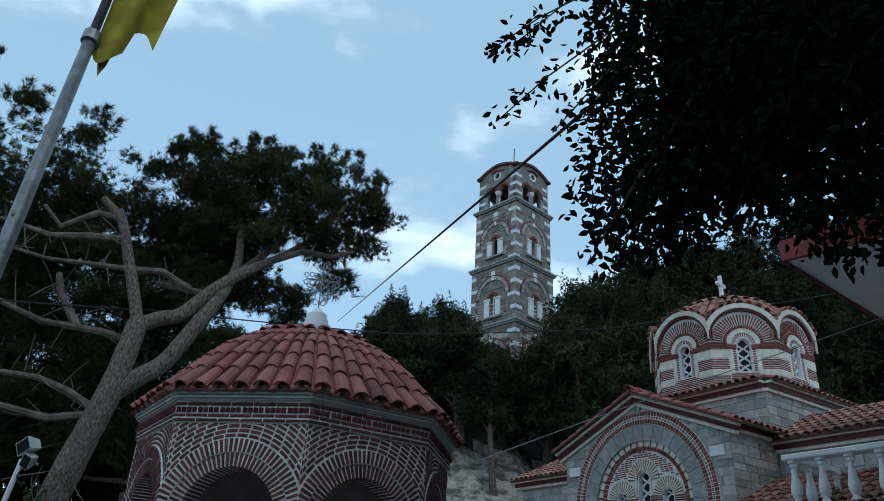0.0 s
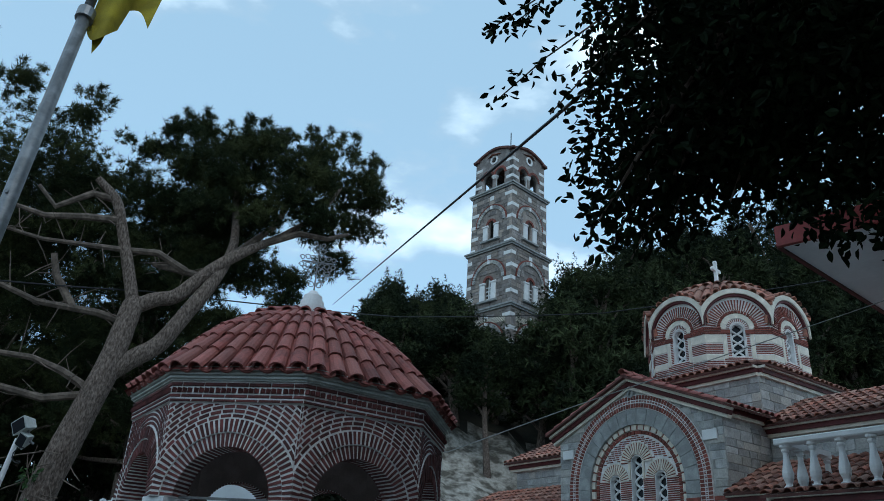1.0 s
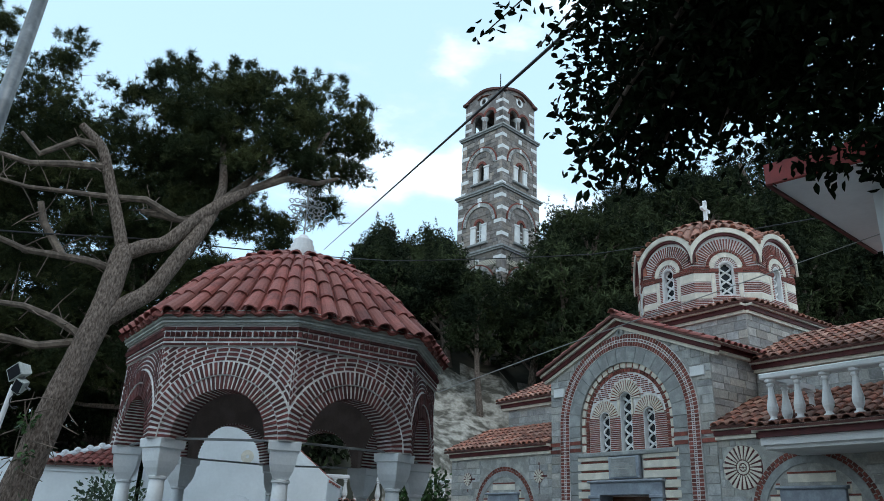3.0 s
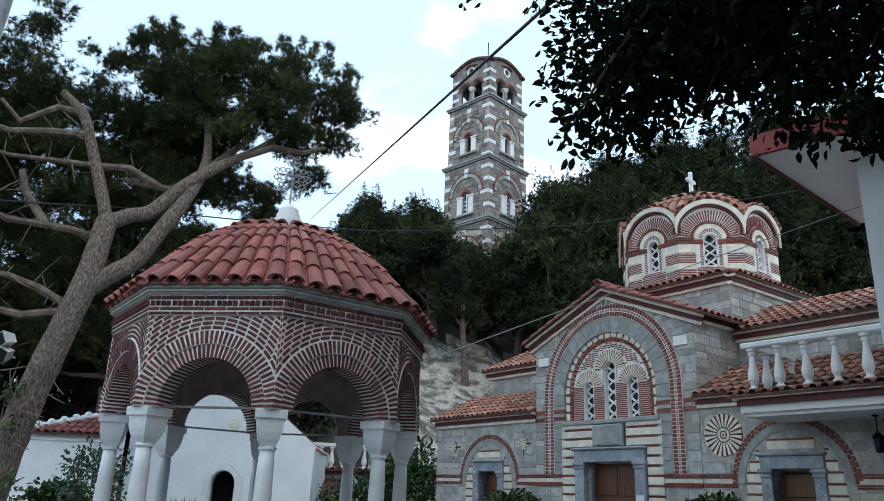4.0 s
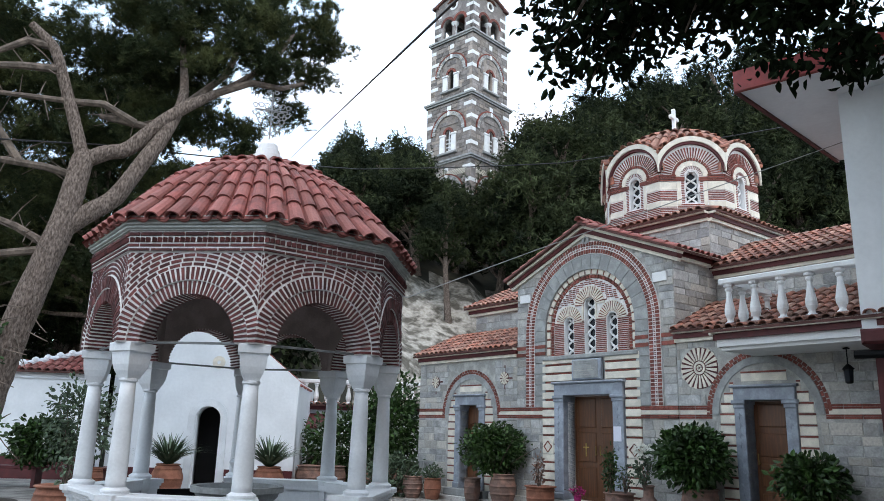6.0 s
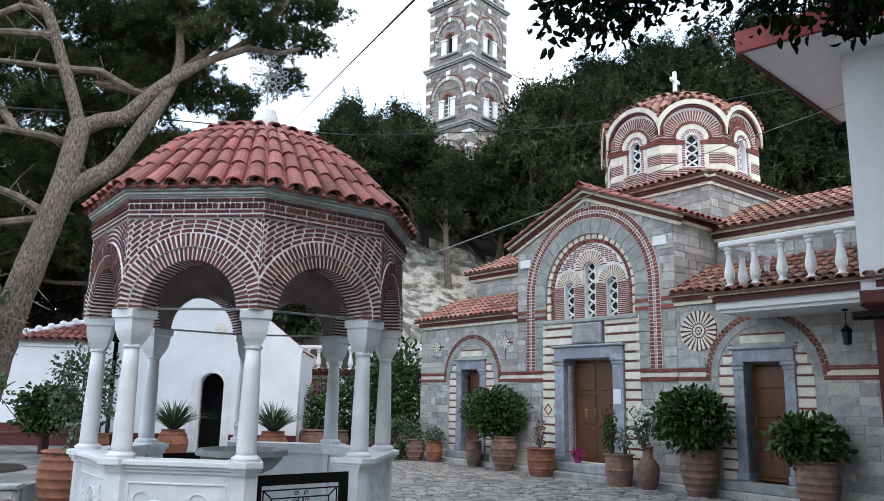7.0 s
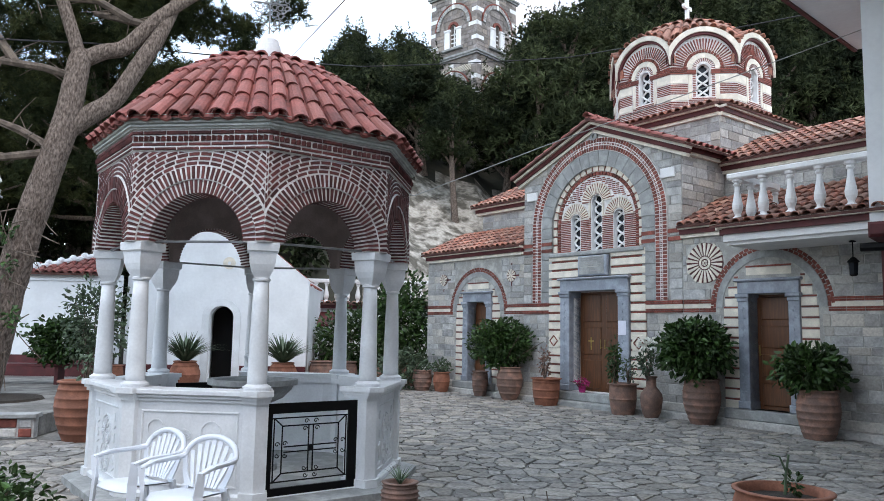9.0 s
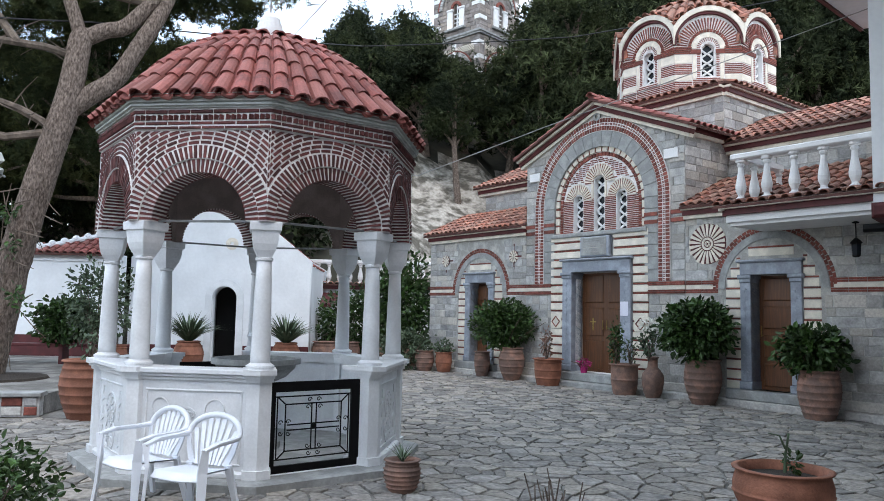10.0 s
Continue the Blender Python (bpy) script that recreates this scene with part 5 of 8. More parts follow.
def build_drum(church):
    D = Vector((0.08, 3.5, 0))
    # square base
    S, D0 = 2.2, D
    D = Vector((0.0, 3.68, 0))
    base = part("drum_base", Acc().box(D.x - S, D.x + S, D.y - S, D.y + S, 5.0, 6.50), M_STONE_JOINT, church, "square grey stone base of the dome")
    for k, (dx, dy, a) in enumerate(((0, -S, 0), (S, 0, 90))):
        T = Matrix.Translation((D.x + dx, D.y + dy, 0)) @ Matrix.Rotation(radians(a), 4, "Z")
        lay(ashlar(-S, S, 5.3, 6.45, lambda x, z: True, -0.008, course=(0.15, 0.24), seed=41 + k), base, M_STONE, 60, m=T)
    for p, q, o in (((-S, -S), (S, -S), (0, -1, 0)), ((S, -S), (S, S), (1, 0, 0)), ((-S, S), (-S, -S), (-1, 0, 0)), ((S, S), (-S, S), (0, 1, 0))):
        eave(church, (D.x + p[0], D.y + p[1], 6.60), (D.x + q[0], D.y + q[1], 6.60), o)
    for k in range(4):
        T = Matrix.Translation((D.x, D.y, 0)) @ Matrix.Rotation(radians(90 * k), 4, "Z")
        hold = new("base_roof", None)
        hold.parent = church
        hold.matrix_basis = T
        r = tile_roof("base_roof", church, T @ Vector((-S - 0.2, -S - 0.22, 6.63)), T.to_3x3() @ Vector((1, 0, 0)), T.to_3x3() @ Vector((0, 1, 0.36)), 24, 3, 0.2, 0.30, M_TILE_OLD, "low tiled skirt round the dome", keep=lambda x, y: y * 0.92 + 0.1 < x < 4.80 - y * 0.92 - 0.1, single=k < 2)
        bpy.data.objects.remove(hold)
    D = D0
    AP = 1.80
    half = AP * math.tan(math.pi / 8)
    SP, Z0 = 7.93, 6.55
    core = Acc().lathe([((AP - 0.34) / math.cos(math.pi / 8), 6.3), ((AP - 0.34) / math.cos(math.pi / 8), 8.6)], 8, m=Matrix.Translation(D), turn=math.pi / 8)
    drum = part("drum", core, M_DARK, church, "octagonal brick and cream drum with arched eaves")
    RO = half + 0.155
    for k in range(8):
        F = face_frame((D.x, D.y, 0), -math.pi / 2 + k * math.pi / 4, AP)
        top = [(half, Z0)] + [(half, SP)] + [(min(half, RO * math.cos(math.pi * i / 24)) if RO * math.cos(math.pi * i / 24) > 0 else max(-half, RO * math.cos(math.pi * i / 24)), SP + (RO - 0.05) * math.sin(math.pi * i / 24)) for i in range(1, 24)] + [(-half, SP), (-half, Z0)]
        fw = part("drum_face", plate("drum_face", [top, arched(0, 0.165, 7.18, 7.82, 12)], 0.012, 0.34, M_MORTAR), M_MORTAR, drum, m=F)
        cr_, br_ = Acc(), Acc()
        # courses beside the window
        for s_ in (-1, 1):
            xa, xb = sorted((s_ * 0.36, s_ * half))
            for z0_, z1_ in ((7.08, 7.22), (7.50, 7.70)):
                cr_.slab(xa, xb, 0.0, 0.04, z0_, z1_, 0.006)
            z = 7.24
            while z < 7.48:
                br_.box(xa, xb, 0.006, 0.04, z, z + 0.026)
                z += 0.042
            z = 6.70
            while z < 7.06:
                br_.box(xa, xb, 0.006, 0.04, z, z + 0.026)
                z += 0.042
            z = 7.72
            while z < 7.86:
                br_.box(xa, xb + 0.0, -0.01, 0.04, z, z + 0.03)
                z += 0.042
            # slender brick and cream strips at the window
            xc, xd = sorted((s_ * 0.18, s_ * 0.25))
            z = 7.18
            while z < 7.72:
                br_.box(xc, xd, 0.008, 0.04, z, z + 0.026)
                z += 0.042
            xe, xf = sorted((s_ * 0.265, s_ * 0.345))
            cr_.slab(xe, xf, 0.0, 0.04, 7.12, 7.70, 0.005)
            br_.box(*sorted((s_ * 0.17, s_ * 0.38)), -0.012, 0.04, 7.72, 7.82)
        z = 6.66
        while z < 7.14:
            br_.box(-0.345, 0.345, 0.006, 0.04, z, z + 0.026)
            z += 0.042
        n = 15
        for i in range(n):
            cr_.wedge(0, 7.84, 0.262, 0.385, 180 * (i + 0.01) / n, 180 * (i + 0.99) / n, -0.004, 0.04)
            br_.wedge(0, 7.84, 0.178, 0.256, 180 * (i + 0.30) / n, 180 * (i + 0.70) / n, 0.004, 0.04)
        n = 19
        for i in range(n):
            br_.wedge(0, 7.84, 0.39, 0.455, 180 * (i + 0.1) / n, 180 * (i + 0.9) / n, -0.02, 0.04)
        n = 31
        for i in range(n):
            br_.wedge(0, 7.84, 0.47, half - 0.04 + 0.02, 180 * (i + 0.27) / n, 180 * (i + 0.73) / n, -0.004, 0.04)
        pieces("cream_stone", cr_, M_CREAM, fw)
        part("drum_brick", br_, M_REDBRICK, fw, kind="stuff")
        lattice_window(church, 0, 0.155, 7.19, 7.82, 0.06, 0.2).matrix_basis = F
        # arched eave: red moulding, white arch, tiles
        part("eave_red", half_ring("eave_red", 0, SP, half - 0.03, half + 0.03, -0.06, 0.10, M_REDPAINT, 24), M_REDPAINT, fw)
        r_out, mitre = half + 0.145, half + 0.040
        a_c = math.acos(mitre / r_out)
        band = [(r_out * math.cos(a_c + (math.pi - 2 * a_c) * i / 24), SP + r_out * math.sin(a_c + (math.pi - 2 * a_c) * i / 24)) for i in range(25)]
        band += [(-mitre, SP)] + [(-(half + 0.03) * math.cos(math.pi * i / 24), SP + (half + 0.03) * math.sin(math.pi * i / 24)) for i in range(25)] + [(mitre, SP)]
        part("eave_arch", plate("eave_arch", [band], -0.10, 0.10, M_CREAM), M_CREAM, fw, "cream arched eave")
        tl = tile_mesh(0.155, 0.125, 0.42, M_TILE_OLD)
        for i in range(1, 12):
            a_ = radians(180 * (i + 0.5) / 13)
            if abs((half + 0.15) * math.cos(a_)) > half + 0.02:
                continue
            p = F @ Vector(((half + 0.15) * math.cos(a_), -0.14, SP + (half + 0.15) * math.sin(a_)))
            d_ = F.to_3x3() @ Vector((0, 1, 0.12))
            nn = F.to_3x3() @ Vector((math.cos(a_), 0, math.sin(a_)))
            ob = part("eave_tile", tl, M_TILE_OLD, drum, m=tile_pose(p, p + d_, nn))
        # vault roof behind the arched eave
        v, f, n = [], [], 16
        for t in range(5):
            y_ = 0.0 + t * 0.42
            rr = (half + 0.115) * (1 - 0.16 * t * 0.7)
            v += [(rr * math.cos(math.pi * i / n), y_, SP + 0.02 + rr * math.sin(math.pi * i / n) + 0.18 * t) for i in range(n + 1)]
        for t in range(4):
            f += [(t * (n + 1) + i, t * (n + 1) + i + 1, (t + 1) * (n + 1) + i + 1, (t + 1) * (n + 1) + i) for i in range(n)]
        part("vault_roof", Acc().add(v, f), M_TILE_OLD, drum, m=F)
    shell = [(1.72, 8.66), (1.45, 8.96), (1.15, 9.20), (0.80, 9.40), (0.45, 9.52), (0.12, 9.58)]
    dm = part("dome_roof", Acc().lathe(shell, 40, m=Matrix.Translation(D), closed=False), M_TILE_OLD, church, "dome of weathered red barrel tiles")
    for row in range(len(shell) - 2):
        (r0, z0), (r1, z1) = shell[row], shell[row + 1]
        cols = 44 if row < 2 else 26
        me = tile_mesh(2 * math.pi * r0 / cols * 0.84, 2 * math.pi * r1 / cols * 0.74, math.hypot(r0 - r1, z1 - z0) * 1.15, M_TILE_OLD)
        for j in range(cols):
            th = 2 * math.pi * j / cols
            p = D + Vector((r0 * math.cos(th), r0 * math.sin(th), z0 + 0.01))
            q = D + Vector((r1 * math.cos(th), r1 * math.sin(th), z1 + 0.01))
            part("tile", me, M_TILE_OLD, dm, m=tile_pose(p, q, Vector((math.cos(th) * 0.5, math.sin(th) * 0.5, 1))))
    cross = Acc().lathe([(0.19, 9.66), (0.18, 9.74), (0.10, 9.84), (0.06, 9.90)], 16)
    cross.box(-0.045, 0.045, -0.04, 0.04, 9.88, 10.46).box(-0.17, 0.17, -0.04, 0.04, 10.20, 10.29)
    for x, z in ((0.17, 10.245), (-0.17, 10.245), (0, 10.46)):
        cross.ring(x, z, 0.0, 0.055, 0, 360, -0.04, 0.04, 12)
    part("dome_cross", cross, M_WHITE, church, "white stone cross", m=Matrix.Translation(D + Vector((0, 0, -0.13))) @ Matrix.Rotation(radians(100), 4, "Z"))


build_church()


# ---------------------------------------------------------------- bell tower on the hill
def build_tower():
    C = Vector((4.62, 41.75, 0))
    yaw = radians(47)
    l, r = Vector((-math.cos(yaw), math.sin(yaw), 0)), Vector((math.sin(yaw), math.cos(yaw), 0))
    mid_ = C + (l + r) * 1.95
    a0 = math.atan2(-r.y, -r.x)
    tower = thing("bell_tower", "tall square stone bell tower with white quoins and arched belfry", "tower", Matrix.Translation(mid_))
    storeys = ((8.0, 17.85, 1.97, 14.5, 15.6), (17.85, 22.0, 1.88, 18.6, 19.95), (22.0, 26.35, 1.77, 22.85, 24.05))
    for n_, (z0, z1, h, wz, sp) in enumerate(storeys):
        core = part("storey", Acc().box(-h + 0.35, h - 0.35, -h + 0.35, h - 0.35, z0, z1, Matrix.Rotation(a0 + math.pi / 2, 4, "Z")), M_DARK, tower)
        cw = Acc()
        R = Matrix.Rotation(a0 + math.pi / 2, 4, "Z")
        cw.box(-h - 0.10, h + 0.10, -h - 0.10, h + 0.10, z1 - 0.02, z1 + 0.10, R).box(-h - 0.17, h + 0.17, -h - 0.17, h + 0.17, z1 + 0.10, z1 + 0.22, R)
        part("string_course", cw, M_GREYARCH, tower, "projecting grey string course")
        for k in range(4):
            F = face_frame((0, 0, 0), a0 + k * math.pi / 2, h)
            rad = h - 0.62
            wz0, wz1 = wz, sp - 0.05
            fw = part("tower_wall", plate("tower_wall", [[(-h, z0), (h, z0), (h, z1), (-h, z1)], arched(0, 0.24, wz0, sp - 0.1, 10)], 0.03, 0.4, M_TOWER), M_TOWER, tower, m=F)
            if k < 2:
                keep = lambda x, z, sp=sp, rad=rad, h=h: not (abs(math.hypot(x, z - sp) - rad) < 0.16 and z > sp) and not (abs(x) < 0.62 and wz0 - 0.15 < z < sp + 0.45)
                bl = ashlar(-h, h, max(z0, 13.0), z1, keep, 0.0, (0.20, 0.34), (0.3, 0.75), seed=60 + n_ * 4 + k)
                rest = Acc()
                for a, b, c, d, y in bl:
                    rest.slab(a, b, y, 0.05, c, d, 0.012)
                part("stonework", rest, M_TOWER, fw, kind="stuff")
            br = Acc()
            n = 26
            for i in range(n):
                br.wedge(0, sp, rad - 0.13, rad + 0.10, 180 * (i + 0.1) / n, 180 * (i + 0.9) / n, -0.05, 0.06)
            ar = part("blind_arch", br, M_STONE, fw, "blind arch of brick and pale stone", kind="stuff")
            part("arch_line", Acc().ring(0, sp, rad + 0.11, rad + 0.19, 0, 180, -0.06, 0.05, 24), M_REDBRICK, ar)
            part("window_head", Acc().ring(0, sp - 0.1, 0.26, 0.42, 0, 180, -0.05, 0.05, 14), M_REDBRICK, fw, "red brick window head")
            for x0, x1 in ((-0.66, -0.27), (0.27, 0.66)):
                part("window_pier", Acc().slab(x0, x1, -0.09, 0.05, wz0, sp - 0.25, 0.03).slab(x0 - 0.04, x1 + 0.04, -0.12, 0.05, sp - 0.25, sp - 0.12, 0.03), M_WHITE, fw, "white marble window pier")
            part("window_sill", Acc().slab(-0.80, 0.80, -0.16, 0.05, wz0 - 0.14, wz0, 0.02), M_GREYARCH, fw)
            if n_ < 2:
                lat = Acc()
                for zz in range(4):
                    lat.box(-0.24, 0.24, 0.10, 0.14, wz0 + 0.1 + zz * 0.26, wz0 + 0.16 + zz * 0.26)
                lat.box(-0.04, 0.04, 0.10, 0.14, wz0, sp + 0.1)
                part("window_grille", lat, M_WHITE, fw)
            # quoins
            zq, j = z1 - 0.5, 0
            while zq > max(z0, 13.0) + 0.3:
                for s_ in (-1, 1):
                    ln = 0.66 if (j + (s_ > 0)) % 2 else 0.42
                    part("quoin", Acc().slab(*sorted((s_ * (h + 0.012), s_ * (h - ln))), -0.012, 0.05, zq - 0.13, zq + 0.13, 0.02), M_WHITE, fw, "")
                zq -= 0.86
                j += 1
            part("key_block", Acc().slab(-0.17, 0.17, -0.02, 0.05, z1 - 0.62, z1 - 0.28, 0.02), M_WHITE, fw, "white marble block")
            part("key_block", Acc().slab(-0.10, 0.10, -0.07, 0.05, sp + rad - 0.16, sp + rad + 0.14, 0.02), M_WHITE, fw, "white marble block")
        if n_ == 0:
            for k in range(2):
                F = face_frame((0, 0, 0), a0 + k * math.pi / 2, h)
                mesh_band = Acc()
                for i in range(18):
                    for zz in (0, 1):
                        x = -1.5 + i * 0.17
                        mesh_band.tube([(x, -0.03, 16.95 + 0.18 * zz), (x + 0.17, -0.03, 17.13 + 0.18 * zz)], 0.025, 4).tube([(x + 0.17, -0.03, 16.95 + 0.18 * zz), (x, -0.03, 17.13 + 0.18 * zz)], 0.025, 4)
                part("lattice_band", mesh_band, M_CREAM, tower, "pale lattice frieze", m=F, kind="stuff")
    # belfry
    h, z0, EAVE, RISE = 1.66, 26.57, 29.15, 0.50
    for k in range(4):
        F = face_frame((0, 0, 0), a0 + k * math.pi / 2, h)
        crest = lambda x: EAVE + RISE * (1 - (abs(x) / h) ** 1.7)
        top = [(-h, z0), (h, z0)] + [(h - 2 * h * i / 12, crest(h - 2 * h * i / 12)) for i in range(13)]
        op1, op2 = arched(-0.53, 0.42, z0 + 0.1, 27.65, 12), arched(0.53, 0.42, z0 + 0.1, 27.65, 12)
        eye = [(0.20 * math.cos(2 * math.pi * i / 16), 28.92 + 0.20 * math.sin(2 * math.pi * i / 16)) for i in range(16)]
        fw = part("belfry_wall", plate("belfry_wall", [top, op1, op2, eye], 0.0, 0.30, M_TOWER), M_TOWER, tower, "belfry wall with twin arches and a round eye", m=F)
        for x in (-0.53, 0.53):
            part("belfry_arch", half_ring("belfry_arch", x, 27.65, 0.43, 0.60, -0.04, 0.02, M_REDBRICK, 16), M_REDBRICK, fw, "red brick arch")
        part("eye_ring", Acc().ring(0, 28.92, 0.20, 0.34, 0, 360, -0.05, 0.02, 20), M_WHITE, fw, "white ring round the eye window")
        part("belfry_column", Acc().lathe([(0.16, z0 + 0.05), (0.13, z0 + 0.15), (0.12, 27.4), (0.16, 27.48), (0.24, 27.62), (0.26, 27.7)], 12), M_WHITE, fw, "white marble belfry column", m=Matrix.Translation((0, 0.14, 0)))
        zq = 28.5
        for j in range(3):
            for s_ in (-1, 1):
                part("quoin", Acc().slab(*sorted((s_ * (h + 0.012), s_ * (h - 0.6))), -0.012, 0.05, zq - 0.12, zq + 0.12, 0.02), M_WHITE, fw)
            zq -= 0.66
        xs_ = [(h + 0.16) * (1 - i / 7) for i in range(15)]
        rim = [(x, crest(min(h, abs(x))) + 0.01) for x in xs_] + [(x, crest(min(h, abs(x))) + 0.17) for x in reversed(xs_)]
        part("belfry_eave", plate("belfry_eave", [rim], -0.16, 0.3, M_UNDER), M_UNDER, fw, "weathered tiled eave")
    part("belfry_roof", Acc().lathe([(1.95, 29.25), (1.6, 29.5), (1.1, 29.68), (0.6, 29.78), (0.05, 29.82)], 8, turn=a0), M_TILE_OLD, tower, "low tiled belfry roof")
    part("lightning_rod", Acc().tube([(0, 0, 29.6), (0, 0, 32.0)], 0.035, 6), M_IRON, tower)
    bell = thing("church_bell", "dark bronze bell hanging in the belfry", "bell", Matrix.Translation(mid_))
    part("bell_body", Acc().lathe([(0.42, 26.75), (0.34, 26.9), (0.25, 27.4), (0.16, 27.35), (0.05, 27.4)], 16), M_IRON, bell)
    part("yoke", Acc().box(-1.4, 1.4, -0.06, 0.06, 27.4, 27.52, Matrix.Rotation(a0, 4, "Z")), M_IRON, bell)


build_tower()


# ---------------------------------------------------------------- white chapel behind the pavilion
def build_chapel():
    chapel = thing("white_chapel", "small whitewashed chapel with an arched stone doorway", "chapel", Matrix.Translation((-4.75, 21.0, 0)))
    w, e, ap = 2.45, 3.0, 4.95
    wall = part("front_wall", plate("front_wall", [[(-w, -0.02), (w, -0.02), (w, e), (0, ap), (-w, e)], arched(0.12, 0.32, 0.02, 1.92, 16)], 0.0, 0.45, M_LIMEWASH), M_LIMEWASH, chapel, "limewashed gable wall")
    for xa, xb in ((-w, -0.42), (0.66, w)):
        part("skirting", Acc().box(xa, xb, -0.012, 0.1, 0, 0.62), M_REDPAINT, chapel, "dark red painted skirting")
    part("door_surround", Acc().ring(0.12, 1.92, 0.33, 0.52, 0, 180, -0.05, 0.1, 20).box(-0.40, -0.21, -0.05, 0.1, 0, 1.92).box(0.45, 0.64, -0.05, 0.1, 0, 1.92), M_MARBLE, chapel, "pale stone door surround")
    # lining coloured near black in place of an unlit room
    part("door_inside", Acc().box(-0.6, 0.9, 1.2, 1.25, 0, 2.6).box(-0.6, -0.55, 0.45, 1.2, 0, 2.6).box(0.85, 0.9, 0.45, 1.2, 0, 2.6).box(-0.6, 0.9, 0.45, 1.2, 2.55, 2.6), M_DARK, chapel, "near-black lining behind the open door, standing for interior shade")
    part("rosette", half_ring("rosette", 0.26, 3.43, 0.05, 0.17, -0.03, 0.05, M_CREAM, 20, True), M_CREAM, chapel, "small pale round ornament")
    for s_ in (-1, 1):
        part("side_wall", Acc().box(*sorted((s_ * w, s_ * (w - 0.4))), 0.45, 6, 0, e), M_LIMEWASH, chapel)
        p = Vector((s_ * (w - 0.02), 0.47, e - 0.14))
        tile_roof("roof", chapel, p, (0, 1, 0), Vector((-s_ * w, 0, ap - e)), 16, 10, 0.22, 0.33, M_TILE, "tiled gable roof", single=False)
    annex = thing("annex", "low whitewashed annex with a tiled roof edged in mortar", "annex", Matrix.Translation((-10.2, 20.4, 0)))
    part("front_wall", Acc().box(-4.0, 2.95, 0, 0.4, 0, 3.0), M_LIMEWASH, annex, "limewashed wall")
    part("skirting", Acc().box(-4.0, 2.95, -0.012, 0.1, 0.3, 0.85), M_REDPAINT, annex, "dark red painted skirting")
    part("ledge", Acc().slab(0.6, 2.95, -0.05, 0.2, 2.80, 2.84), M_LIMEWASH, annex)
    tile_roof("roof", annex, (0.4, -0.2, 2.98), (1, 0, 0), (0, 2.2, 1.0), 12, 7, 0.21, 0.32, M_TILE, "roof of red barrel tiles", keep=lambda x, y: y < 0.25 + x * 0.62)
    edge = Acc()
    for i in range(9):
        edge.lathe([(0.0, -0.09), (0.075, -0.06), (0.09, 0), (0.075, 0.06), (0.0, 0.09)], 10, Matrix.Translation((0.55 + i * 0.24, -0.1 + i * 0.165, 3.12 + i * 0.085)) @ Matrix.Rotation(radians(60), 4, "Z") @ Matrix.Rotation(radians(90), 4, "X"), closed=False)
    edge.tube([(0.4, -0.2, 3.02), (2.6, 1.3, 3.78)], 0.07, 8)
    part("mortar_edge", edge, M_LIMEWASH, annex, "white mortar verge with round tile ends")
    part("parapet_edge", Acc().box(-4, 0.4, -0.03, 0.4, 3.0, 3.1), M_LIMEWASH, annex)
    # terrace with balusters beyond
    terr = thing("terrace", "whitewashed terrace wall with a tiled ledge", "terrace", Matrix.Translation((-0.4, 25.0, 0)))
    part("terrace_wall", Acc().box(-2.6, 2.6, 0, 0.5, 0, 2.35), M_LIMEWASH, terr)
    part("terrace_fascia", Acc().box(-2.6, 2.6, -0.15, 0.3, 2.35, 2.50), M_REDPAINT, terr, "dark red fascia")
    tile_roof("ledge_roof", terr, (-2.6, -0.25, 2.50), (1, 0, 0), (0, 1, 0.15), 24, 1, 0.21, 0.35, M_TILE_OLD, "row of edge tiles")
    rail = thing("far_balustrade", "white balustrade along the far terrace", "balustrade", Matrix.Translation((-0.4, 25.15, 2.55)))
    part("handrail", Acc().slab(-2.6, 2.6, -0.09, 0.09, 0.66, 0.78, 0.02), M_WHITE, rail)
    me = baluster_mesh(0.66)
    for i in range(15):
        part("baluster", me, M_WHITE, rail, m=Matrix.Translation((-2.45 + i * 0.35, 0, 0)))
    part("arcade_post", Acc().box(-2.2, -2.05, -0.6, -0.45, 0, 2.2), M_WHITE, terr)
    part("lean_roof", Acc().hexa([(-2.6, -1.2, 1.75), (-1.4, -1.2, 1.75), (-1.4, 0, 2.15), (-2.6, 0, 2.15), (-2.6, -1.2, 1.83), (-1.4, -1.2, 1.83), (-1.4, 0, 2.23), (-2.6, 0, 2.23)]), M_REDPAINT, terr, "small dark red lean-to")


def baluster_mesh(h):
    k = h / 0.7
    return Acc().lathe([(0.085, 0), (0.085, 0.05 * k), (0.055, 0.07 * k), (0.05, 0.10 * k), (0.085, 0.18 * k), (0.09, 0.25 * k), (0.07, 0.36 * k), (0.048, 0.48 * k), (0.042, 0.57 * k), (0.062, 0.60 * k), (0.062, 0.62 * k), (0.048, 0.64 * k), (0.085, 0.66 * k), (0.085, 0.70 * k)], 12).mesh("baluster", M_WHITE, smooth=False)


build_chapel()


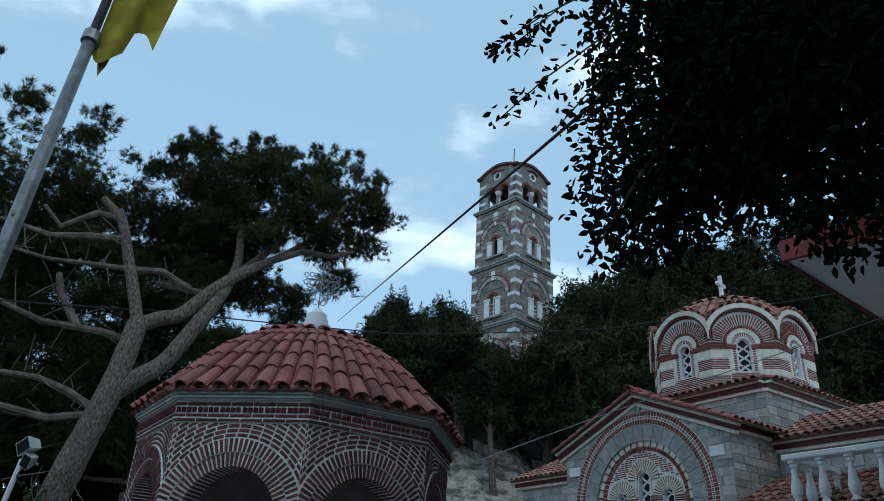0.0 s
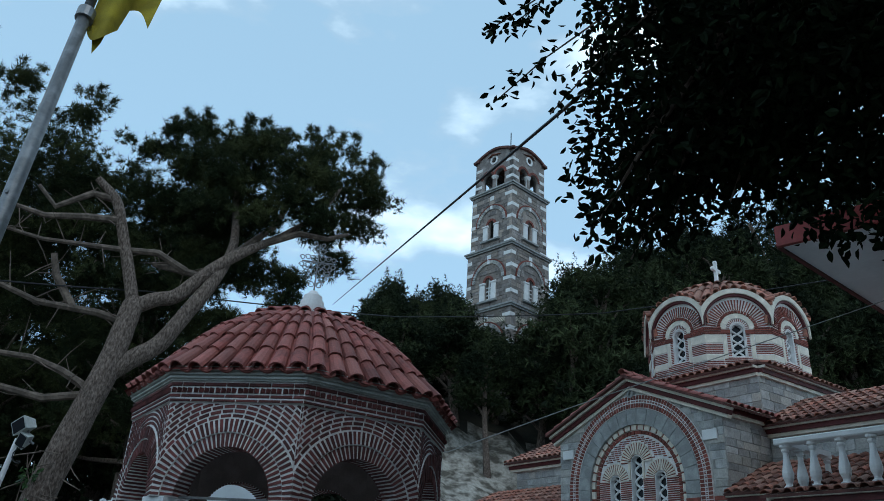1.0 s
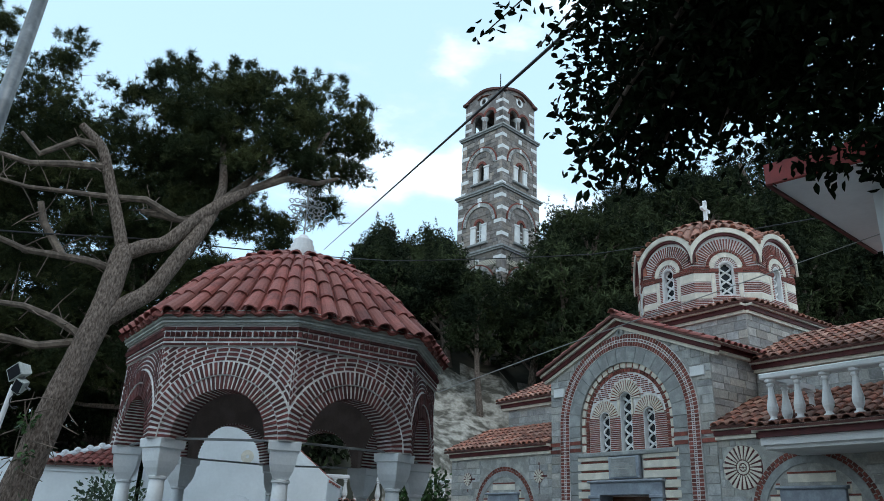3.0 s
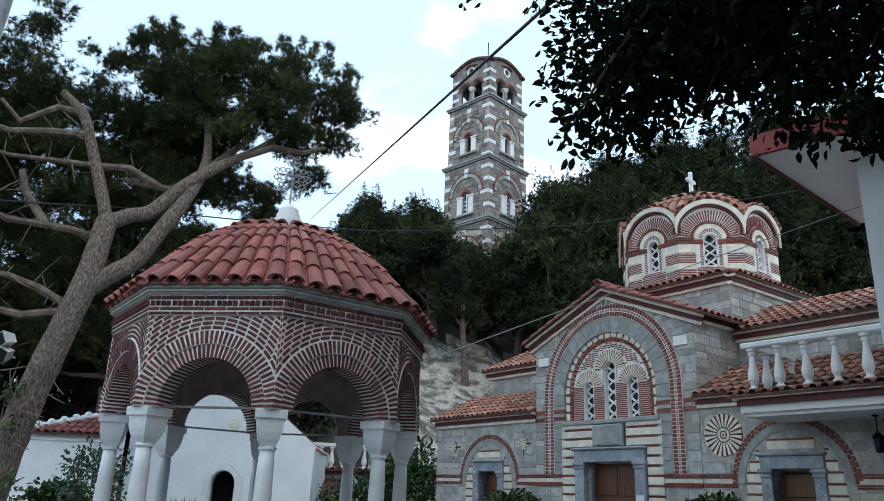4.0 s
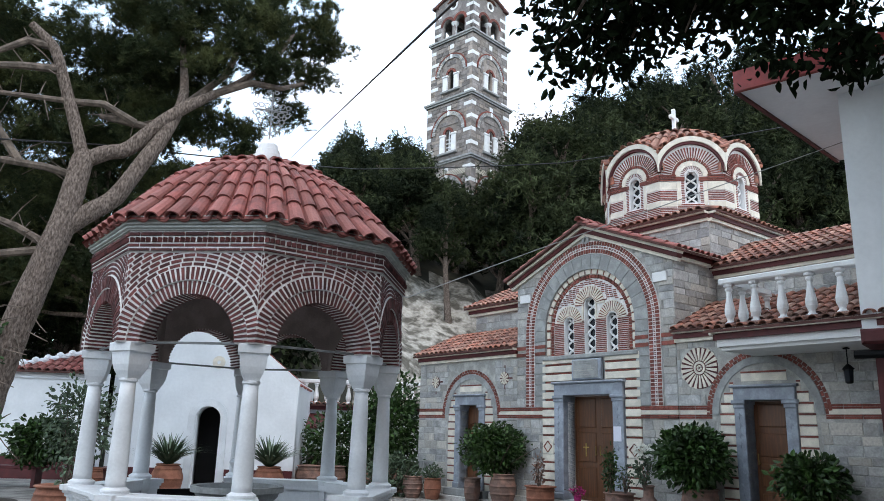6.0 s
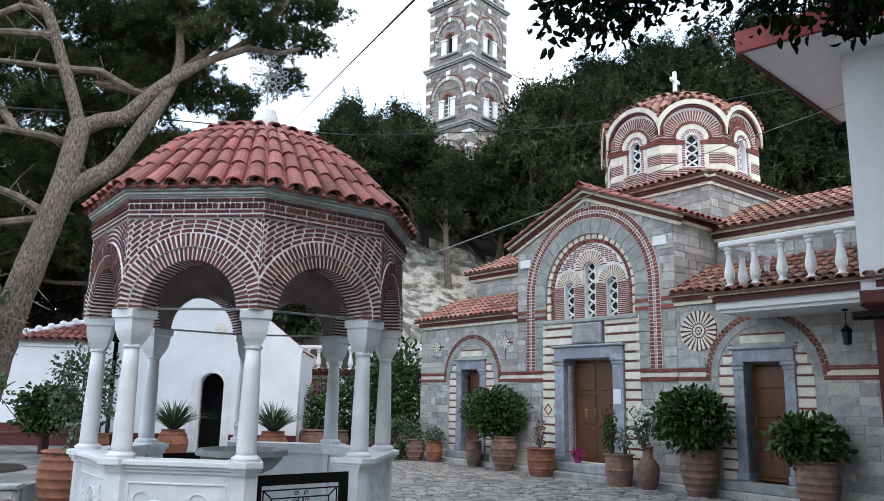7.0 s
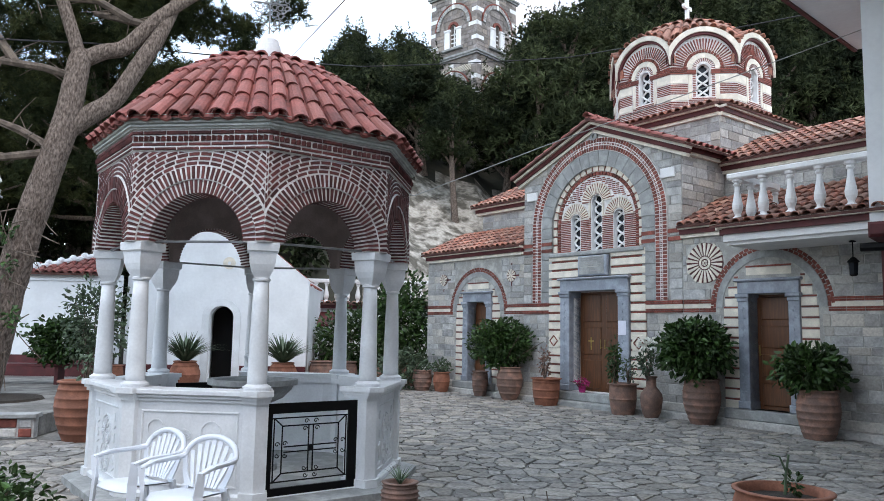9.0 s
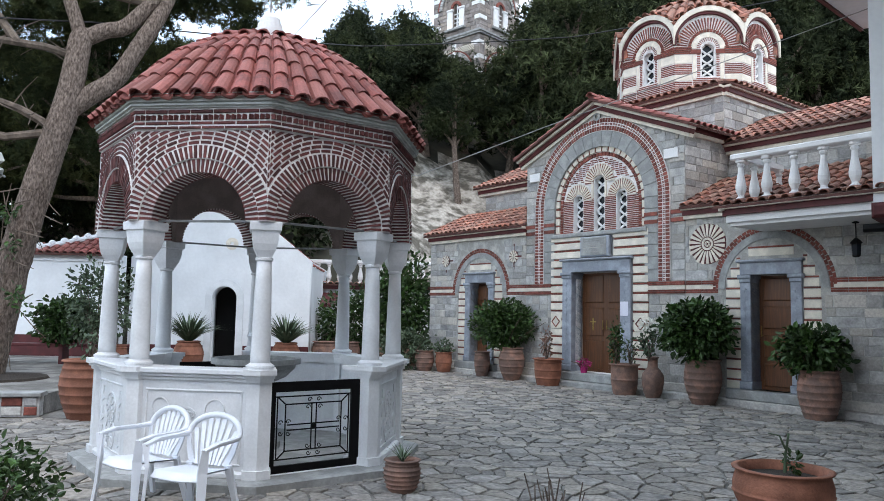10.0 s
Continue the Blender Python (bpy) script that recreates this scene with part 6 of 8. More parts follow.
# ---------------------------------------------------------------- balcony and the white house beside the church
def build_balcony():
    B = thing("balcony", "projecting balcony slab with a tiled edge over the side door", "balcony", CH)
    x0, x1, y0 = 3.78, 6.6, -1.22
    part("slab", Acc().box(x0 + 0.12, x1, y0 + 0.12, 0.0, 3.22, 3.40), M_WHITE, B, "white plastered balcony slab")
    eave(B, (x0 + 0.1, y0 + 0.1, 3.50), (x1, y0 + 0.1, 3.50), (0, -1, 0), ((-0.22, -0.10, 0.05, M_WHITE, "white_fascia"), (-0.10, 0.0, 0.12, M_REDPAINT, "red_band"), (0.0, 0.06, 0.20, M_CREAM, "eave_board")), "white and dark red moulded edge")
    eave(B, (x0 + 0.1, 0.0, 3.50), (x0 + 0.1, y0 + 0.1, 3.50), (-1, 0, 0), ((-0.22, -0.10, 0.05, M_WHITE, "white_fascia"), (-0.10, 0.0, 0.12, M_REDPAINT, "red_band"), (0.0, 0.06, 0.20, M_CREAM, "eave_board")), "white and dark red moulded edge")
    tile_roof("edge_tiles", B, (x0 - 0.08, y0 - 0.12, 3.55), (1, 0, 0), (0, 1, 0.22), 15, 1, 0.2, 0.42, M_TILE_OLD, "row of edge tiles")
    tile_roof("edge_tiles", B, (x0 - 0.12, 0.1, 3.55), (0, -1, 0), (1, 0, 0.22), 6, 1, 0.2, 0.42, M_TILE_OLD, "row of edge tiles")
    part("floor_slab", Acc().box(x0 + 0.12, x1, y0 + 0.15, 0.0, 3.40, 3.56), M_CONCRETE, B)
    rail = thing("balustrade", "white stone balustrade on the balcony", "balustrade", CH)
    me = baluster_mesh(0.72)
    part("handrail", Acc().slab(x0 + 0.08, x1, y0 + 0.18, y0 + 0.40, 4.38, 4.48, 0.02), M_WHITE, rail, "white handrail")
    part("handrail", Acc().slab(x0 + 0.10, x0 + 0.28, y0 + 0.40, 0.4, 4.37, 4.46, 0.02), M_WHITE, rail, "white handrail")
    for i in range(6):
        part("baluster", me, M_WHITE, rail, m=Matrix.Translation((x0 + 0.22 + i * 0.47, y0 + 0.29, 3.66)))
    for i in range(3):
        part("baluster", me, M_WHITE, rail, m=Matrix.Translation((x0 + 0.22, y0 + 0.72 + i * 0.42, 3.66)))
    lamp = thing("hanging_lantern", "black iron lantern hanging under the balcony", "lantern", CH @ Matrix.Translation((5.66, -0.45, 2.80)) @ Matrix.Scale(0.78, 4))
    part("lantern_body", Acc().lathe([(0.05, -0.19), (0.08, -0.17), (0.10, 0.08), (0.13, 0.10), (0.05, 0.18), (0.02, 0.2)], 6), M_IRON, lamp)
    part("lantern_glass", Acc().lathe([(0.083, -0.15), (0.099, 0.06)], 6, closed=False), M_GLASS, lamp)
    part("rod", Acc().tube([(0, 0, 0.2), (0, 0, 0.50)], 0.012, 6).lathe([(0.06, 0.50), (0.07, 0.52), (0.02, 0.54)], 12), M_IRON, lamp)


build_balcony()


def build_house():
    H = thing("white_house", "white house with a red-edged floor and overhanging roof", "house", CH @ Matrix.Translation((6.42, -1.25, 0)) @ Matrix.Rotation(radians(13), 4, "Z") @ Matrix.Translation((-6.25, 1.25, 0)))
    part("upper_wall", Acc().hexa([(6.10, -1.25, 3.36), (12, -1.25, 3.36), (12, -0.6, 3.36), (6.10, -0.6, 3.36), (6.10, -1.25, 7.06), (12, -1.25, 7.06), (12, -0.6, 7.06), (6.10, -0.6, 7.06)]), M_LIMEWASH, H, "white plastered upper wall")
    part("floor_edge", Acc().slab(6.10, 12, -1.45, -0.6, 3.12, 3.34, 0.04), M_REDPAINT, H, "red painted floor edge")
    part("gutter", Acc().tube([(5.99, -1.38, 2.98), (12, -1.38, 2.98)], 0.06, 8), M_IRON, H)
    part("post", Acc().box(6.12, 6.26, -0.55, -0.41, 0, 3.2), M_REDPAINT, H, "dark red post")
    # near-black sheet that stands in for the shade under the house
    part("dark_passage", Acc().box(6.25, 12, -0.3, -0.2, 0, 3.02), M_DARK, H)
    part("low_pier", Acc().slab(6.1, 6.7, -0.75, -0.2, 0, 0.42, 0.03), M_GREYARCH, H, "grey stone pier")
    # roof overhang
    part("roof_slab", Acc().hexa([(4.90, -2.26, 7.06), (12, -2.36, 7.06), (12, 1.7, 7.06), (5.50, 1.85, 7.06), (4.90, -2.26, 7.30), (12, -2.36, 7.30), (12, 1.7, 7.30), (5.50, 1.85, 7.30)]), M_LIMEWASH, H, "white roof soffit")
    part("roof_fascia", Acc().hexa([(4.86, -2.34, 7.02), (12, -2.44, 7.02), (12, -2.363, 7.02), (4.86, -2.263, 7.02), (4.86, -2.34, 7.36), (12, -2.44, 7.36), (12, -2.363, 7.36), (4.86, -2.263, 7.36)]), M_RED, H, "red painted roof fascia")
    part("roof_edge", Acc().hexa([(4.84, -2.26, 7.02), (4.897, -2.26, 7.02), (5.497, 1.85, 7.02), (5.44, 1.85, 7.02), (4.84, -2.26, 7.34), (4.897, -2.26, 7.34), (5.497, 1.85, 7.34), (5.44, 1.85, 7.34)]), M_REDPAINT, H, "dark red roof edge")

    # unseen wall added on the right to darken the lower church front
    side = thing("garden_wall", "plain grey stone wall, unseen, added to shade the court", "wall", kind="structure")
    part("wall_face", Acc().hexa([(8.3, 11.0, 0), (8.6, 11.0, 0), (6.9, -5.0, 0), (6.6, -5.0, 0), (8.3, 11.0, 7.6), (8.6, 11.0, 7.6), (6.9, -5.0, 7.6), (6.6, -5.0, 7.6)]), M_TOWER, side)


build_house()


def build_shade_walls():
    """Plain unseen walls, added behind and beside the camera to block low skylight."""
    for name, pts in (("wall_south", ((-17, -9.0), (9, -9.0), (9, -8.6), (-17, -8.6))), ("wall_west", ((-17, -8.6), (-16.6, -8.6), (-16.6, 9.5), (-17, 9.5)))):
        w = thing(name, "plain grey stone wall, unseen, added to block low skylight", "wall", kind="structure")
        h = 7.0 if name == "wall_south" else 6.0
        part("wall_face", Acc().hexa([(x, y, -0.05) for x, y in pts] + [(x, y, h) for x, y in pts]), M_TOWER, w)


build_shade_walls()


# ---------------------------------------------------------------- plants
def tuft(a, p, size, rnd, n=12, width=0.05, up=0.4):
    """A spray of needles that stands off a twig at p."""
    ax = Vector((rnd.gauss(0, 1), rnd.gauss(0, 1), rnd.gauss(up, 0.7))).normalized()
    for _ in range(n):
        d = (ax + Vector((rnd.gauss(0, 0.6), rnd.gauss(0, 0.6), rnd.gauss(0, 0.6)))).normalized() * size * rnd.uniform(0.6, 1.1)
        s = d.cross(Vector((rnd.gauss(0, 1), rnd.gauss(0, 1), rnd.gauss(0, 1)))).normalized() * width * size
        k = len(a.v)
        a.v += [tuple(p - s), tuple(p + s), tuple(p + d)]
        a.f.append((k, k + 1, k + 2))


def foliage(a, c, r, tufts, size, rnd, n=12, width=0.12, flat=0.7):
    """Needle sprays through an uneven ball: dense at the rim, thinner below."""
    for _ in range(tufts):
        d = Vector((rnd.gauss(0, 1), rnd.gauss(0, 1), rnd.gauss(0.15, 1))).normalized()
        q = rnd.random() ** 0.45
        bump = 1 + 0.35 * noise.noise(d * 2.3 + c)
        tuft(a, c + Vector((d.x * r * q * bump, d.y * r * q * bump, d.z * r * flat * q * bump)), size * rnd.uniform(0.7, 1.3), rnd, n, width)


def leaf(a, p, d, size, rnd, wide=0.55):
    """One folded pointed leaf."""
    d = d.normalized()
    s = d.cross(Vector((rnd.gauss(0, 1), rnd.gauss(0, 1), rnd.gauss(0, 1)))).normalized()
    u = s.cross(d) * 0.12 * size
    w = s * size * wide * 0.5
    k = len(a.v)
    a.v += [tuple(p), tuple(p + d * size * 0.35 + w + u), tuple(p + d * size * 0.7 + w * 0.8 + u), tuple(p + d * size), tuple(p + d * size * 0.7 - w * 0.8 + u), tuple(p + d * size * 0.35 - w + u), tuple(p + d * size * 0.5)]
    a.f += [(k, k + 1, k + 6), (k + 1, k + 2, k + 6), (k + 2, k + 3, k + 6), (k + 3, k + 4, k + 6), (k + 4, k + 5, k + 6), (k + 5, k, k + 6)]


def leafy(a, c, radii, n, size, rnd, shell=0.5, droop=-0.2):
    """Leaves through an uneven bush."""
    for _ in range(n):
        d = Vector((rnd.gauss(0, 1), rnd.gauss(0, 1), rnd.gauss(0, 1))).normalized()
        q = (shell + (1 - shell) * rnd.random()) * (1 + 0.30 * noise.noise(d * 2.6 + c))
        p = c + Vector((d.x * radii[0] * q, d.y * radii[1] * q, d.z * radii[2] * q))
        leaf(a, p, d + Vector((rnd.gauss(0, 0.7), rnd.gauss(0, 0.7), rnd.gauss(droop, 0.7))), size * rnd.uniform(0.7, 1.3), rnd)


def pine_variant(seed, h, r):
    """A hill pine: leaning trunk, limbs and a ragged crown of clumps."""
    rnd = random.Random(seed)
    root = thing("pine_tree", "dark green pine with a ragged crown on the slope", "tree", group="pines on the hill")
    lean = Vector((rnd.uniform(-0.12, 0.12), rnd.uniform(-0.12, 0.12), 1))
    tr = Acc()
    pts = [lean * (h * t) + Vector((rnd.gauss(0, 0.12), rnd.gauss(0, 0.12), 0)) * t for t in (0, 0.25, 0.5, 0.75, 0.95)]
    tr.tube(pts, [0.20, 0.16, 0.13, 0.08, 0.03], 7)
    cr_ = Acc()
    for i in range(15):
        t = rnd.uniform(0.42, 1.0)
        ang = rnd.uniform(0, 2 * math.pi)
        reach = r * rnd.uniform(0.25, 0.8) * (1.25 - t * 0.75)
        c = lean * (h * t) + Vector((math.cos(ang) * reach, math.sin(ang) * reach, rnd.uniform(-0.2, 0.5)))
        tr.tube([lean * (h * (t - 0.12)), (lean * (h * (t - 0.06)) + c) / 2, c], [0.07, 0.05, 0.02], 5)
        foliage(cr_, c, r * rnd.uniform(0.30, 0.48), 150, 0.25, rnd, 9, 0.10, 0.62)
        for _ in range(3):
            b = c + Vector((rnd.gauss(0, 0.35) * r * 0.5, rnd.gauss(0, 0.35) * r * 0.5, r * 0.24))
            for q in range(4):
                foliage(cr_, b + Vector((0, 0, 0.17 * q)), 0.16 * (1 - 0.2 * q), 3, 0.18, rnd, 6, 0.07, 1.0)
    part("trunk", tr, M_BARK, root)
    part("crown", cr_, M_NEEDLE_FAR, root)
    return root


def scatter_pines():
    rnd = random.Random(7)
    kinds = [pine_variant(100 + i, h, r) for i, (h, r) in enumerate(((6.5, 2.4), (8.0, 2.8), (5.2, 2.2), (9.0, 2.6), (4.0, 1.8)))]
    spots = []
    # wood on the slope; the tower stands in a gap
    for y in [27.5 + 2.45 * i for i in range(14)]:
        x = -34 + rnd.uniform(0, 2)
        while x < 40:
            spots.append((x + rnd.uniform(-0.9, 0.9), y + rnd.uniform(-0.9, 0.9)))
            x += 3.25
    k = 0
    for x, y in spots:
        z = hill(x, y)
        if z < 0.8:
            continue
        bearing = math.degrees(math.atan2(x, y))
        away = math.hypot(x, y)
        # how high the tree tops stand along the skyline, by bearing
        steps = ((-90, 15.0), (-30, 13.5), (-20, 13.5), (-15, 15.0), (-11.5, 17.0), (-8.5, 18.0), (-6.5, 19.0), (-4, 21.0), (2, 21.6), (4, 20.0), (8.0, 19.8), (9.5, 20.2), (10.4, 22.0), (11, 23.6), (14, 25.2), (18, 26.8), (22, 28.4), (27, 29.2), (40, 27.0), (90, 22.0))
        for (b0, e0), (b1, e1) in zip(steps, steps[1:]):
            if b0 <= bearing < b1:
                sky_line = e0 + (e1 - e0) * (bearing - b0) / (b1 - b0)
        room = away * math.tan(radians(sky_line)) + 1.7 - z + rnd.uniform(-0.8, 0.5)
        if -2.5 < x < 7 and y < 31.0:
            continue
        if room < 2.2 or abs(x - 4.62) < 3.4 and abs(y - 44.5) < 3.8:
            continue
        fits = [q for q, hh in zip(kinds, (6.9, 8.5, 5.7, 9.4, 4.4)) if hh <= room + 0.6]
        if not fits:
            fits = [kinds[4]]
        base = rnd.choice(fits)
        hh = (6.9, 8.5, 5.7, 9.4, 4.4)[kinds.index(base)]
        sc = max(0.5, min(1.5, room / hh * rnd.uniform(0.86, 1.04)))
        m = Matrix.Translation((x, y, z - 0.2)) @ Matrix.Rotation(rnd.uniform(0, 6.28), 4, "Z")
        ob = copy_thing(base, m)
        ob.scale = (sc, sc, sc * rnd.uniform(0.9, 1.1))
        k += 1
    for q in kinds:
        for o in (*q.children, q):
            bpy.data.objects.remove(o)
    return k


scatter_pines()


def bark_tube(pts, radii, sides=30, step=0.09):
    """A limb with furrowed bark: a fine tube whose skin follows long uneven ridges."""
    pts = [Vector(p) for p in pts]
    fine, rad = [], []
    for i in range(len(pts) - 1):
        p0, p1, p2, p3 = pts[max(i - 1, 0)], pts[i], pts[i + 1], pts[min(i + 2, len(pts) - 1)]
        k = max(2, int((p2 - p1).length / step))
        for q in range(k):
            t = q / k
            fine.append(0.5 * (2 * p1 + (p2 - p0) * t + (2 * p0 - 5 * p1 + 4 * p2 - p3) * t * t + (3 * p1 - p0 - 3 * p2 + p3) * t ** 3))
            rad.append(radii[i] + (radii[i + 1] - radii[i]) * t)
    fine.append(pts[-1])
    rad.append(radii[-1])
    a = Acc().tube(fine, rad, sides)
    for i, v in enumerate(a.v):
        c = fine[min(i // sides, len(fine) - 1)]
        p = Vector(v)
        d = p - c
        ridge = 1 - abs(noise.noise((p.x * 13, p.y * 13, p.z * 4.5))) * 2
        lump = noise.noise((p.x * 3, p.y * 3, p.z * 2.2))
        a.v[i] = tuple(c + d * (0.97 + 0.055 * ridge + 0.07 * lump))
    return a


def big_pine():
    """The old leaning pine in the raised bed, with bare side branches."""
    rnd = random.Random(11)
    tree = thing("old_pine", "old leaning pine with bare lower branches in a raised bed", "tree")
    V = Vector
    tr = bark_tube([(-7.42, 14.1, 0.25), (-7.25, 14.15, 1.0), (-7.03, 14.22, 2.2), (-6.80, 14.25, 3.3), (-6.50, 14.28, 4.5), (-6.27, 14.36, 5.5), (-6.13, 14.45, 6.8), (-6.10, 14.46, 6.94)], [0.40, 0.33, 0.29, 0.275, 0.255, 0.235, 0.20, 0.10], 36)
    part("trunk", tr, M_BARK, tree, "furrowed grey-brown trunk with dry ivy")
    limbs = (
        ([(-6.12, 14.45, 6.75), (-6.35, 14.35, 7.5), (-6.62, 14.23, 8.3), (-6.85, 14.1, 8.95), (-7.27, 13.9, 9.36)], [0.17, 0.15, 0.14, 0.13, 0.09]),
        ([(-6.12, 14.45, 6.75), (-5.75, 14.6, 7.0), (-5.41, 14.73, 7.14), (-5.05, 14.85, 7.6), (-4.73, 14.96, 7.99), (-4.28, 15.09, 8.41), (-3.6, 15.4, 9.0), (-2.9, 15.9, 9.9), (-2.5, 16.2, 10.8)], [0.2, 0.19, 0.19, 0.18, 0.17, 0.14, 0.09, 0.07, 0.04]),
        ([(-6.30, 14.37, 5.3), (-5.9, 14.5, 5.7), (-5.51, 14.69, 6.1), (-5.1, 14.8, 6.9), (-4.78, 14.94, 7.6), (-4.6, 15.3, 8.6), (-4.9, 15.9, 10.0), (-5.2, 16.2, 11.4)], [0.24, 0.23, 0.22, 0.2, 0.18, 0.13, 0.09, 0.04]),
    )
    for pts, rad in limbs:
        part("limb", bark_tube(pts, [r * 0.80 for r in rad], 20), M_BARK, tree)
    bare_ = (
        [(-6.15, 14.44, 6.40), (-6.7, 14.2, 6.5), (-7.65, 13.7, 6.48), (-8.9, 13.2, 6.9)],
        [(-5.33, 14.75, 7.73), (-5.9, 14.5, 8.0), (-6.56, 14.25, 7.92), (-7.86, 13.58, 7.75), (-9.0, 13.1, 7.9)],
        [(-6.72, 14.18, 8.55), (-7.3, 13.9, 8.45), (-7.93, 13.54, 8.25), (-8.8, 13.2, 8.4)],
        [(-6.54, 14.26, 5.0), (-7.0, 14.05, 5.25), (-7.48, 13.79, 5.4), (-8.6, 13.3, 5.4)],
        [(-6.9, 14.1, 9.0), (-7.3, 13.9, 9.0), (-7.81, 13.61, 8.5), (-8.2, 13.5, 8.9)],
        [(-6.4, 14.3, 4.9), (-7.2, 14.0, 4.7), (-8.2, 13.5, 4.85)],
        [(-5.0, 14.9, 7.7), (-5.6, 14.7, 7.75), (-6.1, 14.9, 7.9)],
        [(-7.1, 14.0, 6.5), (-7.5, 13.8, 7.1), (-7.6, 13.7, 7.5)],
        [(-3.9, 15.2, 8.7), (-3.2, 15.4, 9.1), (-2.6, 15.8, 9.2), (-2.2, 16.3, 9.6)],
        [(-4.5, 15.2, 8.4), (-3.9, 15.8, 9.4), (-3.6, 16.2, 10.6)],
    )
    for pts in bare_:
        part("bare_branch", Acc().tube(pts, [0.085, 0.075, 0.06, 0.04, 0.03][:len(pts)], 7), M_DEADWOOD, tree)
    tw = Acc()
    for _ in range(70):
        pts = rnd.choice(bare_[:8])
        i = rnd.randrange(len(pts) - 1)
        p = V(pts[i]).lerp(V(pts[i + 1]), rnd.random())
        d = V((rnd.gauss(0, 1), rnd.gauss(0, 0.6), rnd.gauss(0, 1))).normalized() * rnd.uniform(0.2, 0.8)
        tw.tube([p, p + d * 0.5 + V((0, 0, rnd.gauss(0, 0.06))), p + d], [0.016, 0.012, 0.006], 4)
    for _ in range(60):
        z = rnd.uniform(0.8, 3.8)
        ang = rnd.uniform(3.4, 6.2)
        c = V((-7.45 + 0.20 * z + 0.33 * math.cos(ang), 14.2 + 0.33 * math.sin(ang), z))
        d = V((rnd.gauss(0, 0.3), -0.05, rnd.gauss(0, 0.5)))
        tw.tube([c, c + d * 0.5 + V((0, -0.05, 0)), c + d], [0.012, 0.012, 0.008], 4)
    part("dry_twigs", tw, M_DEADWOOD, tree, "dry twigs and ivy stems", kind="stuff")
    cr_ = Acc()
    balls = ((-2.6, 16.8, 11.0, 1.25), (-4.0, 16.6, 11.4, 1.3), (-5.6, 16.2, 11.2, 1.35), (-7.2, 15.6, 10.0, 1.2), (-8.8, 15.0, 10.5, 1.4), (-10.2, 14.4, 9.9, 1.5), (-6.4, 16.2, 9.9, 1.1), (-4.6, 16.8, 10.2, 1.0),
             (-3.5, 16.8, 8.5, 0.5), (-8.4, 15.4, 9.0, 1.0), (-6.05, 16.0, 12.1, 0.45), (-4.35, 16.5, 12.2, 0.55), (-9.7, 14.2, 11.9, 0.5), (-1.75, 17.0, 10.9, 0.65), (-2.0, 17.0, 10.1, 0.6), (-3.0, 16.9, 9.9, 0.8),
             (-10.8, 14.4, 8.2, 1.2), (-5.3, 16.6, 12.0, 0.6), (-3.2, 16.8, 12.0, 0.6), (-7.0, 15.7, 11.2, 0.5), (-8.6, 15.0, 11.6, 0.5), (-1.95, 16.9, 11.4, 0.5), (-6.7, 15.8, 11.9, 0.3), (-7.2, 15.8, 8.7, 0.7), (-5.0, 16.9, 9.0, 0.6),
             (-9.8, 17.5, 7.8, 1.3), (-11.5, 16.8, 7.0, 1.5), (-12.2, 15.5, 9.6, 1.6), (-6.4, 18.0, 9.2, 0.9), (-9.2, 16.5, 9.3, 1.1), (-11.2, 14.8, 11.2, 1.0),
             (-12.6, 14.5, 12.4, 0.8), (-11.6, 14.6, 13.0, 0.45),
             (-6.0, 18.2, 7.7, 0.8), (-7.4, 18.0, 8.3, 1.1), (-8.5, 18.2, 6.9, 0.9), (-10.2, 17.2, 9.2, 1.3), (-7.8, 17.4, 9.5, 1.0), (-12.5, 16.5, 8.4, 1.4), (-5.6, 17.4, 10.1, 1.0), (-9.0, 17.0, 10.7, 1.2), (-13.4, 16.2, 10.6, 1.4),
             (-5.3, 16.3, 8.3, 0.8), (-4.3, 16.5, 8.4, 0.8), (-3.6, 16.6, 7.9, 0.55), (-4.9, 16.7, 7.3, 0.65), (-5.9, 16.6, 8.6, 0.7), (-2.6, 16.8, 9.0, 0.6),
             (-4.9, 15.3, 10.3, 0.9), (-3.4, 15.2, 9.9, 0.8), (-4.0, 15.0, 9.3, 0.55), (-2.8, 15.4, 9.5, 0.6), (-5.4, 15.2, 9.6, 0.7), (-4.4, 15.1, 11.0, 0.8), (-5.8, 15.2, 10.6, 0.8), (-3.0, 15.4, 10.6, 0.7))
    for x, y, z, r in balls:
        foliage(cr_, V((x, y, z)), r * 0.80, int(310 * r ** 1.6) + 40, 0.21, rnd, 22, 0.032, 0.66)
        for _ in range(int(7 * r) + 2):
            d = V((rnd.gauss(0, 1), rnd.gauss(0, 0.6), rnd.gauss(0.35, 0.8))).normalized()
            c = V((x, y, z)) + d * r * rnd.uniform(0.75, 1.12)
            tall = rnd.randint(3, 7) if d.z > 0.5 and z > 9.5 and rnd.random() < 0.5 else rnd.randint(1, 3)
            slant = V((rnd.gauss(0, 0.05), rnd.gauss(0, 0.03), 0))
            for k in range(tall):
                foliage(cr_, c + slant * k + V((rnd.gauss(0, 0.06), rnd.gauss(0, 0.06), 0.10 * k)), 0.17 * (1 - 0.75 * k / tall), 10, 0.16, rnd, 16, 0.035, 1.0)
    part("crown", cr_, M_NEEDLE, tree, "ragged crown of dark pine needles", kind="stuff")


big_pine()


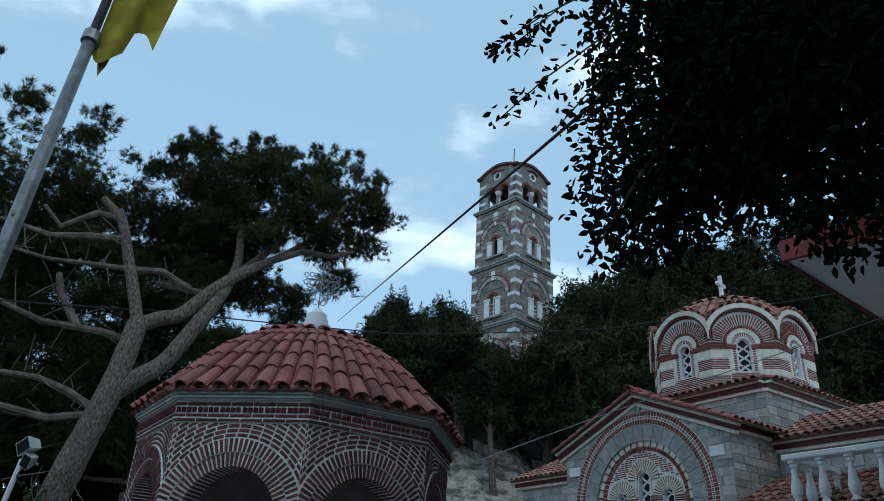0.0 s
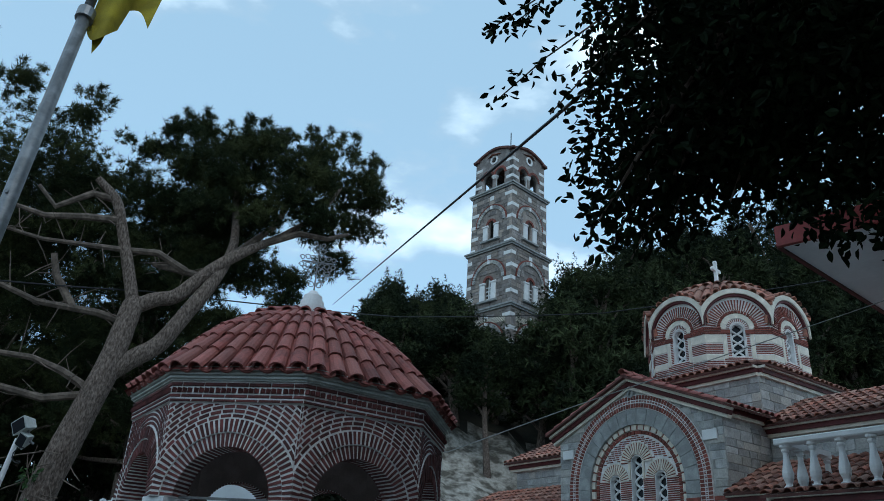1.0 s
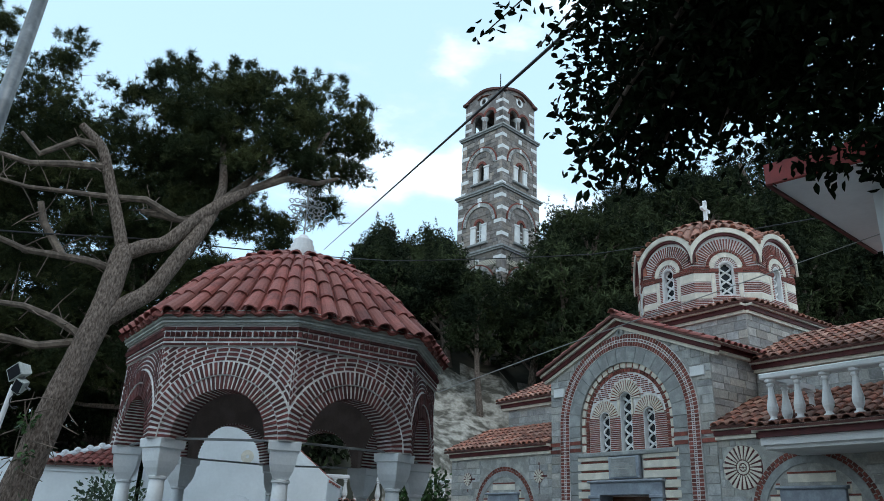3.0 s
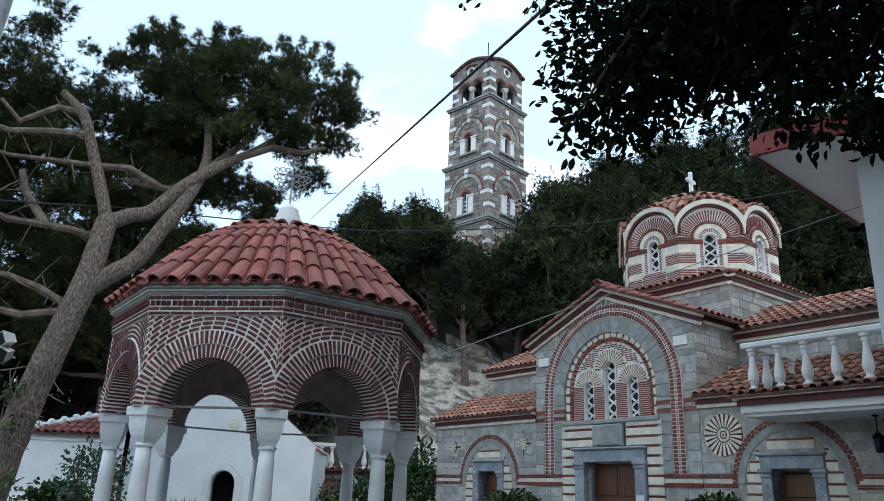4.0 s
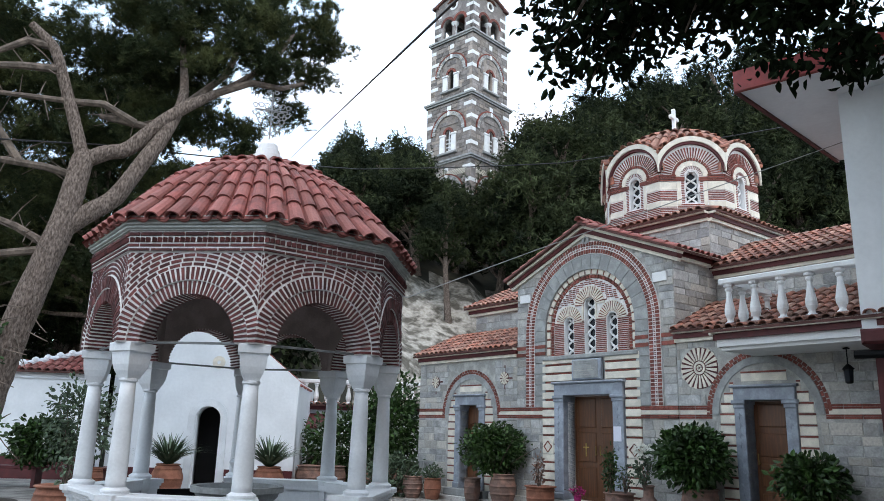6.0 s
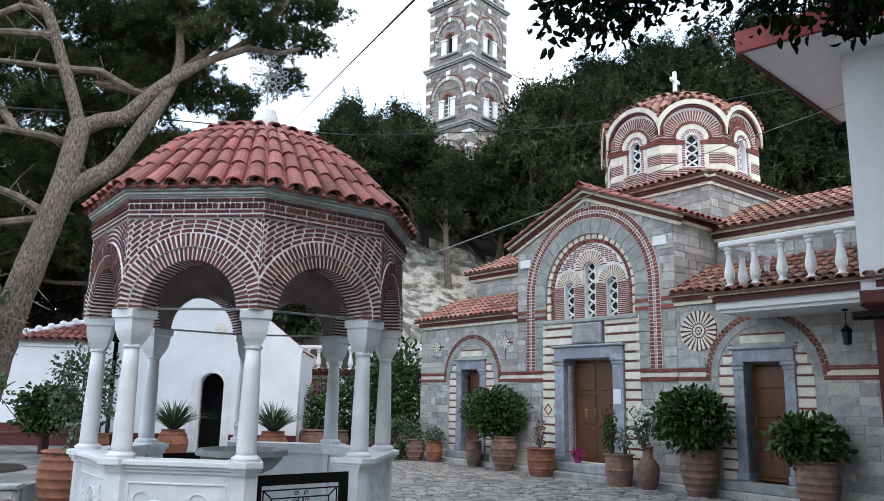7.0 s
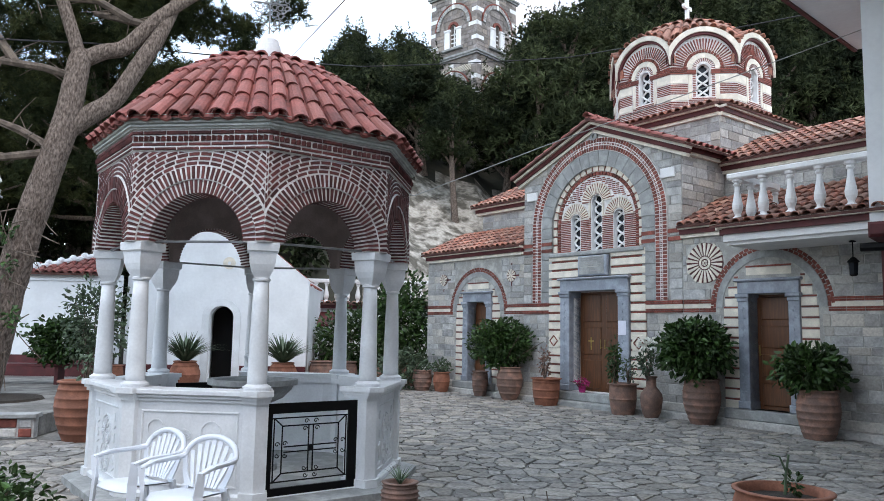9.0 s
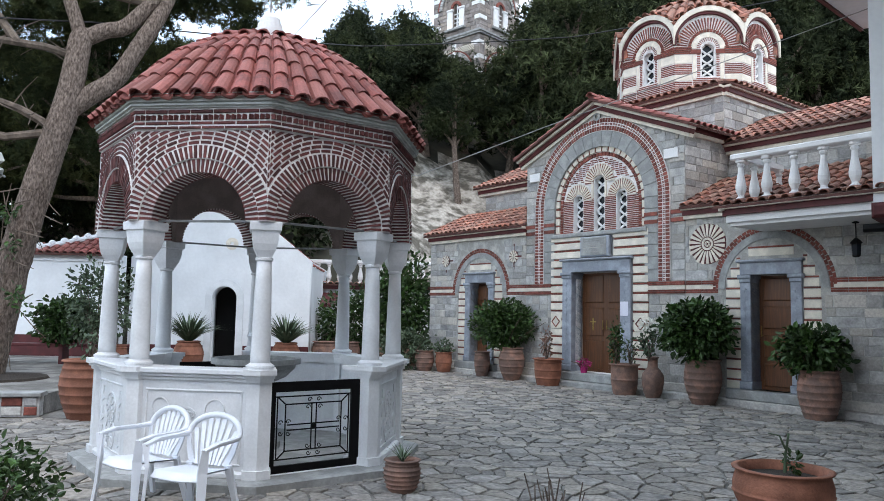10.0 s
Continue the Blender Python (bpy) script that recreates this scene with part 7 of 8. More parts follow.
def back_pine(seed, foot, lean, reach):
    """A tall pine behind the annex: forked trunk and a broad crown of loose clumps with gaps."""
    rnd = random.Random(seed)
    tree = thing("tall_pine", "tall dark pine with a broad open crown behind the annex", "tree", Matrix.Translation(foot))
    V = Vector
    fork = V((lean * 0.4, 0, 4.6))
    part("trunk", Acc().tube([(0, 0, -0.3), (lean * 0.15, 0.05, 2.2), tuple(fork)], [0.30, 0.25, 0.20], 10), M_BARK, tree)
    cr_ = Acc()
    for i in range(reach):
        az, up = rnd.uniform(0, 2 * math.pi), rnd.uniform(0, 1)
        out_ = rnd.uniform(0.8, 4.4) * (1.05 - 0.45 * up)
        c = V((lean + out_ * math.cos(az), out_ * 0.55 * math.sin(az), 5.2 + 8.8 * up + rnd.uniform(-0.4, 0.4)))
        bend = fork.lerp(c, 0.5) + V((0, 0, -0.25))
        part("limb", Acc().tube([tuple(fork.lerp(V((lean, 0, 12)), up * 0.8)), tuple(bend.lerp(V((lean * 0.8, 0, c.z)), 0.35)), tuple(c)], [0.09, 0.06, 0.02], 6), M_BARK, tree)
        r = rnd.uniform(0.7, 1.3)
        foliage(cr_, c, r, int(190 * r ** 1.6) + 30, 0.27, rnd, 18, 0.035, 0.6)
        for _ in range(4):
            foliage(cr_, c + V((rnd.gauss(0, 0.8), rnd.gauss(0, 0.5), rnd.gauss(0, 0.5))), 0.3, 22, 0.24, rnd, 16, 0.035, 0.8)
    part("crown", cr_, M_NEEDLE, tree, "open crown of dark pine needles", kind="stuff")


back_pine(21, (-8.9, 23.6, 0.0), -0.4, 54)
back_pine(22, (-13.6, 23.2, 0.0), -0.3, 54)


def overhang():
    """Leafy branches that hang into view close to the camera."""
    rnd = random.Random(5)
    tree = thing("overhanging_tree", "leafy evergreen branches hanging from above", "tree")
    E0 = Vector((0, 0, 1.7))

    def P(az, el, d):
        az, el = radians(az), radians(el)
        return E0 + Vector((math.sin(az) * math.cos(el), math.cos(az) * math.cos(el), math.sin(el))) * d
    lf = Acc()
    root = P(46, 50, 4.2)
    part("trunk", Acc().tube([(5.2, 1.6, -0.02), (5.0, 1.9, 2.5), (4.2, 2.3, 4.2), tuple(root)], [0.2, 0.17, 0.13, 0.09], 10), M_BARK, tree)
    tips = ((2.4, 42.5, 3.3), (3.6, 37.6, 3.2), (8.8, 36.8, 3.1), (11.2, 37.6, 3.3), (14.6, 32.4, 3.2), (13.0, 28.9, 3.0), (14.0, 27.0, 3.1), (18.5, 27.8, 3.2), (23.5, 29.2, 3.1), (26.5, 30.5, 3.3), (28.5, 30, 3.2), (33.4, 28.0, 3.1), (34.6, 24.6, 3.0), (13.6, 31.0, 3.1),
            (15.5, 25.8, 3.1), (5.0, 43.0, 3.4), (20.0, 29.0, 3.4), (14.0, 40.0, 3.4))
    for az, el, d in tips:
        tip = P(az, el, d)
        start = root.lerp(P(36, 44, 3.6), rnd.random())
        mid_ = start.lerp(tip, 0.55) + Vector((0, 0, 0.18))
        pts = [start, mid_, tip.lerp(mid_, 0.3) + Vector((0, 0, 0.03)), tip]
        thin = 1.0 if az > 12 else 0.4
        part("branch", Acc().tube(pts, [0.03 * thin, 0.016 * thin, 0.009 * thin, 0.003], 6), M_BARK, tree)
        for i in range(150 if az > 12 else 120):
            t = rnd.random() ** (0.75 if az > 12 else 0.5)
            if t < 0.5:
                p = pts[0].lerp(pts[1], t / 0.5)
            else:
                p = pts[1].lerp(pts[3], (t - 0.5) / 0.5)
            sp = 0.025 + 0.16 * (1 - t)
            p = p + Vector([max(-1.5, min(1.5, rnd.gauss(0, 1))) * sp for _ in range(3)])
            leaf(lf, p, Vector((rnd.gauss(-0.3, 0.7), rnd.gauss(0, 0.7), rnd.gauss(-0.5, 0.6))), rnd.uniform(0.032, 0.058), rnd, 0.5)
    # the dense body of the crown
    for az, el, d, s, n in ((19.5, 38, 3.4, 0.19, 420), (21, 34, 3.3, 0.22, 520), (16, 33, 3.2, 0.15, 220), (16.0, 30, 3.15, 0.10, 120), (24, 36, 3.4, 0.32, 800), (28, 37, 3.4, 0.25, 800), (21.5, 32, 3.3, 0.12, 260), (29, 34, 3.3, 0.14, 360), (33, 40, 3.4, 0.32, 900), (33, 36.5, 3.3, 0.19, 550), (25, 42, 3.6, 0.30, 800), (30, 43, 3.6, 0.40, 900),
                            (39, 37, 3.3, 0.26, 500), (34, 31, 3.2, 0.07, 90), (18, 45, 3.5, 0.14, 260), (37, 34, 3.2, 0.13, 240), (19, 28.8, 3.2, 0.08, 90), (30, 29.5, 3.1, 0.08, 130), (33, 30.5, 3.1, 0.10, 220), (27, 32, 3.2, 0.09, 170), (35.5, 27, 3.0, 0.07, 110), (35.2, 25.5, 3.0, 0.05, 60), (24.5, 32.5, 3.2, 0.09, 150), (31.5, 26.5, 3.0, 0.05, 45), (14.2, 28.5, 3.1, 0.07, 70)):
        c = P(az, el, d)
        for _ in range(int(n * 1.7)):
            p = c + Vector([max(-1.7, min(1.7, rnd.gauss(0, 1))) * s * k for k in (1, 1, 0.75)])
            leaf(lf, p, Vector((rnd.gauss(-0.2, 0.8), rnd.gauss(0, 0.8), rnd.gauss(-0.5, 0.7))), rnd.uniform(0.035, 0.062), rnd, 0.5)
    part("leaves", lf, M_SHADELEAF, tree, "dense small leaves, backlit shade put into their colour", kind="stuff")
    # the crown goes on overhead and behind, mostly unseen, added to block skylight
    top = Acc()
    for _ in range(5200):
        p = Vector((rnd.uniform(0.3, 6.5), rnd.uniform(-4.5, 2.6), rnd.uniform(4.9, 7.0)))
        if p.y > 1.0 and p.x < 1.6:
            continue
        leaf(top, p, Vector((rnd.gauss(0, 1), rnd.gauss(0, 1), rnd.gauss(-0.4, 0.5))), rnd.uniform(0.16, 0.26), rnd, 0.6)
    for _ in range(3200):
        p = Vector((rnd.uniform(4, 10.5), rnd.uniform(0, 8), rnd.uniform(5.6, 7.6)))
        if p.x > 0.85 * p.y + 1.4:
            leaf(top, p, Vector((rnd.gauss(0, 1), rnd.gauss(0, 1), rnd.gauss(-0.4, 0.5))), rnd.uniform(0.2, 0.3), rnd, 0.6)
    for _ in range(6500):
        az, far = radians(rnd.uniform(21, 62)), rnd.uniform(4.5, 10.5)
        p = Vector((math.sin(az) * far, math.cos(az) * far, 1.7 + far * 0.73 + rnd.uniform(0, 1.6)))
        leaf(top, p, Vector((rnd.gauss(0, 1), rnd.gauss(0, 1), rnd.gauss(-0.4, 0.5))), rnd.uniform(0.18, 0.30), rnd, 0.6)
    for _ in range(6000):
        az, far = radians(rnd.uniform(14, 88)), rnd.uniform(3.0, 8.0)
        p = Vector((math.sin(az) * far, math.cos(az) * far, 1.7 + far * 1.14 + rnd.uniform(0, 1.8)))
        leaf(top, p, Vector((rnd.gauss(0, 1), rnd.gauss(0, 1), rnd.gauss(-0.4, 0.5))), rnd.uniform(0.2, 0.32), rnd, 0.6)
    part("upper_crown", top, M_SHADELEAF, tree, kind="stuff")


overhang()


def bush(name, label, at, radii, n, size, mat=M_LEAF, stem=0.0, m=None, group=""):
    rnd = random.Random(int(at[0] * 100) + n)
    ob = thing(name, label, "plant", Matrix.Translation(at), group)
    a = Acc()
    leafy(a, Vector((0, 0, stem + radii[2])), radii, n, size, rnd, 0.35)
    st = Acc()
    for i in range(7):
        d = Vector((rnd.gauss(0, 0.5) * radii[0], rnd.gauss(0, 0.5) * radii[1], stem + radii[2] * rnd.uniform(0.8, 1.5)))
        st.tube([(0, 0, -0.08), tuple(d * 0.5 + Vector((0, 0, 0.03))), tuple(d)], [0.018, 0.013, 0.006], 5)
    part("stem", st, M_BARK, ob, kind="stuff")
    part("leaves", a, mat, ob, kind="stuff")
    return ob


def pot(label, at, h, r_top, r_belly, r_foot, mat=M_TERRA_OLD, ribs=4, neck=0.0):
    ob = thing("terracotta_pot", label, "pot", Matrix.Translation(at), "terracotta pots")
    prof = [(r_foot, 0.0)]
    n = 14
    for i in range(1, n):
        t = i / n
        r = r_foot + (r_belly - r_foot) * math.sin(min(1, t / 0.62) * math.pi / 2) if t < 0.62 else r_belly + (r_top * (0.92 if not neck else 1) - r_belly) * ((t - 0.62) / 0.38) ** 1.4
        if ribs and i % max(1, n // ribs) == 0:
            prof += [(r, h * (t - 0.012)), (r + 0.012, h * t), (r, h * (t + 0.012))]
        else:
            prof.append((r, h * t))
    if neck:
        prof = [(r_foot, 0), (r_foot * 1.5, h * 0.15), (r_belly * 0.97, h * 0.38), (r_belly, h * 0.48), (r_belly * 0.93, h * 0.58), (r_belly * 0.66, h * 0.68), (r_top * 1.0, h * 0.74), (r_top * 0.95, h * 0.85)]
    prof += [(r_top * 0.96, h * 0.955), (r_top + 0.02, h * 0.965), (r_top + 0.022, h * 0.99), (r_top, h), (r_top - 0.03, h), (r_top - 0.04, h * 0.78)]
    part("body", Acc().lathe(prof, 28, closed=False).lathe([(r_foot, 0.0), (0.001, 0.001)], 28, closed=False), mat, ob, smooth=True)
    part("soil", Acc().lathe([(r_top - 0.035, h * 0.80), (0.001, h * 0.82)], 24, closed=False), M_SOIL, ob)
    return ob


def spiky(label, at, n, length, wide=0.05):
    rnd = random.Random(n)
    ob = thing("strap_leaf_plant", label, "plant", Matrix.Translation(at))
    a = Acc()
    for i in range(n):
        ang, out_ = rnd.uniform(0, 6.28), rnd.uniform(0.4, 1.25)
        ln = length * rnd.uniform(0.75, 1.1)
        d = Vector((math.cos(ang), math.sin(ang), 0))
        s = Vector((-d.y, d.x, 0)) * wide
        prev = None
        for k in range(5):
            t = k / 4
            p = d * (out_ * ln * t) + Vector((0, 0, ln * (t * 1.0 - out_ * 0.55 * t * t)))
            w = s * (1 - t * 0.93)
            row = (tuple(p - w), tuple(p + w))
            if prev:
                k0 = len(a.v)
                a.v += [*prev, *row]
                a.f.append((k0, k0 + 1, k0 + 3, k0 + 2))
            prev = row
    part("leaves", a, M_LEAF_BLUE, ob, kind="stuff")
    return ob


# pots along the church front (places in the church's own frame: along, outwards)
def front(x, out_, z=0.0):
    p = CH @ Vector((x, -out_, z + (0.08 if out_ > 0.3 else 0)))
    return (p.x, p.y, p.z)


for i, x in enumerate((-17.0, -14.2, -11.6, -9.0, -6.4, -3.9)):
    y = 27.0 + 0.4 * math.sin(i * 2.1)
    bush("undergrowth_shrub", "dark evergreen undergrowth at the foot of the slope", (x, y, hill(x, y) * 0.55), (1.75, 1.1, 1.9 + 0.3 * math.sin(i * 1.7)), 1900, 0.26, M_NEEDLE_FAR)

pot("slim weathered terracotta jar beside the door", front(-3.37, 0.42), 0.62, 0.19, 0.20, 0.14)
pot("wide weathered terracotta urn with a bush", front(-2.2, 0.50), 0.78, 0.26, 0.31, 0.17)
bush("potted_bush", "rounded dark green bush in a terracotta urn", front(-2.45, 0.50, 0.74), (0.80, 0.60, 0.58), 4600, 0.10)
pot("orange terracotta flowerpot with ring mouldings", front(-0.92, 0.58), 0.60, 0.33, 0.30, 0.24, M_TERRA, 3)
bush("climbing_plant", "thin reddish-brown climbing plant", front(-0.98, 0.56, 0.55), (0.13, 0.13, 0.38), 160, 0.07, M_TERRA_OLD)
pot("brown terracotta flowerpot beside the doorway", front(1.20, 0.56), 0.62, 0.29, 0.27, 0.22, M_TERRA_OLD, 2)
bush("slender_plant", "slender upright green plant in a pot", front(1.10, 0.70, 0.62), (0.14, 0.14, 0.45), 330, 0.07, M_LEAF)
bush("trailing_plant", "sparse grey-green plant in a pot", front(1.42, 0.66, 0.62), (0.16, 0.16, 0.28), 120, 0.06, M_LEAF_BLUE)
jar = pot("narrow-necked clay amphora with white flowers", front(1.87, 0.54), 0.80, 0.10, 0.215, 0.12, M_TERRA_OLD, 0, 1)
bush("white_flowers", "leggy plant with white flowers in an amphora", front(1.87, 0.66, 0.80), (0.20, 0.20, 0.30), 190, 0.08, M_LEAF_BLUE)
bl = thing("flower_head", "cluster of white blooms on the potted plant", "flower", Matrix.Translation(front(1.92, 0.68, 1.42)))
a_ = Acc()
leafy(a_, Vector((0, 0, 0)), (0.20, 0.16, 0.12), 120, 0.07, random.Random(3), 0.4)
part("petals", a_, M_PETAL, bl, kind="stuff")
pot("large ribbed terracotta pithos with a broad bush", front(2.96, 0.52), 0.82, 0.31, 0.335, 0.20, M_TERRA_OLD, 6)
bush("potted_bush", "broad bright green bush in a ribbed terracotta pithos", front(2.93, 0.62, 0.78), (0.66, 0.52, 0.56), 3800, 0.11)
pot("large weathered terracotta pithos near the balcony", front(5.12, 0.62), 0.78, 0.30, 0.325, 0.22, M_TERRA_OLD, 5)
bush("potted_bush", "open-branched dark green bush in a terracotta pithos", front(5.02, 0.64, 0.68), (0.56, 0.46, 0.40), 1500, 0.12)
pot("small red terracotta pot by the church corner", front(-4.82, 0.52), 0.52, 0.22, 0.22, 0.16, M_TERRA, 2)
bush("small_plant", "small grey-green plant in a red pot", front(-4.82, 0.52, 0.46), (0.26, 0.22, 0.20), 300, 0.07, M_LEAF_BLUE)
pot("weathered terracotta pot beside the shrubs", front(-5.3, 0.80), 0.55, 0.24, 0.26, 0.17)
bush("flowering_shrub", "low shrub with pale flowers at the church corner", front(-5.9, 1.0), (0.85, 0.7, 0.55), 1500, 0.11, M_LEAF_BLUE)
bush("tall_shrub", "tall dense shrub between church and terrace", front(-7.3, 0.2), (1.1, 1.0, 1.75), 3600, 0.15, M_LEAF)
bush("tall_shrub", "dark shrub in front of the terrace", (-0.9, 23.2, 0), (1.6, 0.9, 1.25), 3000, 0.15, M_LEAF)
pot("small magenta plastic pot on the doorstep", front(-0.27, 0.12, 0.39), 0.13, 0.085, 0.08, 0.06, M_PINK, 0)
bush("pink_flowers", "small magenta flowering plant on the doorstep", front(-0.27, 0.12, 0.50), (0.16, 0.14, 0.10), 140, 0.05, M_PINK)

# pots by the pavilion and the chapel
pot("large orange ribbed terracotta pithos", (-4.40, 11.35, 0), 0.86, 0.36, 0.40, 0.26, M_TERRA, 7)
bush("bare_plant", "thin leggy plant in a large pithos", (-4.40, 11.35, 0.80), (0.12, 0.12, 0.25), 24, 0.10, M_LEAF_BLUE)
pot("small ribbed terracotta pot beside the pavilion", (0.13, 7.05, 0), 0.29, 0.15, 0.17, 0.12, M_TERRA_OLD, 5)
spiky("tuft of thin green shoots in a small pot", (0.13, 7.05, 0.26), 34, 0.24, 0.008)
pot("wide orange terracotta bowl pot with two bare shoots", (3.32, 6.22, 0), 0.405, 0.385, 0.40, 0.30, M_TERRA, 2)
sh = thing("young_shoots", "two young shoots in a wide pot", "plant", Matrix.Translation((3.32, 6.22, 0.36)))
a_ = Acc().tube([(0.02, 0, 0), (0.03, 0, 0.16), (0.06, 0, 0.33)], [0.014, 0.012, 0.009], 6).tube([(0.03, 0, 0.2), (-0.02, 0, 0.31), (-0.12, 0, 0.33)], [0.01, 0.008, 0.004], 5)
part("stem", a_, M_LEAF_BLUE, sh)
a_ = Acc()
leafy(a_, Vector((0.12, 0.05, 0.08)), (0.08, 0.06, 0.08), 40, 0.06, random.Random(9), 0.3)
part("leaves", a_, M_LEAF, sh, kind="stuff")
for x, y in ((-5.15, 19.5), (-2.70, 19.5)):
    pot("pale orange terracotta urn by the chapel", (x, y, 0), 0.80, 0.27, 0.38, 0.28, M_TERRA, 3)
    spiky("strap-leaved plant in a terracotta urn", (x, y, 0.74), 170, 0.98, 0.042)
for x in (-1.9, -1.3, -0.4, 0.5):
    pot("large plain terracotta planter under the shrubs", (x, 21.9, 0), 0.75, 0.36, 0.40, 0.28, M_TERRA_OLD, 3)
bush("rose_bush", "grey-green bush with white blossom on the terrace", (-6.45, 17.0, 0.35), (0.75, 0.6, 1.10), 1500, 0.11, M_LEAF_BLUE, 0.25)
bush("broadleaf_shrub", "dense green shrub on the terrace by the annex", (-7.5, 17.75, 0.76), (0.72, 0.5, 0.52), 1900, 0.13, M_LEAF)
pot("terracotta planter on the terrace", (-6.15, 17.3, 0.30), 0.48, 0.21, 0.23, 0.16, M_TERRA, 3)
bush("corner_shrub", "glossy dark shrub close to the camera", (-2.72, 5.35, 0.0), (0.52, 0.42, 0.30), 1300, 0.06, M_LEAF, 0.12)
tw_ = thing("bare_twigs", "bare dark twigs of a small leafless shrub", "plant", Matrix.Translation((1.05, 4.75, 0)))
for i in range(9):
    rnd_ = random.Random(40 + i)
    x = rnd_.uniform(-0.16, 0.22)
    h = rnd_.uniform(0.52, 0.70)
    part("twig", Acc().tube([(x * 0.3, 0, 0), (x * 0.8, 0.02, h * 0.6), (x + rnd_.uniform(-.06, .06), 0.03, h)], [0.009, 0.007, 0.004], 5).tube([(x * 0.8, 0.02, h * 0.6), (x * 0.8 + rnd_.uniform(-.08, .08), 0.02, h * 0.9)], [0.006, 0.003], 4), M_BARK, tw_)


# ---------------------------------------------------------------- chairs
def plastic_chair(at, turn, label):
    """A stackable armchair of white plastic: it faces its own -y."""
    ch = thing("plastic_chair", label, "chair", Matrix.Translation(at) @ Matrix.Rotation(radians(turn), 4, "Z") @ Matrix.Scale(0.93, 4), "white plastic chairs")
    V = Vector
    # seat: a dished sheet with a rolled front edge
    a, nx, ny = Acc(), 8, 8
    for top in (0, 1):
        for j in range(ny + 1):
            for i in range(nx + 1):
                x, y = -0.24 + 0.48 * i / nx, -0.25 + 0.46 * j / ny
                z = 0.43 - 0.02 * math.cos((i / nx - 0.5) * 2.6) - 0.03 * (j / ny) - (0.05 if j == 0 else 0) - top * 0.012
                a.v.append((x * (1 - 0.12 * j / ny), y, z))
    k = (nx + 1) * (ny + 1)
    for j in range(ny):
        for i in range(nx):
            q = j * (nx + 1) + i
            a.f += [(q, q + 1, q + nx + 2, q + nx + 1), (k + q + nx + 1, k + q + nx + 2, k + q + 1, k + q)]
    for i in range(nx):
        a.f += [(i + 1, i, k + i, k + i + 1), (ny * (nx + 1) + i, ny * (nx + 1) + i + 1, k + ny * (nx + 1) + i + 1, k + ny * (nx + 1) + i)]
    part("seat", a, M_PLASTIC, ch, smooth=True)

    def strip(pts, w, t=0.016):
        """A flat bar through points; w is half its width across."""
        s = Acc()
        rows = []
        for i, (p, wd) in enumerate(zip(pts, w)):
            d = (pts[min(i + 1, len(pts) - 1)] - pts[max(i - 1, 0)]).normalized()
            rows.append((p, wd, d))
        for p, (sx, sy), d in rows:
            n = sx.cross(d).normalized() * t
            s.v += [tuple(p - sx * sy + n * 0.5), tuple(p + sx * sy + n * 0.5), tuple(p + sx * sy - n * 0.5), tuple(p - sx * sy - n * 0.5)]
        for i in range(len(rows) - 1):
            for j in range(4):
                s.f.append((i * 4 + j, i * 4 + (j + 1) % 4, i * 4 + 4 + (j + 1) % 4, i * 4 + 4 + j))
        s.f += [(3, 2, 1, 0), tuple(range((len(rows) - 1) * 4, len(rows) * 4))]
        return s
    X = V((1, 0, 0))
    # fan of seven slats
    for i in range(7):
        u = (i - 3) / 3
        x0, x1 = u * 0.115, u * 0.215
        h = 0.80 - 0.10 * u * u
        pts = [V((x0 + (x1 - x0) * t, 0.20 + 0.115 * t - 0.02 * u * u, 0.41 + (h - 0.41) * t)) for t in (0, 0.35, 0.7, 1.0)]
        part("slat", strip(pts, [(X, 0.013), (X, 0.017), (X, 0.021), (X, 0.023)], 0.010), M_PLASTIC, ch)
    # rounded top rail running down into the arms
    arc = []
    for i in range(17):
        t = -1 + i / 8
        ang = t * math.pi / 2
        arc.append(V((0.265 * math.sin(ang), 0.315 - 0.06 * abs(t) ** 2, 0.66 + 0.165 * math.cos(ang))))
    left = [V((-0.30, -0.24, 0.62)), V((-0.305, -0.10, 0.645)), V((-0.30, 0.06, 0.645)), V((-0.285, 0.19, 0.65))]
    rail = left + arc + [V((-p.x, p.y, p.z)) for p in reversed(left)]
    part("top_rail", Acc().tube(rail, [0.020] * 3 + [0.024] + [0.026] * len(arc) + [0.024] + [0.020] * 3, 8), M_PLASTIC, ch, smooth=True)
    for s_ in (-1, 1):
        part("armrest", strip([V((s_ * 0.30, -0.26, 0.62)), V((s_ * 0.305, -0.10, 0.655)), V((s_ * 0.30, 0.08, 0.655)), V((s_ * 0.285, 0.20, 0.66))], [(X, 0.022), (X, 0.030), (X, 0.028), (X, 0.022)], 0.016), M_PLASTIC, ch)
        part("leg", strip([V((s_ * 0.30, -0.25, 0.63)), V((s_ * 0.275, -0.245, 0.44)), V((s_ * 0.285, -0.26, 0.2)), V((s_ * 0.305, -0.28, 0.0))], [(V((0.6, 0.8, 0)), 0.030), (V((0.6, 0.8 * s_, 0)).normalized(), 0.040), (V((0.6, 0.8 * s_, 0)).normalized(), 0.032), (V((0.6, 0.8 * s_, 0)).normalized(), 0.026)], 0.026), M_PLASTIC, ch)
        part("leg", strip([V((s_ * 0.20, 0.20, 0.42)), V((s_ * 0.225, 0.25, 0.2)), V((s_ * 0.25, 0.30, 0.0))], [(X, 0.036), (X, 0.030), (X, 0.024)], 0.028), M_PLASTIC, ch)
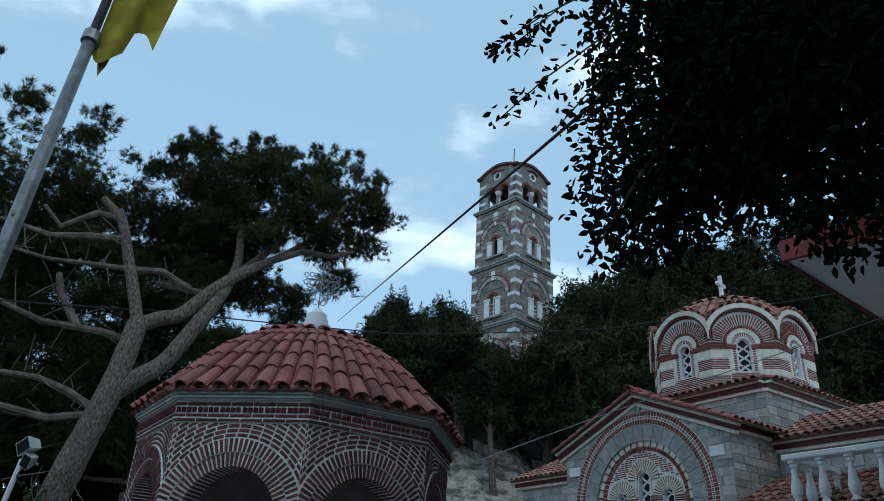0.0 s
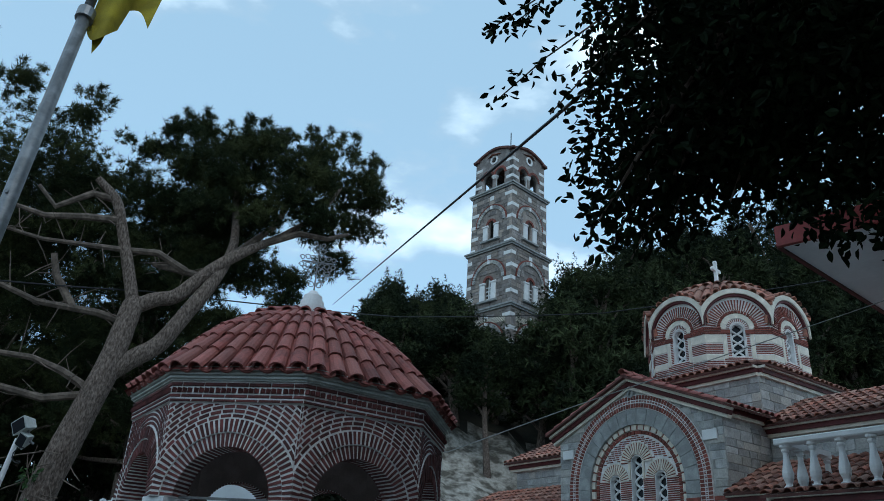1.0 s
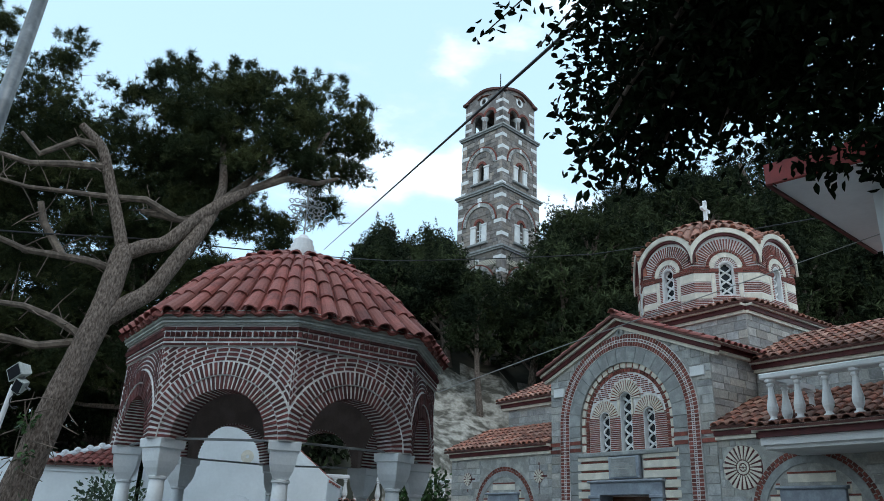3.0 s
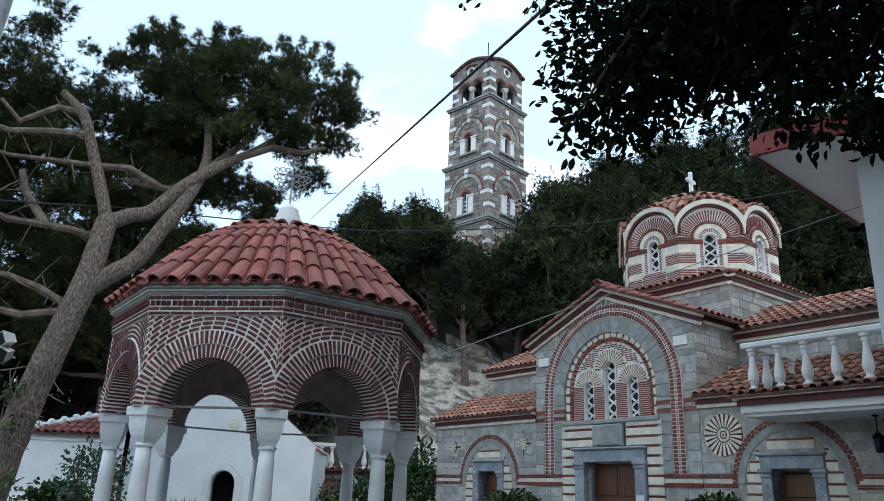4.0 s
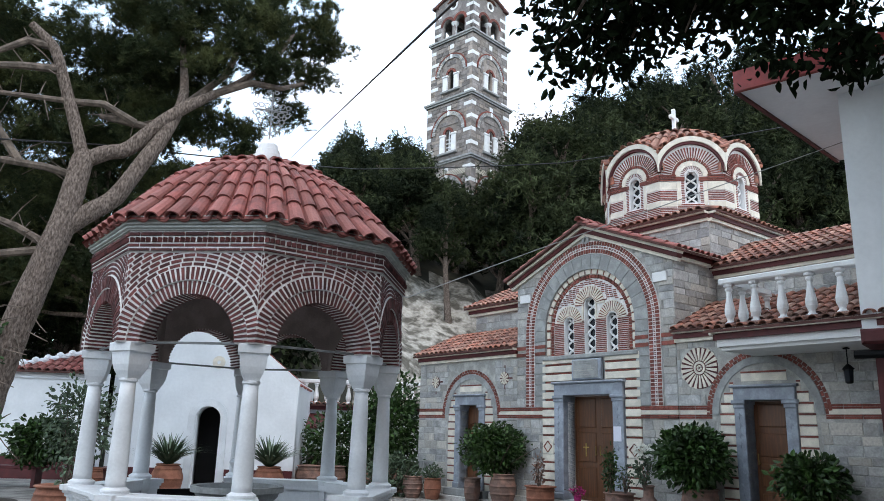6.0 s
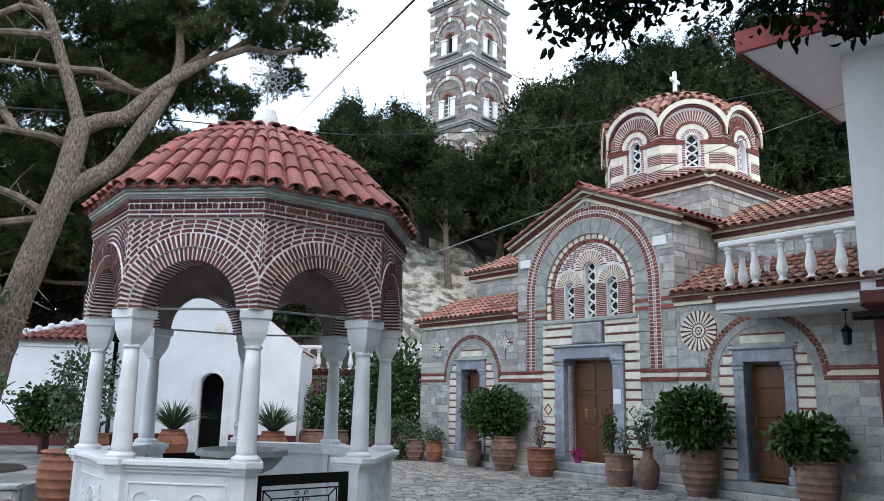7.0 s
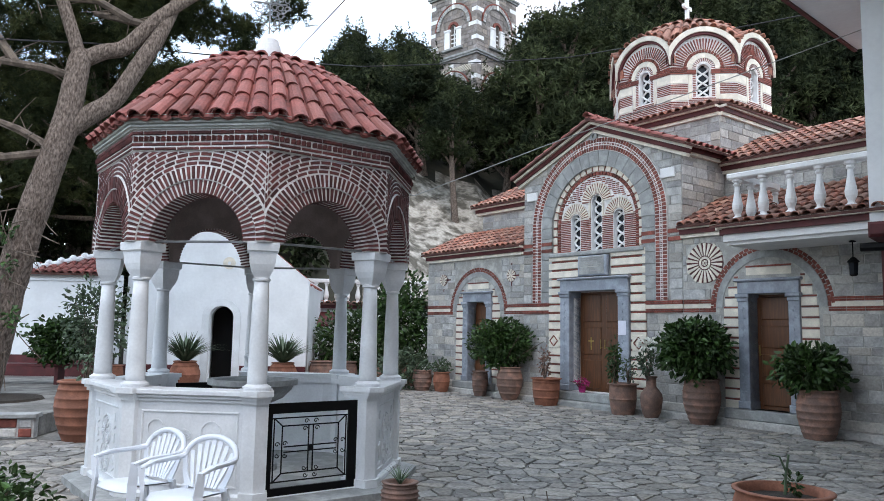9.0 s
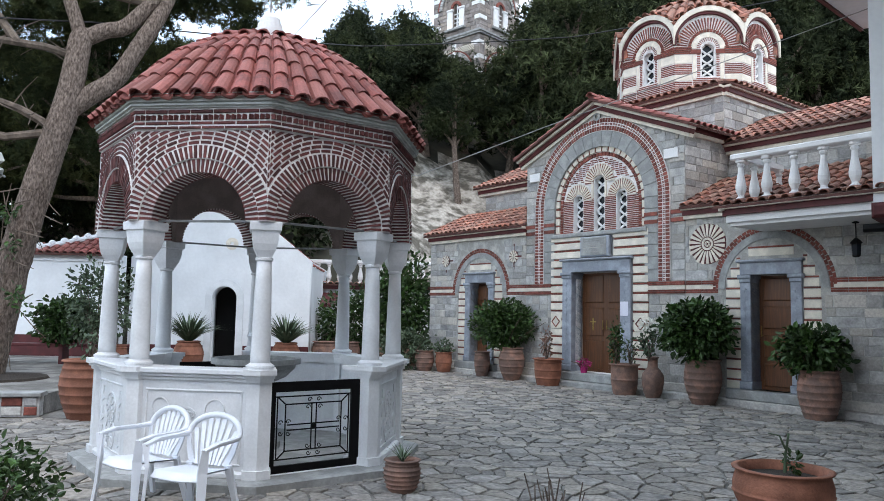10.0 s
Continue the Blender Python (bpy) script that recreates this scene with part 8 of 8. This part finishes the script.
        part("side_panel", strip([V((s_ * 0.262, 0.25, 0.66)), V((s_ * 0.225, 0.22, 0.52)), V((s_ * 0.17, 0.20, 0.41))], [(X, 0.020), (X, 0.026), (X, 0.035)], 0.012), M_PLASTIC, ch)
    return ch


plastic_chair((-1.53, 6.12, 0), -24, "white plastic garden armchair against the parapet")
plastic_chair((-2.06, 6.55, 0), -38, "white plastic garden armchair beside another by the parapet")


# ---------------------------------------------------------------- flagpole, floodlight, cables, terrace
def build_flag():
    P0, P1 = Vector((-1.662, 2.495, 2.884)), Vector((-1.738, 2.743, 4.386))
    d = (P1 - P0) / (P1.z - P0.z)
    foot, tip = P0 - d * P0.z, P0 + d * 3.2
    pole = thing("flagpole", "dull galvanised flagpole with a worn yellow flag", "flagpole")
    part("pole", Acc().tube([foot, P0, P0 + d * 1.22], [0.032, 0.029, 0.028], 14), M_GALV, pole, smooth=True)
    part("upper_pole", Acc().tube([P0 + d * 1.22, tip], [0.022, 0.018], 12), M_GALV, pole, smooth=True)
    part("collar", Acc().tube([P0 + d * 1.19, P0 + d * 1.25], [0.040, 0.040], 14), M_STEEL, pole)
    part("rivet", Acc().tube([P0 + d * 0.18 + Vector((0, -0.036, 0)), P0 + d * 0.18 + Vector((0, -0.03, 0.0))], 0.008, 8), M_STEEL, pole)
    a = Acc()
    n, m = 14, 22
    X = Vector((0.80, 0.35, 0)).normalized()
    for i in range(n + 1):
        for j in range(m + 1):
            u, v = i / n, j / m
            fold = math.sin(u * 9 + v * 2) * 0.03 * (0.4 + v)
            p = P0 + d * (2.02 - v * 0.86 - 0.10 * math.sin(u * 7) * v + 0.13 * (u > 0.5) * v) + X * (u * 0.31 * (1 - 0.20 * v) + 0.02) + Vector((-X.y, X.x, 0)) * fold
            a.v.append(tuple(p))
    for i in range(n):
        for j in range(m):
            k = i * (m + 1) + j
            a.f.append((k, k + 1, k + m + 2, k + m + 1))
    # torn strip at the hoist
    k = len(a.v)
    a.v += [tuple(P0 + d * 1.17 + X * 0.04), tuple(P0 + d * 1.20 + X * 0.11), tuple(P0 + d * 1.08 + X * 0.10), tuple(P0 + d * 1.00 + X * 0.08), tuple(P0 + d * 1.09 + X * 0.06)]
    a.f.append((k, k + 1, k + 2, k + 3, k + 4))
    part("flag", a, M_FLAG, pole, "faded yellow cloth flag with a torn edge", smooth=True)


build_flag()


def build_floodlight():
    f = thing("floodlight", "pair of grey floodlights on a white post", "floodlight", Matrix.Translation((-4.25, 7.95, 0)))
    part("post", Acc().tube([(-0.1, 0.0, 0), (-0.06, 0, 2.4), (0.02, 0, 3.0)], [0.03, 0.028, 0.026], 10), M_WHITE, f)
    for x, z, tilt, s in ((0.06, 3.14, -25, 0.78), (0.10, 3.0, -60, 0.6)):
        m = Matrix.Translation((x, 0, z)) @ Matrix.Rotation(radians(tilt), 4, "Y") @ Matrix.Rotation(radians(-28), 4, "Z")
        hd = part("lamp_head", Acc().hexa([(-0.13 * s, -0.10 * s, -0.09 * s), (0.13 * s, -0.10 * s, -0.09 * s), (0.08 * s, 0.10 * s, -0.06 * s), (-0.08 * s, 0.10 * s, -0.06 * s), (-0.13 * s, -0.10 * s, 0.09 * s), (0.13 * s, -0.10 * s, 0.09 * s), (0.08 * s, 0.10 * s, 0.06 * s), (-0.08 * s, 0.10 * s, 0.06 * s)]), M_CONCRETE, f, "grey metal lamp head", m=m)
        part("lamp_glass", Acc().box(-0.11 * s, 0.11 * s, -0.106 * s, -0.10 * s, -0.075 * s, 0.075 * s), M_GLASS, hd)
        part("bracket", Acc().tube([(0.0, 0.02, -0.16 * s), (0.0, 0.02, 0.0)], 0.012, 6), M_STEEL, hd)
    part("cable_loop", Acc().tube([(0.08 + 0.05 * math.cos(t * 0.7), -0.03, 2.9 - 0.05 * t * 0.3 + 0.04 * math.sin(t * 0.7)) for t in range(12)], 0.006, 5), M_CABLE, f)


build_floodlight()


def cable(name, label, pts, r, mat, sag=0.0):
    pts = [Vector(p) for p in pts]
    line = []
    for p, q in zip(pts, pts[1:]):
        line += [p.lerp(q, t / 10) - Vector((0, 0, sag * 4 * (t / 10) * (1 - t / 10))) for t in range(10)]
    line.append(pts[-1])
    c = thing(name, label, "cable")
    part("line", Acc().tube(line, r, 6), mat, c)


cable("overhead_cable", "thick black cable running up into the tree", [(-4.25, 29.7, 12.7), (0.806, 2.856, 4.20), (1.6, 1.2, 4.6)], 0.011, M_CABLE, 0.0)
cable("overhead_cable", "thin black overhead cable across the court", [(-9.5, 12.0, 6.3), (-6.08, 14.8, 7.24), (-1.16, 23.96, 10.30), (5.65, 23.3, 10.68), (11.2, 16.5, 9.73), (14, 13.5, 9.6)], 0.016, M_CABLE, 0.04)
cable("pale_wire", "thin pale wire strung from the pavilion to the house", [(-0.2, 9.6, 3.5), (0.326, 11.49, 3.76), (2.39, 11.755, 4.68), (5.53, 11.2, 5.86), (7.27, 10.77, 6.5), (8.2, 10.6, 6.85)], 0.009, M_WIRE, 0.0)

# raised terrace with its stone edge, and the bench on it
bed_ = thing("raised_terrace", "low raised terrace with a stone and brick edge", "terrace", kind="structure")
part("terrace_floor", Acc().hexa([(-16, 9.9, 0.0), (-5.2, 11.55, 0.0), (-5.2, 20.3, 0.0), (-16, 20.3, 0.0), (-16, 9.9, 0.30), (-5.2, 11.55, 0.30), (-5.2, 20.3, 0.30), (-16, 20.3, 0.30)]), M_JOINT, bed_, "grey concrete terrace floor")
ed = Matrix.Translation((-5.15, 11.5, 0)) @ Matrix.Rotation(math.atan2(1.65, 10.8), 4, "Z")
part("coping", Acc().slab(-11, 0.03, -0.06, 0.28, 0.29, 0.35, 0.01), M_GREYARCH, bed_, "grey slab coping", m=ed)
part("edge_wall", Acc().box(-11, 0.0, 0.0, 0.2, 0, 0.29), M_STONE, bed_, m=ed)
rs = random.Random(4)
x = -0.02
while x > -4.5:
    w = rs.uniform(0.16, 0.34)
    for z0, z1 in ((0.02, 0.14), (0.155, 0.28)):
        if rs.random() < 0.9:
            part("edge_stone", Acc().slab(x - w + 0.02, x - 0.01, -0.02 - rs.uniform(0, 0.012), 0.05, z0, z1, 0.012), M_REDBRICK if rs.random() < 0.3 else M_STONE, bed_, m=ed)
    x -= w
part("soil_bed", Acc().lathe([(0.95, 0.28), (0.9, 0.34), (0.4, 0.37), (0.01, 0.38)], 20, Matrix.Translation((-7.15, 14.05, 0)), closed=False), M_SOIL, bed_)
bench = thing("red_bench", "dark red painted bench with flowerpots along the wall", "bench", Matrix.Translation((-7.6, 17.8, 0.30)))
part("bench_top", Acc().slab(-1.5, 1.7, -0.22, 0.22, 0.40, 0.46, 0.01), M_REDPAINT, bench)
for x in (-1.3, 0.1, 1.5):
    part("bench_leg", Acc().box(x - 0.04, x + 0.04, -0.18, 0.18, 0, 0.40), M_REDPAINT, bench)

# ivy and small shoots on the pine trunk
iv = thing("trunk_ivy", "small green ivy leaves on the pine trunk", "plant", Matrix.Translation((-6.85, 13.85, 0.3)))
a_ = Acc()
ri = random.Random(8)
for c, n in (((0.1, -0.05, 1.5), 40), ((-0.1, 0.0, 3.0), 60), ((0.0, 0.0, 2.4), 35), ((-0.35, 0, 1.2), 40), ((0.25, -0.1, 1.35), 25)):
    leafy(a_, Vector(c), (0.18, 0.12, 0.22), n, 0.09, ri, 0.2)
part("leaves", a_, M_LEAF, iv, kind="stuff")


# ---------------------------------------------------------------- flagstones
def flagstones():
    """Crazy paving: uneven polygons round jittered points, cut from one another half way."""
    rnd = random.Random(17)
    s = 0.265
    pts = {}
    for i in range(-25, 37):
        for j in range(-12, 93):
            pts[i, j] = (i * s + rnd.uniform(-0.19, 0.19) + (0.13 if j % 2 else 0), j * s * 0.92 + rnd.uniform(-0.17, 0.17))
    cells = []
    for (i, j), (px_, py_) in pts.items():
        loc = CH.inverted() @ Vector((px_, py_, 0))
        if any((i + e, j + f) not in pts for e in (-2, 2) for f in (-2, 2)):
            continue
        if loc.y > -0.35 and -6.5 < loc.x < 7 or math.hypot(px_ - K.x, py_ - K.y) < 1.7 or (px_ < -4.7 and py_ > 11.2 + (px_ + 5.2) * 0.153) or py_ > 23:
            continue
        poly = [(px_ - 1, py_ - 1), (px_ + 1, py_ - 1), (px_ + 1, py_ + 1), (px_ - 1, py_ + 1)]
        for di in range(-2, 3):
            for dj in range(-2, 3):
                q = pts.get((i + di, j + dj))
                if (di or dj) and q:
                    mx, my, nx, ny = (px_ + q[0]) / 2, (py_ + q[1]) / 2, q[0] - px_, q[1] - py_
                    L = math.hypot(nx, ny)
                    off = -rnd.uniform(0.004, 0.018)
                    new_ = []
                    for a, b in zip(poly, poly[1:] + poly[:1]):
                        da = ((a[0] - mx) * nx + (a[1] - my) * ny) / L - off
                        db = ((b[0] - mx) * nx + (b[1] - my) * ny) / L - off
                        if da <= 0:
                            new_.append(a)
                        if da * db < 0:
                            t = da / (da - db)
                            new_.append((a[0] + (b[0] - a[0]) * t, a[1] + (b[1] - a[1]) * t))
                    poly = new_
        if len(poly) >= 3:
            cells.append((px_, py_, poly))
    rest = Acc()
    cells.sort(key=lambda c: abs(c[0] - 2.2) * 0.7 + abs(c[1] - 7.5))
    for n, (cx, cy, poly) in enumerate(cells):
        z = rnd.uniform(-0.006, 0.006) + rise(cx, cy)
        tx, ty = rnd.uniform(-0.012, 0.012), rnd.uniform(-0.012, 0.012)
        top = []
        m = len(poly)
        # worn corners and wavering edges
        for k, p in enumerate(poly):
            q, o = poly[(k + 1) % m], poly[k - 1]
            c1 = (p[0] + (o[0] - p[0]) * 0.14, p[1] + (o[1] - p[1]) * 0.14)
            c2 = (p[0] + (q[0] - p[0]) * 0.14, p[1] + (q[1] - p[1]) * 0.14)
            w = rnd.uniform(-0.09, 0.09)
            mid_ = ((p[0] + q[0]) / 2, (p[1] + q[1]) / 2)
            mid_ = (mid_[0] + (cx - mid_[0]) * abs(w), mid_[1] + (cy - mid_[1]) * abs(w))
            top += [c1, c2, mid_]
        a = Acc() if n < 300 else rest
        k0 = len(a.v)
        t_ = len(top)
        ins = [(cx + (x - cx) * 0.965, cy + (y - cy) * 0.965) for x, y in top]
        a.v += [(x, y, rise(cx, cy) - 0.03) for x, y in top] + [(x, y, z + 0.002 + (x - cx) * tx + (y - cy) * ty) for x, y in top] + [(x, y, z + 0.008 + (x - cx) * tx + (y - cy) * ty) for x, y in ins]
        for q in range(t_):
            r = (q + 1) % t_
            a.f += [(k0 + q, k0 + r, k0 + t_ + r, k0 + t_ + q), (k0 + t_ + q, k0 + t_ + r, k0 + 2 * t_ + r, k0 + 2 * t_ + q)]
        a.f.append(tuple(k0 + 2 * t_ + q for q in range(t_)))
        if n < 300:
            part("flagstone", a, M_PAVE, GROUND)
    part("flagstones", rest, M_PAVE, GROUND, kind="stuff")


flagstones()
